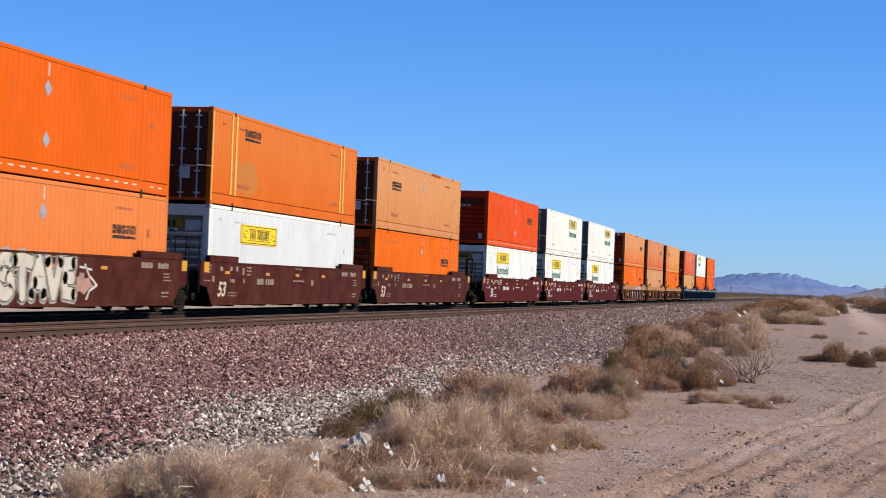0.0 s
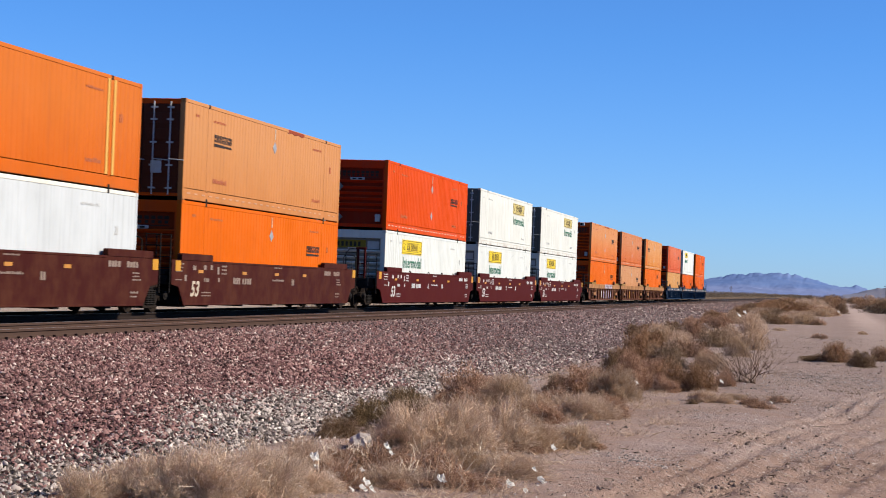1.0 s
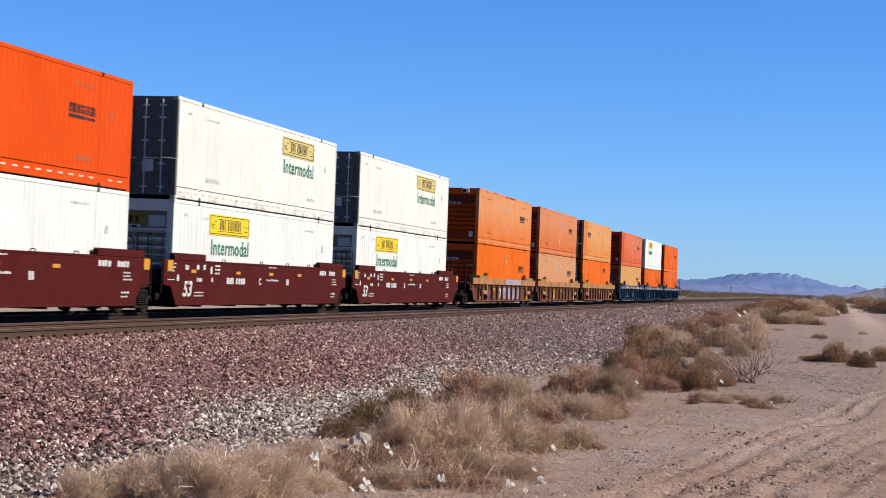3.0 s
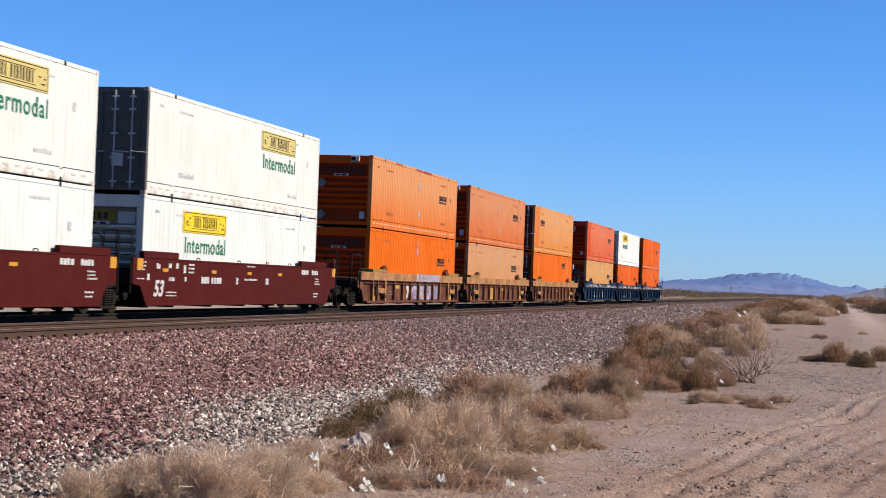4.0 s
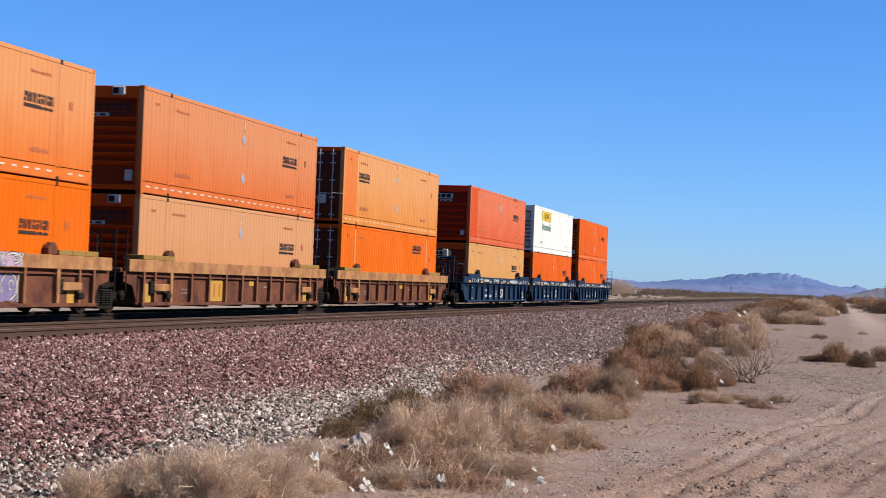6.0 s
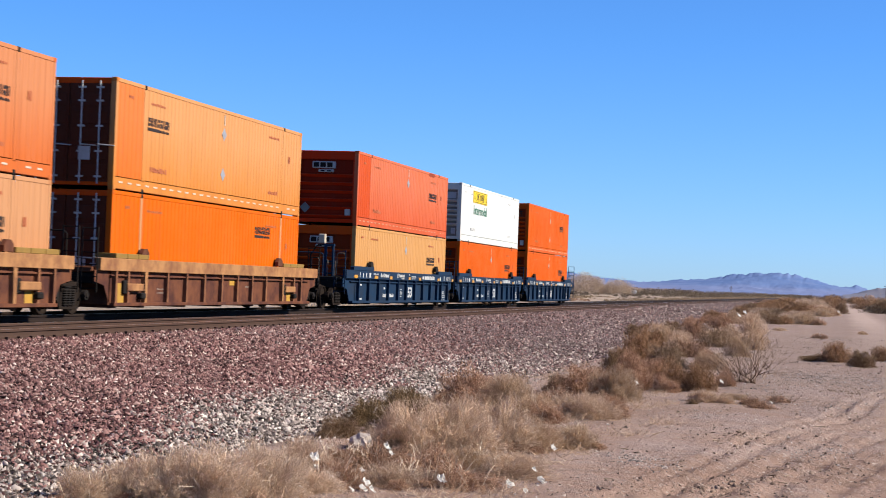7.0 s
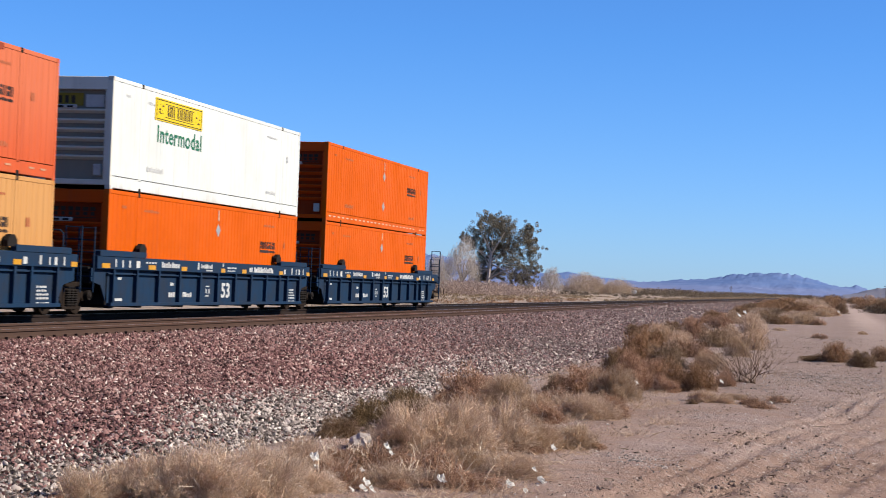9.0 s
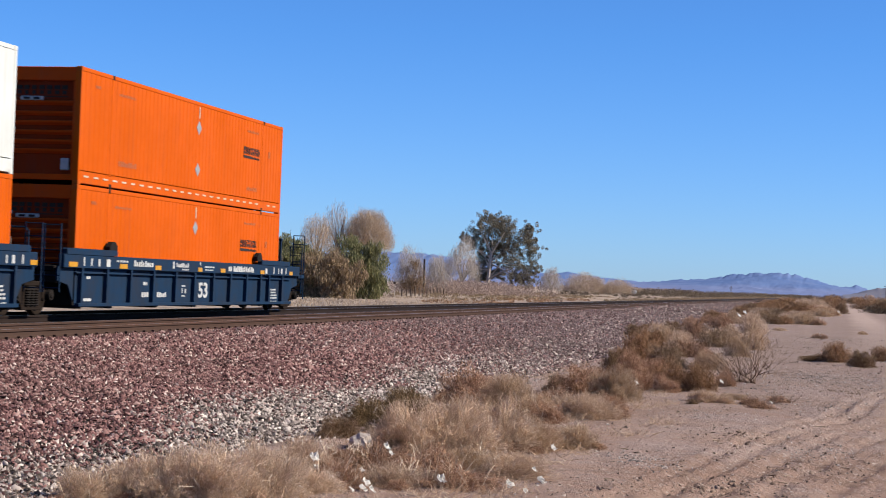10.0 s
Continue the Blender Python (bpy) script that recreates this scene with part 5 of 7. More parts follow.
def build_ground():
    xs = steps_list([(-4500, -600, 650), (-600, -60, 60), (-60, -27, 5.5), (-27, -13, 0.7), (-13, -7, 0.3), (-7, 3, 0.085), (3, 6, 0.3), (6, 30, 2), (30, 300, 45), (300, 4500, 700)])
    ys = steps_list([(-300, 0, 60), (0, 12, 3), (12, 36, 0.11), (36, 60, 0.3), (60, 110, 0.8), (110, 300, 5), (300, 1000, 50), (1000, 4600, 600)])
    vs = [(x, y, ground_z(x, y)) for y in ys for x in xs]
    k = len(xs)
    fs = [(j * k + i, j * k + i + 1, (j + 1) * k + i + 1, (j + 1) * k + i) for j in range(len(ys) - 1) for i in range(k - 1)]
    me = bpy.data.meshes.new("ground")
    me.from_pydata(vs, [], fs)
    me.polygons.foreach_set("use_smooth", [True] * len(fs))
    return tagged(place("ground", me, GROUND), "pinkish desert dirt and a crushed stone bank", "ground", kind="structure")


build_ground()

RAIL_SIDE = flat_paint("rusted_rail_side", (0.060, 0.035, 0.026), 0.85, 0.0, 0.45, 2.0, (0.036, 0.022, 0.017), 0.06)
# far track's rail sides: the shade beneath the train put into their colour
RAIL_SHADED = flat_paint("shade_dark_rail_side", (0.018, 0.012, 0.010), 0.8, 0.0, 0.4, 2.0, (0.03, 0.02, 0.016), 0.06)
RAIL_TOP = flat_paint("worn_rail_top", (0.45, 0.43, 0.42), 0.3, 0.9, 0.2, 3.0)
TIE = flat_paint("weathered_tie", (0.035, 0.026, 0.021), 0.9, 0.0, 0.5, 9.0, (0.02, 0.016, 0.013), 0.05)


def build_track(cx, cz, ties, side):
    t = tagged(new("railway_track"), "rusted steel rails on weathered ties", "railway track", "", "structure")
    t.location = (cx, 0, cz)
    for s in (-1, 1):
        bm = bmesh.new()
        x = s * 0.7535
        prof = [(-0.076, -0.172), (0.076, -0.172), (0.076, -0.160), (0.014, -0.142), (0.009, -0.120), (0.009, -0.058), (0.036, -0.044), (0.036, -0.008), (0.028, 0.0), (-0.028, 0.0), (-0.036, -0.008), (-0.036, -0.044), (-0.009, -0.058), (-0.009, -0.120), (-0.014, -0.142), (-0.076, -0.160)]
        extrude_profile(bm, [(x + a, b) for a, b in prof], "y", -120.0, 1500.0)
        r = part("rail", bm, side, t)
        part("running_surface", box((x - 0.024, -120, 0.0), (x + 0.024, 1500, 0.0012)), RAIL_TOP, r, "polished running surface")
    tie = mesh_of("tie", box((-1.3, -0.115, -0.36), (1.3, 0.115, -0.178), 0.012))
    bm = bmesh.new()
    add_box(bm, (0.82, -0.04, -0.178), (0.88, 0.04, -0.128))
    clips = mesh_of("tie_clips", bm)
    for i in range(ties):
        y = 24.0 + i * 0.5
        o = place("tie", tie, TIE, t)
        o.location = (0, y, 0)
        if ties > 200:
            place("rail_clip", clips, RAIL_SIDE, o)
    return t


build_track(RAIL_X, RAIL_Z, 120, RAIL_SHADED)
build_track(NEAR_X, RAIL_Z, 260, RAIL_SIDE)


def stone_material(name, stops):
    m, n, l, b = mat_nodes(name, 0.9, 0.0, 0.08)
    g = n.new("ShaderNodeNewGeometry")
    c = ramp(n, l, g.outputs["Random Per Island"], stops)
    co = n.new("ShaderNodeTexCoord").outputs["Object"]
    c = blend(n, l, c, (0.08, 0.06, 0.05), ramp(n, l, tex_noise(n, l, 0.5, 5, 0.6, co), [(0.45, grey(0.0)), (0.8, grey(0.35))]))
    l.new(c, b.inputs["Base Color"])
    return m


PINK_STONE = stone_material("pink_ballast", [(0.0, (0.024, 0.011, 0.011)), (0.22, (0.074, 0.034, 0.033)), (0.45, (0.152, 0.075, 0.071)), (0.74, (0.245, 0.133, 0.120)), (0.92, (0.345, 0.225, 0.195)), (1.0, (0.56, 0.47, 0.41))])
MAUVE_STONE = stone_material("mauve_grey_ballast", [(0.0, (0.036, 0.024, 0.024)), (0.5, (0.118, 0.080, 0.079)), (0.85, (0.19, 0.138, 0.133)), (1.0, (0.31, 0.25, 0.236))])
PALE_STONE = stone_material("pale_ballast", [(0.0, (0.024, 0.019, 0.017)), (0.22, (0.080, 0.064, 0.057)), (0.45, (0.214, 0.174, 0.154)), (0.7, (0.369, 0.306, 0.270)), (0.9, (0.503, 0.432, 0.379)), (1.0, (0.685, 0.599, 0.524))])


def scatter_stones(name, words, places, mat):
    """One mesh of many small angular stones. places: (x, y, size)."""
    r = np.random.RandomState(7)
    k = len(places)
    pl = np.array(places)
    # sharp four-sided chips, each corner pushed about
    base = np.array([(-0.9, -0.8, -0.5), (0.9, -0.8, -0.5), (0.9, 0.8, -0.5), (-0.9, 0.8, -0.5), (0, 0, 0.9)], float)
    v = base[None] * r.uniform(0.6, 1.15, (k, 5, 3)) + r.uniform(-0.4, 0.4, (k, 5, 3))
    v *= (pl[:, 2] / 2)[:, None, None] * np.stack([r.uniform(1.0, 1.8, k), r.uniform(0.65, 1.05, k), r.uniform(0.7, 1.3, k)], 1)[:, None, :]
    a = r.uniform(0, 2 * np.pi, k)
    ti = r.uniform(-0.6, 0.6, k)
    y2, z2 = v[..., 1] * np.cos(ti)[:, None] - v[..., 2] * np.sin(ti)[:, None], v[..., 1] * np.sin(ti)[:, None] + v[..., 2] * np.cos(ti)[:, None]
    x3 = v[..., 0] * np.cos(a)[:, None] - y2 * np.sin(a)[:, None]
    y3 = v[..., 0] * np.sin(a)[:, None] + y2 * np.cos(a)[:, None]
    gz = np.array([ground_z(p[0], p[1]) for p in places])
    co = np.stack([x3 + pl[:, 0, None], y3 + pl[:, 1, None], z2 + gz[:, None] + (pl[:, 2] * 0.5 * r.uniform(-0.3, 1, k))[:, None]], -1).reshape(-1, 3)
    tri = np.array([(0, 1, 4), (1, 2, 4), (2, 3, 4), (3, 0, 4)])
    idx = (tri[None] + (np.arange(k) * 5)[:, None, None]).reshape(-1, 3)
    me = bpy.data.meshes.new(name)
    me.vertices.add(len(co))
    me.vertices.foreach_set("co", co.ravel())
    me.loops.add(len(idx) * 3)
    me.loops.foreach_set("vertex_index", idx.ravel().astype(np.int32))
    me.polygons.add(len(idx))
    me.polygons.foreach_set("loop_start", (np.arange(len(idx)) * 3).astype(np.int32))
    me.update(calc_edges=True)
    me.validate()
    return tagged(place(name, me, mat), words, "gravel", kind="stuff")


def in_view(x, y):
    return -0.53 * y - 0.6 < x < 0.06 * y + 0.4


def ballast_places():
    r = random.Random(11)
    pink, pale, mauve = [], [], []
    for y0, y1, dens, size in ((12, 30, 580, 0.0455), (30, 48, 350, 0.053), (48, 75, 195, 0.061), (75, 130, 85, 0.077), (130, 300, 30, 0.13)):
        for _ in range(int((y1 - y0) * 8.0 * dens)):
            x, y = r.uniform(-14.5, -6.3), r.uniform(y0, y1)
            if not in_view(x, y):
                continue
            w = 1.3 * noise.noise(Vector((x * 0.35, y * 0.14, 5.0))) + 0.5 * noise.noise(Vector((x * 0.9, y * 0.6, 9.0)))
            if x > TOE_X + 0.4 * w + 0.1 and r.random() < 0.9:
                continue
            s = size * r.uniform(0.6, 1.35)
            if y > 34 and r.random() < min(0.75, (y - 34) / 30):
                mauve.append((x, y, s))
                continue
            (pale if x + 0.8 * w + r.gauss(0, 0.5) > -7.95 - 0.055 * (y - 20) and r.random() < (0.93 if y < 36 else 0.62 if y < 60 else 0.42) else pink).append((x, y, s))
    return pink, pale, mauve


PINK, PALE, MAUVE = ballast_places()
scatter_stones("ballast", "pink crushed stone ballast on the bank", PINK, PINK_STONE)
scatter_stones("ballast", "mauve-grey crushed stone further along the bank", MAUVE, MAUVE_STONE)
scatter_stones("ballast", "pale grey crushed stone along the foot of the bank", PALE, PALE_STONE)


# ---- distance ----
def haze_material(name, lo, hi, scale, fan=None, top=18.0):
    """Far rock with haze put into its base colours; fan: a paler colour at the foot, uneven, up to about a height of
    top.
    """
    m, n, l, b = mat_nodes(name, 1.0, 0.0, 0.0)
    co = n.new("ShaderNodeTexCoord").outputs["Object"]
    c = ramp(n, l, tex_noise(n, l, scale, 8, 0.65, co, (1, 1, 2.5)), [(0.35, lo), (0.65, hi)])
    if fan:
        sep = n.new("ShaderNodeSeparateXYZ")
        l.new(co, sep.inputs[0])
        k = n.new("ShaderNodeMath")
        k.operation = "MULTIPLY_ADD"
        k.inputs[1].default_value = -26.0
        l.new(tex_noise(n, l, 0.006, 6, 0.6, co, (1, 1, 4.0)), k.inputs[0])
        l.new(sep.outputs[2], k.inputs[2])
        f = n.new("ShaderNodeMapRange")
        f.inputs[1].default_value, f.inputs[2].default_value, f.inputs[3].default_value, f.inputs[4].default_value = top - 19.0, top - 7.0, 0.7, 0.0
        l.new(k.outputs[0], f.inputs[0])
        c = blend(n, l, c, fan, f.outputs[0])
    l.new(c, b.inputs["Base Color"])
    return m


def ridge(name, words, mat, y, stops, base, rough, seed, depth=500.0):
    """A far mountain: crest heights along x at distance y, sloping down towards the viewer."""
    xs = [stops[0][0] + (stops[-1][0] - stops[0][0]) * i / 700 for i in range(701)]
    rows = 34
    vs = []
    at, tall = [p[0] for p in stops], [p[1] for p in stops]
    for j in range(rows + 1):
        u = j / rows
        reach = 150.0 * min(1.0, 2.5 * (1 - u))
        level = np.mean([np.interp(np.array(xs) + reach * o, at, tall) for o in (-1.0, -0.75, -0.5, -0.25, 0.0, 0.25, 0.5, 0.75, 1.0)], axis=0)
        for x, z in zip(xs, level.tolist()):
            crest = base + (z - base) * u ** 1.35
            p = Vector((x * 0.011, (1 - u) * depth * 0.008, seed))
            g = sum(0.5 ** o * (1.0 - 2.2 * abs(noise.noise(p * 2.1 ** o))) for o in range(5))
            w = (g - 0.75) * rough * (z - base) * u * (1.06 - u)
            peak = 1.0 - 2.2 * abs(noise.noise(Vector((x * 0.045, seed, 2.0)))) + 0.7 * noise.noise(Vector((x * 0.13, seed, 5.0)))
            w += 3.0 * u ** 14 * (peak - 0.45) * min(1, max(0.0, z - base) / 30)
            vs.append((x, y - depth * (1 - u), crest + w))
    k = len(xs)
    fs = [(j * k + i, j * k + i + 1, (j + 1) * k + i + 1, (j + 1) * k + i) for j in range(rows) for i in range(k - 1)]
    me = bpy.data.meshes.new(name)
    me.from_pydata(vs, [], fs)
    me.polygons.foreach_set("use_smooth", [True] * len(fs))
    return tagged(place(name, me, mat), words, "mountain", kind="structure")


# the haze of the distance is mixed into these base colours
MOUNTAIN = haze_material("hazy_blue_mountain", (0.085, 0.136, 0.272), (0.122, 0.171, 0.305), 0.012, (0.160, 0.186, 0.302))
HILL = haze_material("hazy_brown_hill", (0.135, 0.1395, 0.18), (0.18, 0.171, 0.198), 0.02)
CREST = [(-1700, 40), (-1300, 58), (-1069, 70), (-1028, 69), (-964, 68), (-839, 53), (-720, 36), (-658, 30), (-627, 37), (-600, 32), (-577, 29), (-491, 22), (-446, 20), (-412, 22), (-367, 27), (-333, 29), (-294, 32), (-266, 37), (-233, 45), (-208, 44), (-189, 51), (-167, 48), (-128, 52), (-95, 50), (-68, 42), (-46, 37), (-18, 29), (9, 24), (31, 25), (47, 29), (68, 22), (79, 16), (130, 6)]
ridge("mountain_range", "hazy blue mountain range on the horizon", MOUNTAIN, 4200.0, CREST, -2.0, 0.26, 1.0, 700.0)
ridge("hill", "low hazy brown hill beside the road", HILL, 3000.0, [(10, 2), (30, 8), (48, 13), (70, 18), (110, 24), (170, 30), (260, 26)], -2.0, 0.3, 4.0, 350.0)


# ---- foliage by many small pieces ----
def ribbons(name, a, m, b, wa, wb, seed):
    """A mesh of thin curved blades from a over m to b (arrays of points), wa and wb wide at foot and tip."""
    r = np.random.RandomState(seed)
    k = len(a)
    d = b - a
    d /= np.linalg.norm(d, axis=1)[:, None] + 1e-9
    o = np.cross(d, r.normal(size=(k, 3)))
    o /= np.linalg.norm(o, axis=1)[:, None] + 1e-9
    wa = np.broadcast_to(np.asarray(wa, float), (k,))[:, None]
    wb = np.broadcast_to(np.asarray(wb, float), (k,))[:, None]
    wm = (wa + wb) / 2
    co = np.stack([a - o * wa / 2, a + o * wa / 2, m + o * wm / 2, m - o * wm / 2, b], 1)
    co = co.reshape(-1, 3)
    base = np.arange(k) * 5
    quads = np.stack([base, base + 1, base + 2, base + 3], 1)
    tris = np.stack([base + 3, base + 2, base + 4], 1)
    loops = np.concatenate([quads, tris], 1).ravel()
    starts = (np.arange(k)[:, None] * 7 + np.array([0, 4])[None]).ravel()
    me = bpy.data.meshes.new(name)
    me.vertices.add(len(co))
    me.vertices.foreach_set("co", co.ravel())
    me.loops.add(len(loops))
    me.loops.foreach_set("vertex_index", loops.astype(np.int32))
    me.polygons.add(2 * k)
    me.polygons.foreach_set("loop_start", starts.astype(np.int32))
    me.update(calc_edges=True)
    me.validate()
    return me


def dome_points(r, k, lump, seed, flat=1.0):
    """Points on an uneven dome of radius and height about 1."""
    f = r.uniform(0, 2 * np.pi, k)
    c = r.uniform(0.0, 1.0, k) ** 0.8
    s = np.sqrt(1 - c * c)
    p = np.stack([np.cos(f) * s, np.sin(f) * s, c], 1)
    w = np.array([noise.noise(Vector((v[0] * 1.7, v[1] * 1.7, v[2] * 1.7 + seed * 3.7))) + 0.75 * noise.noise(Vector((v[0] * 3.3, v[1] * 3.3, v[2] * 3.3 + seed))) for v in p])
    return p * (1.0 + lump * w)[:, None]


def shrub_mesh(name, k, seed, width, lump=0.32, upright=0.35, foot=0.35, shell=0.62, length=0.42):
    """Unit shrub as two meshes: stems from the foot, and a shell of fine twigs."""
    r = np.random.RandomState(seed)
    tip = dome_points(r, k, lump, seed) * r.uniform(0.72, 1.06, k)[:, None]
    stem = r.uniform(size=k) > shell
    root = np.stack([r.normal(0, foot * 0.5, k), r.normal(0, foot * 0.5, k), np.zeros(k)], 1)
    out = tip + r.normal(0, 0.30, (k, 3)) * length
    out[:, 2] += upright * length * r.uniform(0, 1, k)
    inner = tip - (tip * 0.9 + np.array([0, 0, upright]) + r.normal(0, 0.5, (k, 3))) * length * r.uniform(0.5, 1.1, k)[:, None]
    a = np.where(stem[:, None], root, inner)
    b = np.where(stem[:, None], tip, out * 0.5 + tip * 0.5)
    a[:, 2] = np.maximum(a[:, 2], 0.0)
    b[:, 2] = np.maximum(b[:, 2], 0.02)
    m = (a + b) / 2 + r.normal(0, 0.05, (k, 3))
    m[:, 2] = np.maximum(m[:, 2] + np.where(stem, 0.08, 0.0), 0.01)
    size = np.array([np.percentile(np.hypot(b[:, 0], b[:, 1]), 94)] * 2 + [np.percentile(b[:, 2], 95)])
    a, m, b = a / size, m / size, b / size
    w = np.where(stem, width * 1.5, width) * r.uniform(0.6, 1.3, k)
    fine = ~stem
    return (ribbons("stem_bundle", a[stem], m[stem], b[stem], w[stem], w[stem] * 0.3, seed + 1), ribbons("foliage", a[fine], m[fine], b[fine], w[fine], w[fine] * 0.3, seed + 2))


def foliage_material(name, stops, rough=0.8, through_leaf=0.1):
    m, n, l, b = mat_nodes(name, rough, 0.0, 0.04)
    g = n.new("ShaderNodeNewGeometry")
    c = ramp(n, l, g.outputs["Random Per Island"], stops)
    co = n.new("ShaderNodeTexCoord").outputs["Object"]
    c = blend(n, l, c, tuple(0.5 * v for v in stops[0][1]), ramp(n, l, tex_noise(n, l, 3.0, 3, 0.5, co), [(0.5, grey(0.0)), (0.75, grey(0.4))]))
    oi = n.new("ShaderNodeObjectInfo")
    hs = n.new("ShaderNodeHueSaturation")
    mr = n.new("ShaderNodeMapRange")
    mr.inputs[3].default_value, mr.inputs[4].default_value = 0.85, 1.15
    l.new(oi.outputs["Random"], mr.inputs[0])
    l.new(mr.outputs[0], hs.inputs["Value"])
    l.new(c, hs.inputs["Color"])
    l.new(hs.outputs[0], b.inputs["Base Color"])
    tr = n.new("ShaderNodeBsdfTranslucent")
    l.new(hs.outputs[0], tr.inputs[0])
    mx = n.new("ShaderNodeMixShader")
    mx.inputs[0].default_value = through_leaf
    l.new(b.outputs[0], mx.inputs[1])
    l.new(tr.outputs[0], mx.inputs[2])
    l.new(mx.outputs[0], n["Material Output"].inputs[0])
    return m


STRAW = foliage_material("dry_straw", [(0.0, (0.335, 0.228, 0.155)), (0.5, (0.53, 0.372, 0.264)), (1.0, (0.74, 0.575, 0.432))], through_leaf=0.45)
BROWN = foliage_material("dry_brown_twigs", [(0.0, (0.155, 0.081, 0.050)), (0.5, (0.342, 0.195, 0.124)), (1.0, (0.60, 0.389, 0.264))])
DARKTWIG = foliage_material("dark_brown_twigs", [(0.0, (0.09, 0.052, 0.030)), (0.5, (0.20, 0.122, 0.070)), (1.0, (0.36, 0.245, 0.15))])
OLIVE = foliage_material("olive_brown_leaves", [(0.0, (0.125, 0.066, 0.034)), (0.5, (0.298, 0.168, 0.091)), (1.0, (0.51, 0.318, 0.192))])
RUSSET = foliage_material("russet_straw", [(0.0, (0.26, 0.158, 0.093)), (0.5, (0.45, 0.306, 0.199)), (1.0, (0.64, 0.49, 0.355))], through_leaf=0.45)
DARK_OLIVE = foliage_material("dark_olive_leaves", [(0.0, (0.070, 0.044, 0.021)), (0.5, (0.165, 0.106, 0.052)), (1.0, (0.31, 0.208, 0.112))])
PALE_STRAW = foliage_material("bleached_straw", [(0.0, (0.40, 0.282, 0.197)), (0.5, (0.62, 0.452, 0.327)), (1.0, (0.82, 0.66, 0.51))], through_leaf=0.45)
SAGE = foliage_material("grey_green_leaves", [(0.0, (0.130, 0.083, 0.052)), (0.5, (0.245, 0.165, 0.104)), (1.0, (0.41, 0.292, 0.198))])


# ---- shrubs ----
FLUFF = [shrub_mesh("shrub", 9500, 21 + i, 0.0095, 0.5, 0.16, 0.5, 0.88, 0.17) for i in range(3)]
BRUSH = [shrub_mesh("shrub", 8500, 41 + i, 0.0120, 0.50, 0.12, 0.4, 0.90, 0.11) for i in range(3)]
TUFT = [shrub_mesh("shrub", 2600, 51 + i, 0.020, 0.28, 0.10, 0.5, 0.90, 0.11) for i in range(3)]
KIND = {
    "s": (FLUFF, STRAW, "dry straw-coloured desert shrub on the dirt"),
    "b": (BRUSH, BROWN, "dry brown twiggy desert shrub on the dirt"),
    "o": (BRUSH, OLIVE, "olive-brown leafy desert shrub on the dirt"),
    "d": (BRUSH, DARKTWIG, "dark brown dry desert shrub on the dirt"),
    "k": (BRUSH, DARK_OLIVE, "dark olive leafy desert shrub by the stones"),
    "p": (FLUFF, PALE_STRAW, "bleached straw-coloured desert shrub on the dirt"),
    "r": (FLUFF, RUSSET, "reddish straw tuft beside the shrubs"),
    "g": (BRUSH, SAGE, "grey-green desert shrub on the dirt"),
}
NEAR = [
    (-6.35, 22.68, 0.26, 0.26, "d"), (-6.53, 24.86, 0.30, 0.36, "k"), (-6.49, 26.9, 0.38, 0.42, "k"), (-5.95, 23.9, 0.30, 0.34, "k"), (-6.20, 25.9, 0.32, 0.40, "k"), (-6.21, 30.51, 0.49, 0.56, "b"), (-5.31, 29.34, 0.43, 0.57, "r"),
    (-4.6, 27.84, 0.32, 0.35, "r"), (-5.04, 21.17, 0.48, 0.54, "s"), (-4.56, 21.5, 0.51, 0.62, "s"), (-4.15, 22.23, 0.48, 0.58, "s"), (-5.55, 19.95, 0.24, 0.13, "b"),
    (-3.74, 22.4, 0.36, 0.38, "r"), (-3.27, 23.01, 0.31, 0.3, "r"), (-4.25, 26.79, 0.26, 0.29, "b"), (-4.23, 18.81, 0.35, 0.27, "b"), (-4.85, 18.76, 0.3, 0.29, "b"),
    (-3.92, 19.44, 0.28, 0.27, "r"), (-3.38, 19.09, 0.36, 0.26, "s"), (-4.29, 17.52, 0.33, 0.23, "s"), (-3.71, 17.56, 0.37, 0.2, "b"),
]
FRONT = [
    (-6.66, 15.19, 0.25, 0.27, "p"), (-6.39, 15.46, 0.24, 0.32, "p"), (-5.98, 15.48, 0.33, 0.43, "p"), (-5.5, 15.52, 0.38, 0.48, "p"), (-5.17, 15.93, 0.33, 0.48, "p"),
    (-5.34, 17.73, 0.26, 0.4, "s"), (-4.75, 16.95, 0.22, 0.27, "b"), (-6.7, 16.55, 0.21, 0.23, "b"), (-4.85, 16.51, 0.24, 0.23, "p"), (-5.3, 34.89, 0.29, 0.33, "d"),
    (-4.63, 33.65, 0.47, 0.57, "b"), (-3.92, 32.76, 0.42, 0.58, "r"), (-3.9, 28.25, 0.47, 0.39, "s"), (-3.57, 28.93, 0.33, 0.35, "b"), (-3.79, 33.81, 0.22, 0.36, "s"),
    (-4.68, 30.67, 0.29, 0.27, "b"),
]
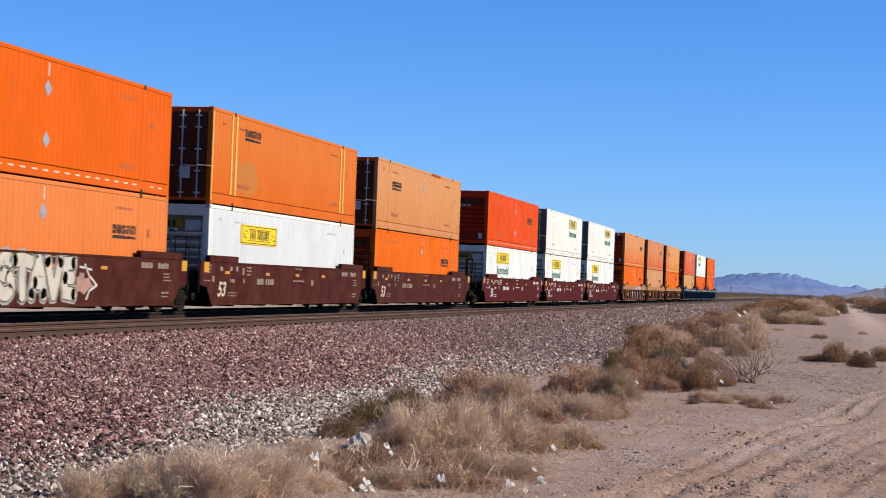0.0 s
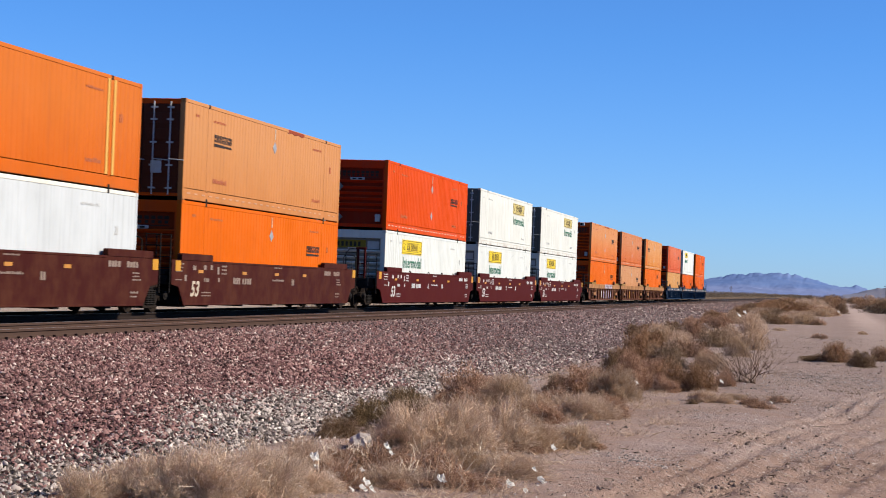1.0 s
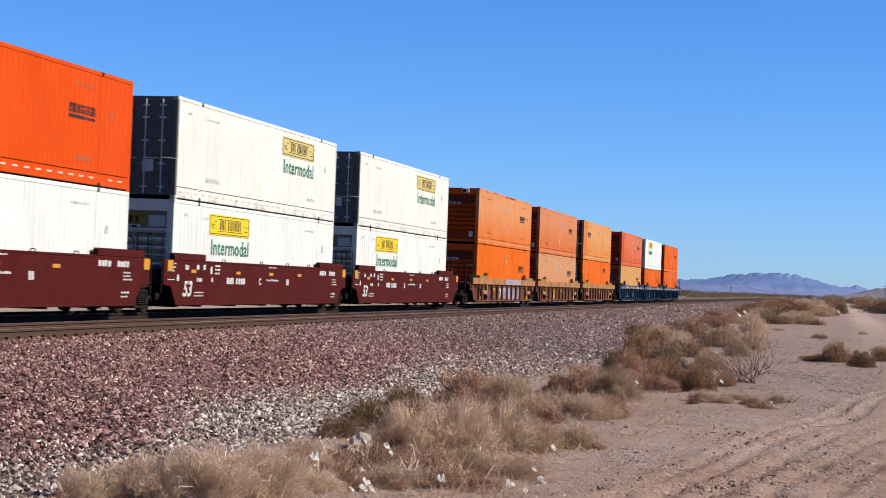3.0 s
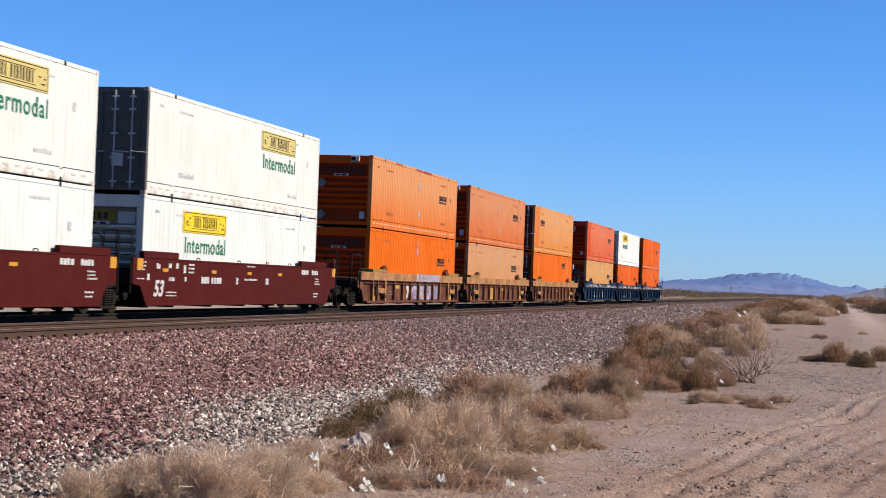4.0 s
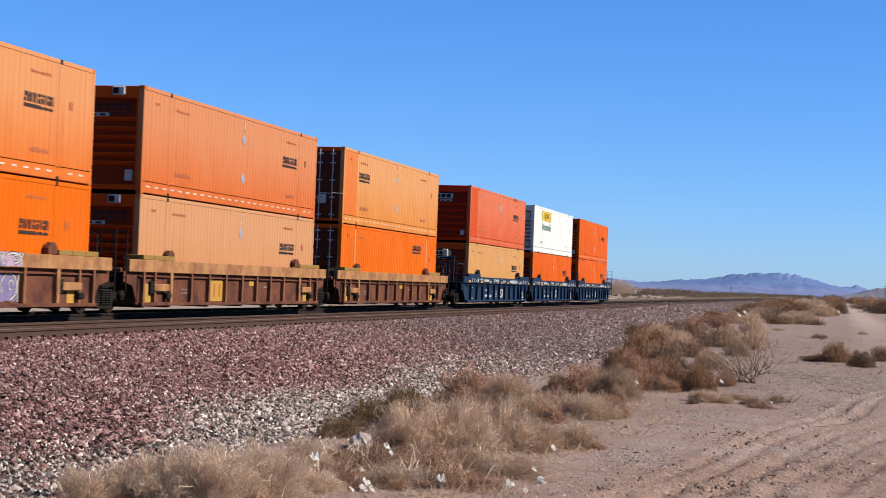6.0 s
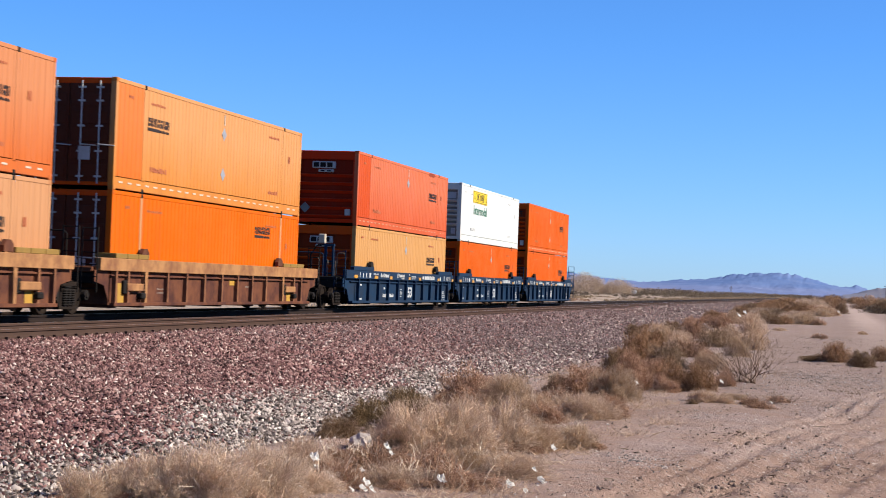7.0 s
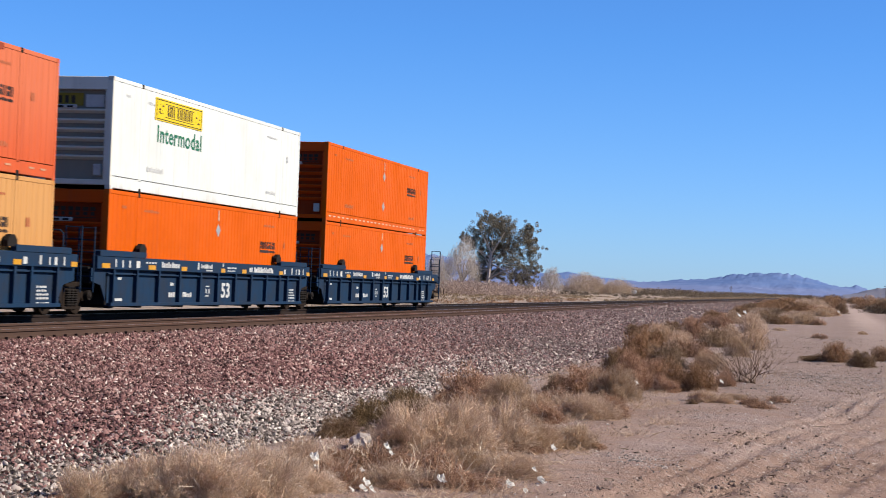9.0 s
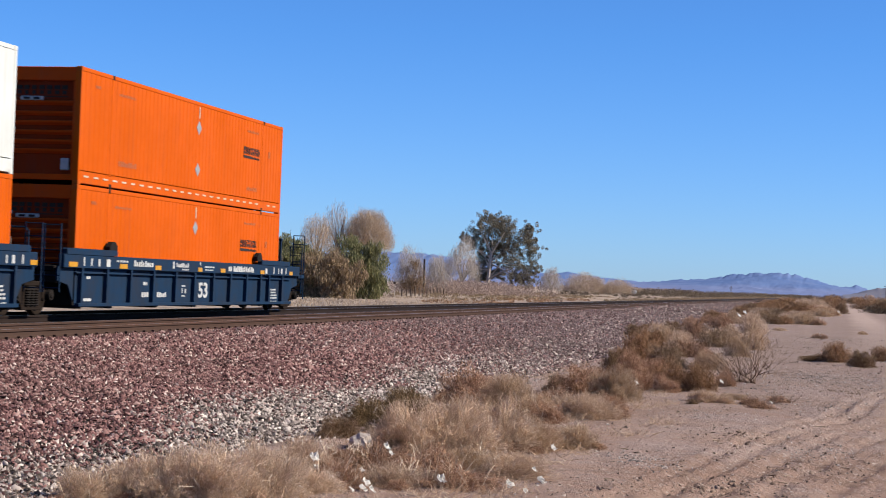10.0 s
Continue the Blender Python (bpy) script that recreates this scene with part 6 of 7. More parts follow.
MIDDLE = [
    (-5.3, 43.81, 0.25, 0.55, "d"), (-4.72, 42.69, 0.43, 0.51, "b"), (-5.78, 53.95, 0.51, 0.78, "o"), (-4.49, 48.54, 0.52, 0.64, "g"), (-6.97, 72.53, 0.65, 0.73, "r"),
    (-8.12, 73.31, 0.33, 0.51, "d"), (-7.12, 79.78, 0.56, 0.71, "d"), (-7.98, 76.83, 0.39, 0.49, "o"), (-6.13, 79.98, 0.56, 0.81, "b"), (-4.59, 69.68, 0.66, 0.75, "g"),
    (-4.54, 56.75, 0.65, 0.5, "b"), (-3.29, 37.77, 0.41, 0.55, "o"), (-2.76, 37.75, 0.34, 0.55, "o"), (-3.41, 37.06, 0.24, 0.3, "b"), (-3.97, 37.51, 0.33, 0.43, "b"),
    (-3.29, 48.37, 0.46, 0.46, "r"), (-3.1, 59.58, 0.38, 0.6, "r"), (-6.51, 105.16, 0.67, 0.8, "b"), (-6.19, 61.32, 0.51, 0.66, "o"),
]
BEHIND = [
    (-2.98, 67.52, 0.52, 0.77, "r"), (-4.17, 93.91, 0.66, 1.07, "s"), (-6.67, 122.34, 0.62, 0.85, "r"), (-7.65, 97.11, 0.49, 0.62, "b"), (-2.36, 39.97, 0.23, 0.33, "b"),
    (-7.81, 111.47, 0.5, 0.57, "b"), (-5.79, 69.16, 0.44, 0.57, "s"), (-4.41, 76.87, 0.49, 0.68, "r"), (-4.2, 43.16, 0.33, 0.41, "b"), (-6.01, 51.52, 0.26, 0.39, "b"),
    (-8.81, 193.58, 1.11, 0.86, "d"), (-7.32, 189.48, 1.21, 1.08, "o"), (-4.32, 128.89, 0.7, 0.69, "d"), (-3.59, 130.86, 0.62, 0.58, "o"), (-2.13, 132.46, 1.05, 0.84, "r"),
    (-1.28, 131.74, 0.59, 0.42, "b"), (0.04, 58.47, 0.46, 0.59, "o"), (-0.57, 59.21, 0.45, 0.22, "d"), (0.81, 55.58, 0.37, 0.46, "d"),
]
FURTHER = [
    (-6.48, 220.04, 1.68, 1.25, "o"), (-4.34, 214.34, 1.7, 1.29, "o"), (-2.47, 248.38, 1.9, 1.73, "s"), (-0.57, 278.88, 1.69, 2.12, "o"), (0.79, 228.44, 0.73, 1.45, "d"),
    (-1.28, 188.44, 1.02, 0.84, "r"), (-7.85, 318.37, 2.63, 1.51, "o"), (-5.97, 502.25, 3.51, 2.07, "d"), (-1.45, 659.92, 5.04, 2.71, "d"), (1.57, 60.35, 0.38, 0.46, "o"),
    (-3.14, 105.45, 0.37, 0.2, "s"), (-0.75, 91.12, 0.38, 0.26, "b"), (1.56, 103.9, 0.26, 0.2, "r"), (-8.61, 129.49, 0.66, 0.57, "o"), (-8.26, 160.14, 0.81, 0.81, "o"),
    (-5.02, 306.56, 1.95, 1.55, "s"), (-9.11, 246.7, 1.41, 1.09, "o"), (-3.74, 156.83, 0.9, 0.6, "b"),
]
SMALL = [
    (-2.37, 33.99, 0.28, 0.24, "s"), (-1.99, 33.9, 0.19, 0.17, "s"), (-2.52, 33.02, 0.1, 0.1, "d"), (-1.5, 34.35, 0.24, 0.13, "b"), (-1.06, 35.47, 0.23, 0.13, "b"),
    (6.32, 343.12, 3.18, 2.33, "o"), (6.83, 254.1, 1.96, 2.19, "d"), (6.2, 627.41, 3.3, 2.33, "o"), (-1.32, 33.3, 0.24, 0.11, "b"), (-1.9, 35.4, 0.3, 0.14, "r"),
]
pick = random.Random(5)


def plant_shrub(x, y, r, h, k, small=False):
    shapes, mat, words = KIND[k]
    if small or y > 64:
        shapes = TUFT
    stems, twigs = pick.choice(shapes)
    o = thing("shrub", pose(x, y, ground_z(x, y) - 0.02, 0, 0, pick.uniform(0, 360)), words, "shrub", "shrubs beside the track")
    o.scale = (r * 1.26, r * 1.26, h * 0.98)
    tagged(place("stem_mass", stems, mat, o), kind="stuff")
    tagged(place("foliage", twigs, mat, o), kind="stuff")


for x, y, r, h, k in NEAR + FRONT + MIDDLE + BEHIND + FURTHER + SMALL:
    plant_shrub(x, y, r, h, k)


for x, y, r, h, k in NEAR + FRONT + MIDDLE:
    for i in range(2):
        w = pick.uniform(0, 6.28)
        s = r * pick.uniform(0.25, 0.45)
        plant_shrub(x + math.cos(w) * r * 0.95, y + math.sin(w) * r * 1.3, s, s * pick.uniform(0.6, 1.0), pick.choice((k, k, k, "b")), True)
for i in range(34):
    y = pick.uniform(120.0, 330.0)
    x = pick.uniform(-9.0 + 0.004 * y, -3.5 + 0.012 * y)
    s = pick.uniform(0.6, 1.5)
    plant_shrub(x, y, s, s * pick.uniform(0.5, 0.75), pick.choice("oobssdg"))


def dry_grass():
    """Dead grass and fine twigs lying between the shrubs."""
    r = np.random.RandomState(29)
    a, b = [], []
    for _ in range(3200):
        y = 13.5 + 32 * r.uniform() ** 1.4
        x = r.uniform(-6.7, -2.0)
        if noise.noise(Vector((x * 0.7, y * 0.45, 4.0))) + 0.25 * (-(x + 4.6) ** 2 / 2 + 1) < 0.05 or not in_view(x, y):
            continue
        k = 9
        p = np.array([x, y, ground_z(x, y)]) + r.normal(0, 0.09, (k, 3)) * np.array([1, 1, 0])
        d = r.normal(0, 1, (k, 3)) * np.array([0.11, 0.11, 0.05]) + np.array([0, 0, 0.07])
        a.append(p)
        b.append(p + d)
    a, b = np.concatenate(a), np.concatenate(b)
    m = (a + b) / 2 + r.normal(0, 0.012, a.shape)
    return tagged(place("dry_grass", ribbons("dry_grass", a, m, b, 0.007, 0.003, 30), STRAW), "dead straw-coloured grass on the dirt", "grass", kind="stuff")


dry_grass()


def dead_stalks():
    """Long bent straw stalks that stick out of the near shrubs."""
    r = np.random.RandomState(33)
    a, m, b = [], [], []
    for x, y, rad, h, k in NEAR + FRONT:
        if k in "od":
            continue
        n = 70 if y < 24 else 40
        f, c = r.uniform(0, 2 * np.pi, n), r.uniform(0, 1, n)
        q = np.sqrt(1 - c * c)
        p = np.stack([np.cos(f) * q * rad, np.sin(f) * q * rad, c * h], 1) * r.uniform(0.55, 1.0, n)[:, None] + np.array([x, y, ground_z(x, y)])
        d = np.stack([np.cos(f) * 0.6, np.sin(f) * 0.6, np.full(n, 0.5)], 1) + r.normal(0, 0.55, (n, 3))
        d = d / np.linalg.norm(d, axis=1)[:, None] * r.uniform(0.10, 0.26, n)[:, None]
        a.append(p)
        m.append(p + d * 0.6 + r.normal(0, 0.02, (n, 3)) + np.array([0, 0, 0.03]))
        b.append(p + d + np.array([0, 0, -0.03]))
    me = ribbons("dead_stalks", np.concatenate(a), np.concatenate(m), np.concatenate(b), 0.0075, 0.004, 34)
    return tagged(place("dead_stalks", me, BLEACHED), "long bleached straw stalks among the shrubs", "grass", kind="stuff")


BLEACHED = foliage_material("bleached_stalks", [(0.0, (0.40, 0.29, 0.20)), (0.5, (0.60, 0.47, 0.345)), (1.0, (0.78, 0.66, 0.52))], through_leaf=0.2)
dead_stalks()


def bare_shrub_mesh(seed):
    """Crooked branches that rise from one foot, fork and spread."""
    r = np.random.RandomState(seed)
    a, b, w = [], [], []
    for i in range(24):
        turn = i * 2.4 + r.uniform(-0.4, 0.4)
        lean = r.uniform(0.25, 0.95)
        p = np.array([r.normal(0, 0.05), r.normal(0, 0.05), 0.0])
        d = np.array([math.cos(turn) * lean, math.sin(turn) * lean, 0.75])
        ends = [(p, d, 0.026)]
        for level in range(5):
            grown = []
            for p, d, wide in ends:
                d = d / np.linalg.norm(d) + r.normal(0, 0.22, 3) + np.array([0, 0, 0.06])
                q = p + d / np.linalg.norm(d) * r.uniform(0.16, 0.30)
                q[2] = max(q[2], 0.02)
                a.append(p), b.append(q), w.append(wide)
                grown.append((q, d, wide * 0.72))
                if r.uniform() < 0.62:
                    grown.append((q, d + r.normal(0, 0.5, 3), wide * 0.55))
            ends = grown
    a, b, w = np.array(a), np.array(b), np.array(w)
    return ribbons("bare_shrub", a, (a + b) / 2 + r.normal(0, 0.012, a.shape), b, w, w * 0.7, 9)


GREYTWIG = foliage_material("bleached_grey_twigs", [(0.0, (0.09, 0.058, 0.042)), (0.5, (0.19, 0.125, 0.092)), (1.0, (0.42, 0.31, 0.235))])
for x, y, r, h in ((-1.85, 42.0, 1.3, 1.05), (-2.1, 42.3, 1.15, 0.95), (-2.4, 42.0, 1.0, 0.7), (-1.1, 34.9, 0.55, 0.26), (-1.45, 34.4, 0.5, 0.22), (-0.8, 35.4, 0.4, 0.16)):
    o = place("bare_shrub", bare_shrub_mesh(int(y)), GREYTWIG)
    o.location, o.scale = (x, y, ground_z(x, y) - 0.01), (r, r, h)
    o.rotation_euler = (0, 0, x)
    tagged(o, "leafless bleached shrub with spreading twigs", "shrub", "bare shrubs")


# ---- trees beyond the track ----
def limb_mesh(name, rods):
    bm = bmesh.new()
    for p, q, r1, r2 in rods:
        add_rod(bm, p, q, r1, 6, r2)
    return mesh_of(name, bm)


def leaf_cloud(name, lobes, per, size, seed, droop=0.5, thin=0.55, clump=0.30, spread=17):
    """Crown of many small leaves in uneven clumps. lobes: (x, y, z, radius)."""
    r = np.random.RandomState(seed)
    a = []
    for x, y, z, rad in lobes:
        subs = max(6, int(spread * rad))
        for _ in range(subs):
            c = np.array([x, y, z]) + r.normal(0, 0.56 if spread < 20 else 0.72, 3) * rad * np.array([1, 1, 0.9])
            q = r.normal(0, 1, (per, 3))
            q /= np.linalg.norm(q, axis=1)[:, None]
            a.append(c + q * rad * clump * r.uniform(0.2, 1, per)[:, None] ** 0.5)
    a = np.concatenate(a)
    k = len(a)
    d = r.normal(0, 1, (k, 3))
    d[:, 2] -= droop
    d /= np.linalg.norm(d, axis=1)[:, None]
    b = a + d * size * r.uniform(0.7, 1.3, k)[:, None]
    return ribbons(name, a, (a + b) / 2, b, size * thin, size * thin * 0.9, seed + 2)


def twig_cloud(name, k, seed, width, shape, foot_h, lump=0.25, reach=0.32):
    """Bare crown: fine twigs that fan upwards and outwards inside a dome. shape: half width, height."""
    r = np.random.RandomState(seed)
    tip = dome_points(r, k, lump, seed) * r.uniform(0.3, 1.0, k)[:, None] ** 0.5
    tip[:, 2] = tip[:, 2] * 0.94 + 0.06 * r.uniform(0, 1, k)
    way = tip * np.array([0.7, 0.7, 0.4]) + np.array([0, 0, 0.3]) + r.normal(0, 0.42, (k, 3))
    a = tip - way * (reach * r.uniform(0.25, 0.7, k))[:, None]
    sc = np.array([shape[0], shape[0], shape[1] - foot_h])
    a, b = a * sc + np.array([0, 0, foot_h]), tip * sc + np.array([0, 0, foot_h])
    m = (a + b) / 2 + r.normal(0, 0.012, (k, 3)) * sc
    return ribbons(name, a, m, b, width, width * 0.4, seed + 1)


GUM = foliage_material("gum_leaves", [(0.0, (0.072, 0.062, 0.046)), (0.5, (0.148, 0.130, 0.096)), (1.0, (0.285, 0.235, 0.178))])
TAMARISK = foliage_material("dusty_green_leaves", [(0.0, (0.085, 0.088, 0.042)), (0.5, (0.185, 0.178, 0.085)), (1.0, (0.32, 0.29, 0.155))], through_leaf=0.42)
TAMARISK_BROWN = foliage_material("dusty_brown_leaves", [(0.0, (0.158, 0.112, 0.067)), (0.5, (0.264, 0.190, 0.118)), (1.0, (0.41, 0.302, 0.198))], through_leaf=0.42)
BARE_TAN = foliage_material("bare_tan_twigs", [(0.0, (0.381, 0.267, 0.184)), (0.5, (0.552, 0.419, 0.303)), (1.0, (0.704, 0.571, 0.441))], through_leaf=0.42)
BARE_GREY = foliage_material("bare_grey_twigs", [(0.0, (0.34, 0.2805, 0.2295)), (0.5, (0.476, 0.408, 0.3485)), (1.0, (0.612, 0.544, 0.4845))], through_leaf=0.42)
BARK = flat_paint("pale_bark", (0.44, 0.37, 0.31), 0.9, 0, 0.5, 2.0)
GREY_BARK = flat_paint("grey_tan_bark", (0.30, 0.24, 0.19), 0.9, 0, 0.5, 2.0)
DARK_BARK = flat_paint("grey_brown_bark", (0.14, 0.10, 0.075), 0.9, 0, 0.5, 2.0)


def tree(x, y, words, bark, rods, crown, crown_mat, category="tree"):
    t = thing("tree", pose(x, y, ground_z(x, y) - 0.05), words, category)
    t_mesh = limb_mesh("trunk", rods[:1])
    place("trunk", t_mesh, bark, t)
    for q in rods[1:]:
        place("limb", limb_mesh("limb", [q]), bark, t)
    place("crown", crown, crown_mat, t)
    return t


S = 0.1125     # metres for each unit in the gum tree's outline
GUM_LOBES = [(4, 0, 133, 1.6), (18, 10, 128, 1.6), (-10, -10, 124, 1.7), (30, 0, 116, 1.8), (-26, 8, 106, 1.4), (68, 0, 118, 1.4), (60, -10, 102, 1.6), (10, 12, 106, 1.8), (-36, -6, 90, 1.4), (74, 6, 80, 1.5), (40, -8, 86, 1.9), (-16, 14, 66, 1.5),
             (62, 0, 54, 1.7), (32, 16, 56, 1.8), (-22, 0, 46, 1.5), (46, -10, 34, 1.4), (4, 14, 76, 1.6), (-8, 4, 90, 1.5), (-42, 0, 98, 0.9), (76, -4, 98, 1.1), (64, 4, 28, 1.4), (-14, 4, 26, 1.3), (-4, 6, 40, 1.4), (78, 0, 46, 1.2), (22, 8, 84, 1.3), (14, 10, 38, 1.3), (-24, 6, 34, 1.2)]
rng = random.Random(2)
rods = [((0.6, -4.4, 0), (0.9, -3.0, 8.6), 0.46, 0.28), ((0.7, -4.0, 3.2), (4.6, -4.6, 5.2), 0.19, 0.1), ((0.9, -2.0, 8.4), (3.4, -2.0, 12.6), 0.22, 0.07), ((0.9, -2.0, 8.0), (-1.8, -2.0, 13.0), 0.22, 0.07)]
for x, y, z, r in GUM_LOBES[::2]:
    rods.append(((0.8, -1.6, rng.uniform(3.5, 8.0)), (x * S, y * 0.2, z * S), 0.16, 0.05))
tree(-67.7, 347.85, "tall dark gum tree with a ragged open crown", BARK, rods, leaf_cloud("crown", [(x * S, y * 0.25, z * S, r) for x, y, z, r in GUM_LOBES], 84, 0.15, 31, clump=0.29, spread=35), GUM)


def bare_tree(x, y, half, high, foot, words, mat, seed, k, width, lump=0.25):
    r = random.Random(seed)
    rods = [((0, 0, 0), (0.1, 0, foot * 1.2), high * 0.022, high * 0.014)]
    for i in range(9):
        w = i * 2.4 + r.random()
        e = Vector((math.cos(w) * half * r.uniform(0.3, 0.6), math.sin(w) * half * r.uniform(0.3, 0.6), foot + (high - foot) * r.uniform(0.35, 0.68)))
        rods.append(((0.05, 0, foot * r.uniform(0.5, 1.1)), tuple(e), high * 0.011, high * 0.004))
    return tree(x, y, words, GREY_BARK, rods, twig_cloud("crown", k, seed, width, (half, high), foot, lump), mat)


bare_tree(-52.7, 197.5, 3.3, 10.6, 5.6, "leafless cottonwood with a rounded tan crown", BARE_TAN, 61, 24000, 0.016, 0.16)
bare_tree(-56.6, 198.0, 2.3, 11.2, 5.5, "tall leafless cottonwood with grey-tan twigs", BARE_GREY, 62, 3600, 0.02)
bare_tree(-57.8, 194.0, 2.4, 9.9, 5.0, "leafless cottonwood behind the green thicket", BARE_TAN, 63, 5500, 0.018, 0.22)
bare_tree(-70.1, 291.3, 3.2, 8.6, 1.5, "leafless grey tree in a brown thicket", BARE_GREY, 64, 5000, 0.028)
bare_tree(-66.6, 296.0, 2.2, 7.0, 1.0, "small leafless grey tree", BARE_GREY, 65, 3000, 0.028)
bare_tree(-70.5, 335.0, 4.2, 11.8, 2.5, "leafless pale tree beside the gum tree", BARE_GREY, 66, 5500, 0.03)
bare_tree(-75.5, 338.0, 3.2, 8.2, 1.5, "low leafless pale tree beside the gum tree", BARE_GREY, 67, 4500, 0.03)
bare_tree(-70.1, 443.0, 3.2, 7.6, 1.2, "leafless pale bush beyond the gum tree", BARE_GREY, 68, 4500, 0.04)


def thicket(x, y, words, lobes, mat, seed, per=78, size=0.42):
    t = thing("thicket", pose(x, y, ground_z(x, y) - 0.05), words, "bush")
    rods = [((0, 0, 0), (0.2, 0, 2.0), 0.12, 0.06)]
    place("trunk", limb_mesh("trunk", rods), DARK_BARK, t)
    place("crown", leaf_cloud("crown", lobes, per, size, seed, 2.2, 0.16, 0.55), mat, t)
    return t


bare_tree(-77.0, 560.0, 8.5, 7.4, 0.6, "wide pale leafless thicket beyond the track", BARE_TAN, 69, 9000, 0.05)
bare_tree(-67.5, 560.0, 6.0, 5.6, 0.6, "pale leafless thicket beyond the track", BARE_TAN, 70, 6000, 0.05)
GREEN_LOBES = [(0, 0, 4.4, 1.5), (-1.5, 0.5, 5.4, 1.2), (1.3, 0, 3.0, 1.4), (0.8, 0, 1.3, 1.3), (-1.0, 0, 2.4, 1.5), (-1.0, 0, 0.9, 1.2), (-2.4, 0, 4.4, 1.4), (1.6, 0.4, 1.4, 1.0), (0.9, 0, 5.0, 1.0)]
BROWN_LOBES = [(0, 0, 2.6, 1.5), (1.4, 0, 1.4, 1.3), (-1.6, 0, 1.6, 1.4), (0.2, 0, 4.2, 1.2), (-2.2, 0, 3.8, 1.3), (1.8, 0.3, 2.8, 1.0), (0, 0, 0.8, 1.3), (-3.0, 0, 0.9, 1.2)]
thicket(-49.6, 184.5, "dense dusty green thicket of tall bushes", GREEN_LOBES, TAMARISK, 71)
thicket(-51.4, 179.0, "dry brownish thicket in front of the green one", BROWN_LOBES, TAMARISK_BROWN, 72)
thicket(-54.2, 181.0, "dusty green bushes beside the brown thicket", [(x, y, z * 0.96, r) for x, y, z, r in BROWN_LOBES], TAMARISK, 73)
thicket(-57.0, 182.0, "dusty green bushes at the end of the thicket", GREEN_LOBES, TAMARISK, 75)
thicket(-59.8, 180.0, "dry brownish bushes by the track", BROWN_LOBES, TAMARISK_BROWN, 76)
thicket(-69.4, 290.0, "round dark bush in the brown thicket", [(0, 0, 3.2, 1.5), (0.8, 0, 2.0, 1.3), (0.1, 0, 4.8, 0.9), (-1.2, 0, 2.0, 1.2), (0.3, 0, 1.2, 1.5)], DARKTWIG, 74, 60, 0.26)


def scrub_belt(name, words, mat, x0, x1, y0, y1, k, hi, seed, size, gap=0.0, least=0.35, per=34):
    """Low far scrub as one mesh of many leaves in clumps."""
    r = np.random.RandomState(seed)
    out = []
    for _ in range(k):
        y = r.uniform(y0, y1)
        u = (y - y0) / (y1 - y0)
        x = (x0 + (x1 - x0) * u) if gap == 0 else (x0 + (x1 - x0) * u + r.uniform(-gap, gap))
        rad = hi * r.uniform(least, 1.0)
        n = per
        q = r.normal(0, 1, (n, 3))
        q /= np.linalg.norm(q, axis=1)[:, None]
        q[:, 2] = np.abs(q[:, 2])
        out.append(np.array([x, y, ground_z(x, y)]) + q * rad * np.array([1.5, 1.5, 1.0]) * r.uniform(0.3, 1, n)[:, None] ** 0.5)
    a = np.concatenate(out)
    d = r.normal(0, 1, a.shape) * size * 0.6
    d[:, 2] = np.abs(d[:, 2])
    b = a + d
    me = ribbons(name, a, (a + b) / 2, b, size * 0.5, size * 0.3, seed)
    return tagged(place(name, me, mat), words, "scrub", kind="stuff")


SCRUB_OLIVE = foliage_material("dark_olive_scrub", [(0.0, (0.075, 0.055, 0.038)), (0.5, (0.132, 0.099, 0.068)), (1.0, (0.235, 0.180, 0.128))])
THICKET = foliage_material("pinkish_brown_brush", [(0.0, (0.21, 0.145, 0.115)), (0.5, (0.32, 0.232, 0.188)), (1.0, (0.44, 0.338, 0.28))], through_leaf=0.42)
scrub_belt("scrub", "brown bare brush along the far field", THICKET, -65.5, -70, 292, 350, 420, 2.9, 81, 0.26, 8.5, 0.8, 70)
scrub_belt("scrub", "brown brush round the gum tree's foot", THICKET, -66, -61, 322, 348, 110, 1.9, 90, 0.22, 9.0, 0.5, 70)
scrub_belt("scrub", "dry brownish scrub beyond the track", TAMARISK_BROWN, -52, -62, 215, 420, 240, 0.45, 82, 0.25, 11.0)
scrub_belt("scrub", "dusty scrub along the far side of the track", SCRUB_OLIVE, -60, -84, 400, 1500, 420, 1.7, 83, 0.28, 22.0, 0.12, 80)
scrub_belt("scrub", "dark olive scrub far along the track", SCRUB_OLIVE, -84, -40, 700, 1900, 420, 3.4, 84, 0.6, 24.0, 0.5, 60)
scrub_belt("scrub", "olive-brown scrub beside the road", SCRUB_OLIVE, 8.4, 34, 250, 900, 520, 1.5, 85, 0.2, 4.5, 0.35, 90)
scrub_belt("scrub", "dry scrub between track and road", OLIVE, -7.0, -9.5, 240, 900, 330, 0.9, 86, 0.22, 4.0, 0.35, 80)
scrub_belt("scrub", "low brown scrub just beyond the track", TAMARISK_BROWN, -31, -46, 260, 1300, 420, 0.75, 88, 0.2, 6.0, 0.35, 70)
scrub_belt("scrub", "small olive tufts on the field's edge", OLIVE, -37, -44, 165, 300, 110, 0.42, 89, 0.14, 5.0, 0.3, 60)
scrub_belt("scrub", "pale dry brush far beyond the track", THICKET, -130, -150, 900, 1500, 200, 4.0, 87, 1.2, 42.0)


FIELD_STRAW = foliage_material("bleached_field_grass", [(0.0, (0.24, 0.175, 0.12)), (0.5, (0.385, 0.295, 0.215)), (1.0, (0.53, 0.435, 0.34))], through_leaf=0.45)


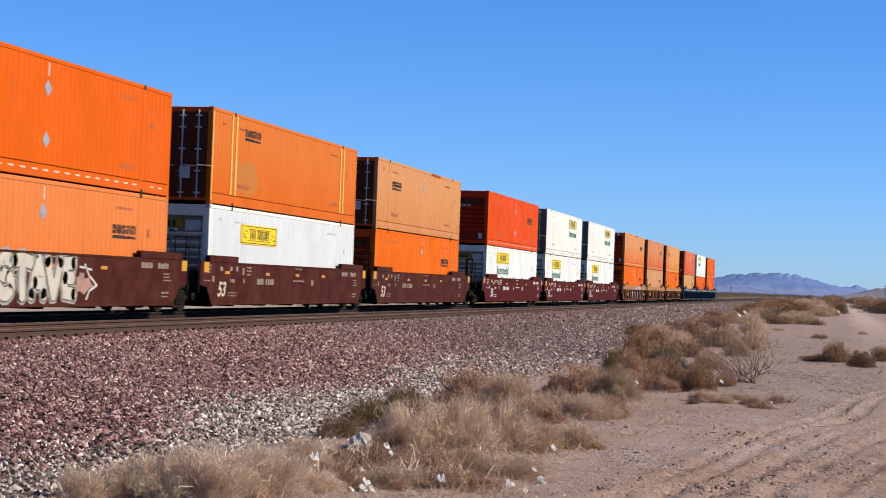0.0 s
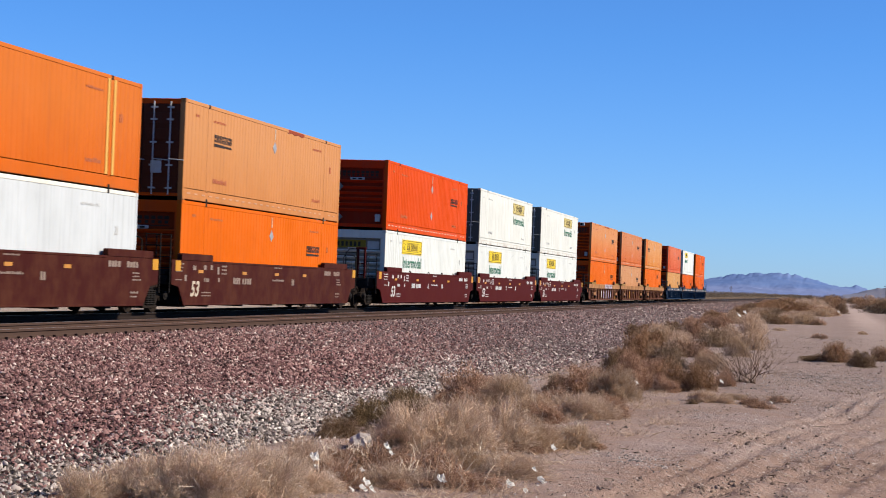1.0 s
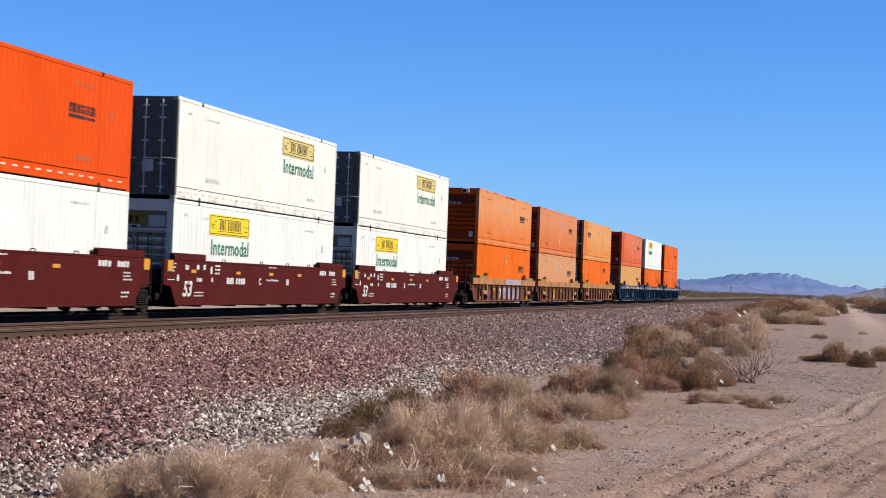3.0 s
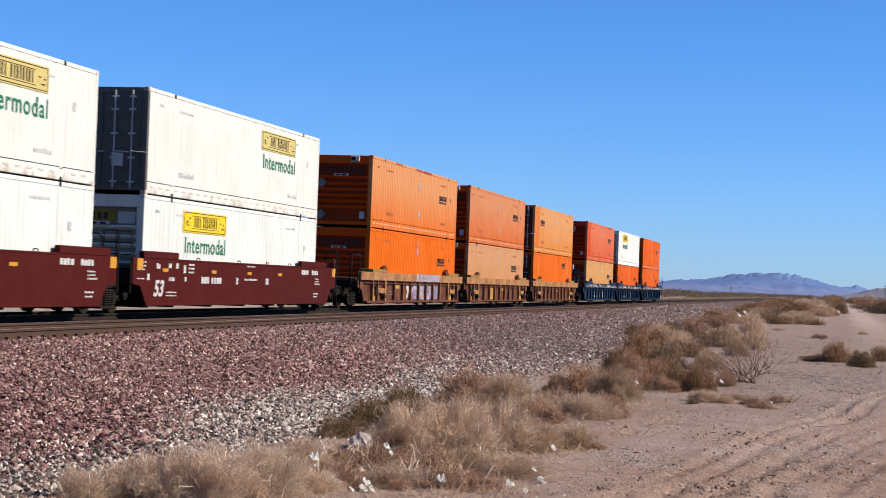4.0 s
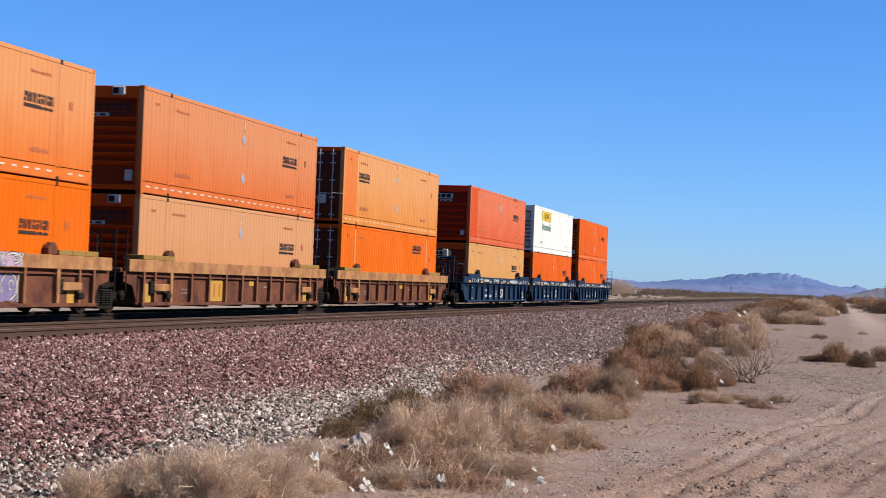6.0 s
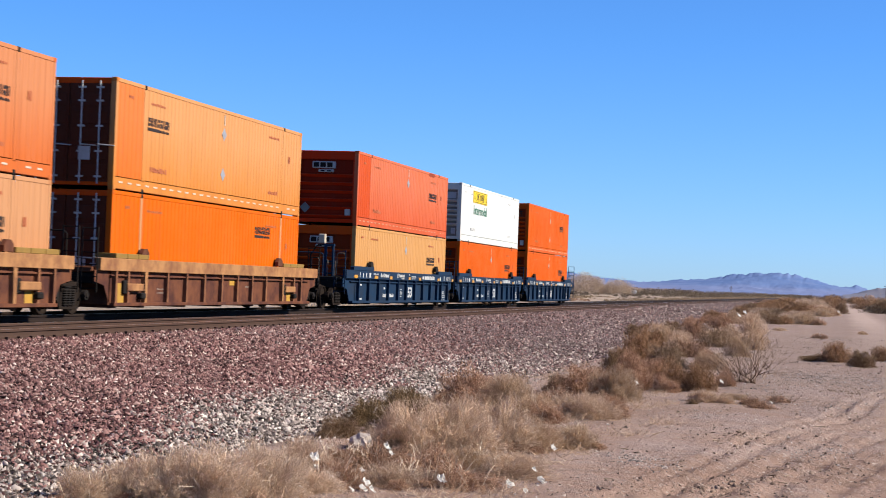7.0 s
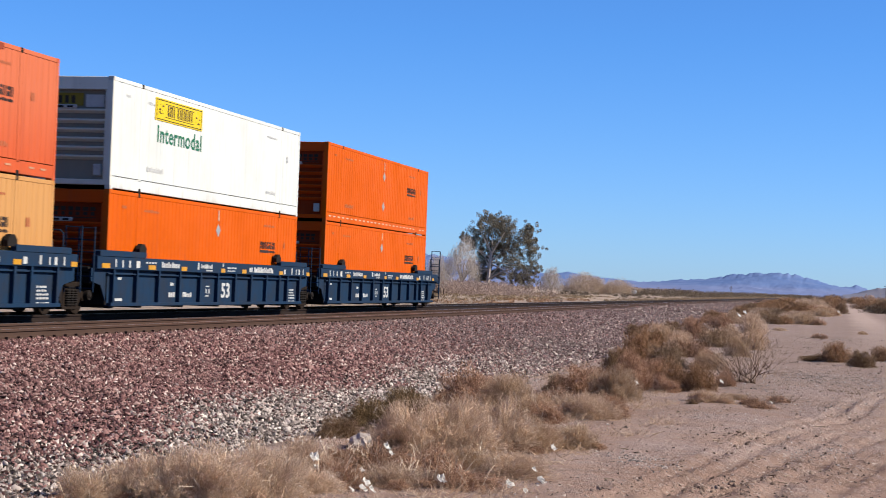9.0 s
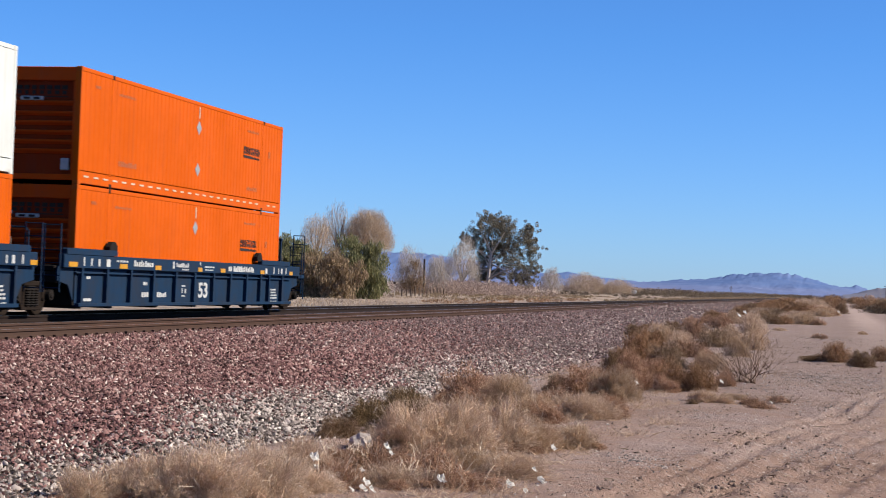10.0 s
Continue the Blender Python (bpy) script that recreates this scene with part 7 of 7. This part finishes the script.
def field_grass():
    """Low dry grass over the field beyond the track, in patches."""
    r = np.random.RandomState(91)
    a, b = [], []
    for _ in range(6000):
        y = 120 + 330 * r.uniform() ** 1.3
        x = -26.0 - r.uniform() * (0.155 * y)
        if noise.noise(Vector((x * 0.09, y * 0.035, 8.0))) < -0.02:
            continue
        k = 5
        p = np.array([x, y, ground_z(x, y) - 0.02]) + r.normal(0, 0.25, (k, 3)) * np.array([1, 1, 0])
        a.append(p)
        b.append(p + r.normal(0, 1, (k, 3)) * np.array([0.16, 0.16, 0.05]) + np.array([0, 0, 0.22 * r.uniform(0.6, 1.3)]))
    a, b = np.concatenate(a), np.concatenate(b)
    me = ribbons("field_grass", a, (a + b) / 2 + r.normal(0, 0.03, a.shape), b, 0.07, 0.03, 92)
    return tagged(place("field_grass", me, FIELD_STRAW), "dry straw grass over the field", "grass", kind="stuff")


field_grass()

# ---- fence posts, poles ----
POST_WOOD = flat_paint("weathered_post_wood", (0.09, 0.065, 0.05), 0.9, 0, 0.4, 3.0)
fence = thing("field_fence", pose(-55.5, 226.0, ground_z(-55.5, 226.0)), "weathered wooden post fence along the field", "fence")
prng = random.Random(8)
for i in range(15):
    hgt = prng.uniform(1.0, 1.4)
    part("post", add_rod(bmesh.new(), (-0.786 * i, i * 5.86, -0.1), (-0.786 * i + prng.uniform(-0.05, 0.05), i * 5.86, hgt), 0.11, 6, 0.09), POST_WOOD, fence)
pole = thing("marker_post", pose(-52.6, 210.5, ground_z(-52.6, 210.5)), "pale post with a dark bird box on top", "post")
part("shaft", add_rod(bmesh.new(), (0, 0, -0.1), (0, 0, 1.75), 0.05, 6), BARK, pole)
part("head", box((-0.16, -0.1, 1.7), (0.14, 0.1, 1.98), 0.02), POST_WOOD, pole)
snag = thing("dead_trunk", pose(-68.8, 330.0, ground_z(-68.8, 330.0)), "bleached dead trunk leaning in the brush", "trunk")
part("trunk", add_rod(bmesh.new(), (0, 0, 0.1), (-2.2, 0, 2.2), 0.22, 7, 0.17), BARK, snag)
part("limb", add_rod(bmesh.new(), (-2.2, 0, 2.2), (-4.0, 0.3, 4.2), 0.16, 6, 0.08), BARK, snag)
part("limb", add_rod(bmesh.new(), (-1.4, 0, 1.5), (-3.4, -0.3, 2.0), 0.11, 6, 0.06), BARK, snag)
stub = thing("old_post", pose(-67.6, 291.0, ground_z(-67.6, 291.0)), "dark weathered tall post standing in the brush", "post")
part("shaft", add_rod(bmesh.new(), (0, 0, -0.1), (-0.12, 0, 5.9), 0.2, 7, 0.16), TIE, stub)
for x, y, hgt in ((41.0, 1545.0, 14.0), (-80.0, 1400.0, 7.5)):
    u = thing("utility_pole", pose(x, y, ground_z(x, y)), "dark wooden utility pole with a crossarm", "utility pole", "poles along the track")
    part("shaft", add_rod(bmesh.new(), (0, 0, -0.2), (0, 0, hgt), 0.32, 6, 0.26), POST_WOOD, u)
    part("crossarm", box((-1.6, -0.12, hgt - 1.6), (1.6, 0.12, hgt - 1.25), 0.02), POST_WOOD, u)


shed = thing("shed", pose(-77.9, 700.0, ground_z(-77.9, 700.0)), "small white shed among far scrub", "shed")
part("wall", box((-1.1, -1.2, -0.1), (1.1, 1.2, 1.5), 0.02), P["white_old"], shed)
part("roof", extrude_profile(bmesh.new(), [(-1.3, 1.45), (1.3, 1.45), (1.3, 1.55), (0.0, 2.05), (-1.3, 1.55)], "y", -1.35, 1.35), GALV, shed)


# ---- litter, stones and sticks on the dirt ----
PAPER = flat_paint("dirty_white_paper", (0.78, 0.75, 0.70), 0.8, 0, 0.25, 20.0)
PALE_ROCK = flat_paint("pale_rock", (0.44, 0.37, 0.31), 0.9, 0, 0.4, 14.0)


def scrap_mesh(seed):
    """A crumpled sheet with thickness."""
    r = random.Random(seed)
    bm = bmesh.new()
    g = [[bm.verts.new((i * 0.3 - 0.6 + r.uniform(-0.1, 0.1), j * 0.3 - 0.6 + r.uniform(-0.1, 0.1), r.uniform(0.0, 0.55))) for i in range(5)] for j in range(5)]
    for j in range(4):
        for i in range(4):
            bm.faces.new((g[j][i], g[j][i + 1], g[j + 1][i + 1], g[j + 1][i]))
    bmesh.ops.solidify(bm, geom=bm.faces[:], thickness=0.03)
    return mesh_of("litter", bm)


SCRAPS = [scrap_mesh(i) for i in range(4)]
LITTER = [
    (-5.14, 17.47, 0.21, 0.057), (-5.1, 17.4, 0.14, 0.032), (-4.76, 16.64, 0.09, 0.058), (-4.91, 16.17, 0.02, 0.063), (-4.69, 18.67, 0.26, 0.045), (-4.63, 18.63, 0.2, 0.034),
    (-4.43, 16.83, 0.05, 0.051), (-4.43, 16.74, -0.0, 0.044), (-4.31, 16.62, -0.0, 0.044), (-4.63, 16.59, -0.0, 0.027), (-4.52, 16.64, -0.0, 0.034), (-3.84, 18.39, 0.01, 0.052),
    (-3.76, 17.24, 0.06, 0.052), (-3.59, 17.97, -0.0, 0.047), (-3.24, 18.13, -0.0, 0.054), (-2.98, 18.62, -0.0, 0.048), (-3.1, 18.87, 0.1, 0.034), (-3.29, 21.38, 0.1, 0.047),
    (-3.78, 34.53, 0.24, 0.088), (-2.4, 39.41, 0.09, 0.054), (-6.34, 75.0, -0.0, 0.162), (-6.1, 116.05, 0.55, 0.181), (-1.17, 34.84, -0.0, 0.04), (-4.52, 17.54, -0.0, 0.032),
    (-7.65, 155.61, 0.25, 0.182), (-2.97, 17.58, -0.0, 0.032), (-4.68, 17.62, 0.11, 0.029), (-0.71, 92.21, -0.0, 0.142), (0.33, 207.06, 0.18, 0.239),
]
for i, (x, y, up, s) in enumerate(LITTER):
    o = place("litter", SCRAPS[i % 4], PAPER)
    o.location, o.scale, o.rotation_euler = (x, y, ground_z(x, y) + up + s * 0.55), (s * 1.5, s * 1.35, s * 1.4), (0.25, 0.8, (i * 1.3) % 1.2 - 0.6)
    tagged(o, "crumpled scrap of dirty white litter", "litter", "litter along the shrubs")
bm = bmesh.new()
bmesh.ops.create_icosphere(bm, subdivisions=3, radius=1.0)
for v in bm.verts:
    v.co *= 1.0 + 0.3 * noise.noise(v.co * 1.6) + 0.06 * noise.noise(v.co * 5.0)
o = place("rock", mesh_of("rock", bm), PALE_ROCK)
o.location, o.scale = (-5.50, 20.70, ground_z(-5.50, 20.70) + 0.10), (0.15, 0.13, 0.14)
tagged(o, "pale rounded rock among dry shrubs", "rock")

STICK = flat_paint("bleached_stick", (0.42, 0.32, 0.23), 0.9, 0, 0.4, 10.0)
srng = random.Random(17)
for i in range(26):
    x, y = srng.uniform(-3.8, 0.6), srng.uniform(14.5, 40)
    L = srng.uniform(0.05, 0.20)
    w = srng.uniform(0, 3.14)
    bm = bmesh.new()
    p = Vector((0, 0, 0.015))
    for j in range(3):
        w += srng.uniform(-0.3, 0.3)
        q = p + Vector((math.cos(w), math.sin(w), srng.uniform(-0.02, 0.04))) * L / 3
        add_rod(bm, p, q, 0.009 - 0.002 * j, 5, 0.007 - 0.002 * j)
        p = q
    o = place("stick", mesh_of("stick", bm), STICK)
    o.location = (x, y, ground_z(x, y))
    tagged(o, "short bleached dry stick on the dirt", "stick", "sticks on the dirt")

DIRT_STONE = stone_material("dirt_pebbles", [(0.0, (0.05, 0.037, 0.032)), (0.35, (0.12, 0.088, 0.073)), (0.6, (0.24, 0.178, 0.147)), (0.9, (0.34, 0.268, 0.228)), (1.0, (0.58, 0.52, 0.47))])
prng = random.Random(23)
spots = []
for _ in range(34000):
    y = 12.5 + 80 * prng.random() ** 1.8
    x = prng.uniform(-6.8, 0.07 * y + 0.5)
    w = noise.noise(Vector((x * 0.6, y * 0.35, 2.0)))
    if in_view(x, y) and prng.random() < 0.45 + 1.3 * w:
        spots.append((x, y, prng.choice((0.009, 0.010, 0.012, 0.014, 0.018, 0.03)) * prng.uniform(0.7, 1.3) * (0.75 + y / 70)))
scatter_stones("pebbles", "small stones and clods strewn over the dirt", spots, DIRT_STONE)

GRIT = stone_material("grey_grit", [(0.0, (0.07, 0.06, 0.056)), (0.5, (0.20, 0.172, 0.158)), (0.85, (0.33, 0.29, 0.27)), (1.0, (0.60, 0.56, 0.52))])
CLOD = stone_material("dirt_clods", [(0.0, (0.10, 0.066, 0.05)), (0.5, (0.20, 0.14, 0.108)), (1.0, (0.31, 0.225, 0.178))])
spots = []
for cx, cy, k, spread in ((-1.3, 18.9, 130, 0.16), (-0.98, 19.8, 70, 0.12), (-0.64, 20.1, 40, 0.12), (-0.38, 22.1, 80, 0.2), (0.2, 40.8, 60, 0.25), (0.67, 39.3, 70, 0.35), (-1.45, 26.0, 40, 0.3), (0.35, 22.5, 30, 0.4), (-0.35, 33.0, 30, 0.5), (0.9, 25.5, 30, 0.5)):
    for _ in range(k):
        spots.append((cx + prng.gauss(0, spread), cy + prng.gauss(0, spread * 1.6), prng.uniform(0.015, 0.055)))
for rx, slope in RUTS[:3]:
    for _ in range(230):
        y = prng.uniform(14.0, 27.0)
        x = rx + slope * (y - 20.0) + 0.12 * math.sin(y * 0.5 + rx) + prng.choice((-0.2, 0.2)) + prng.gauss(0, 0.05)
        if noise.noise(Vector((x * 1.3, y * 0.9, 6.0))) > 0.0:
            spots.append((x, y, prng.uniform(0.012, 0.05)))
grit = []
for cx, cy, k, spread in ((-2.39, 22.0, 420, 0.22), (-1.88, 21.0, 200, 0.2), (-0.37, 24.4, 260, 0.2), (0.07, 24.7, 200, 0.2), (-1.36, 46.5, 900, 1.0), (0.36, 46.5, 1100, 1.1), (1.2, 44.5, 700, 0.9), (-2.09, 30.6, 260, 0.35), (0.07, 34.8, 420, 0.5), (-1.5, 39.4, 500, 0.6)):
    for _ in range(k):
        grit.append((cx + prng.gauss(0, spread), cy + prng.gauss(0, spread * 2.2), prng.uniform(0.008, 0.022) * (0.7 + cy / 60)))
scatter_stones("grit", "loose grey grit washed over the dirt", grit, GRIT)
scatter_stones("clods", "crumbled clods of dry earth along the wheel ruts", spots, CLOD)


# ---- what moves ----
def motions():
    for ob, y in MOVING:
        rows = []
        for i in range(21):
            t = i * 0.5
            rows.append((t, pose(ob.location.x, y - SPEED * t - EASE * t * t / 2, ob.location.z)))
        walk(ob, rows)


motions()
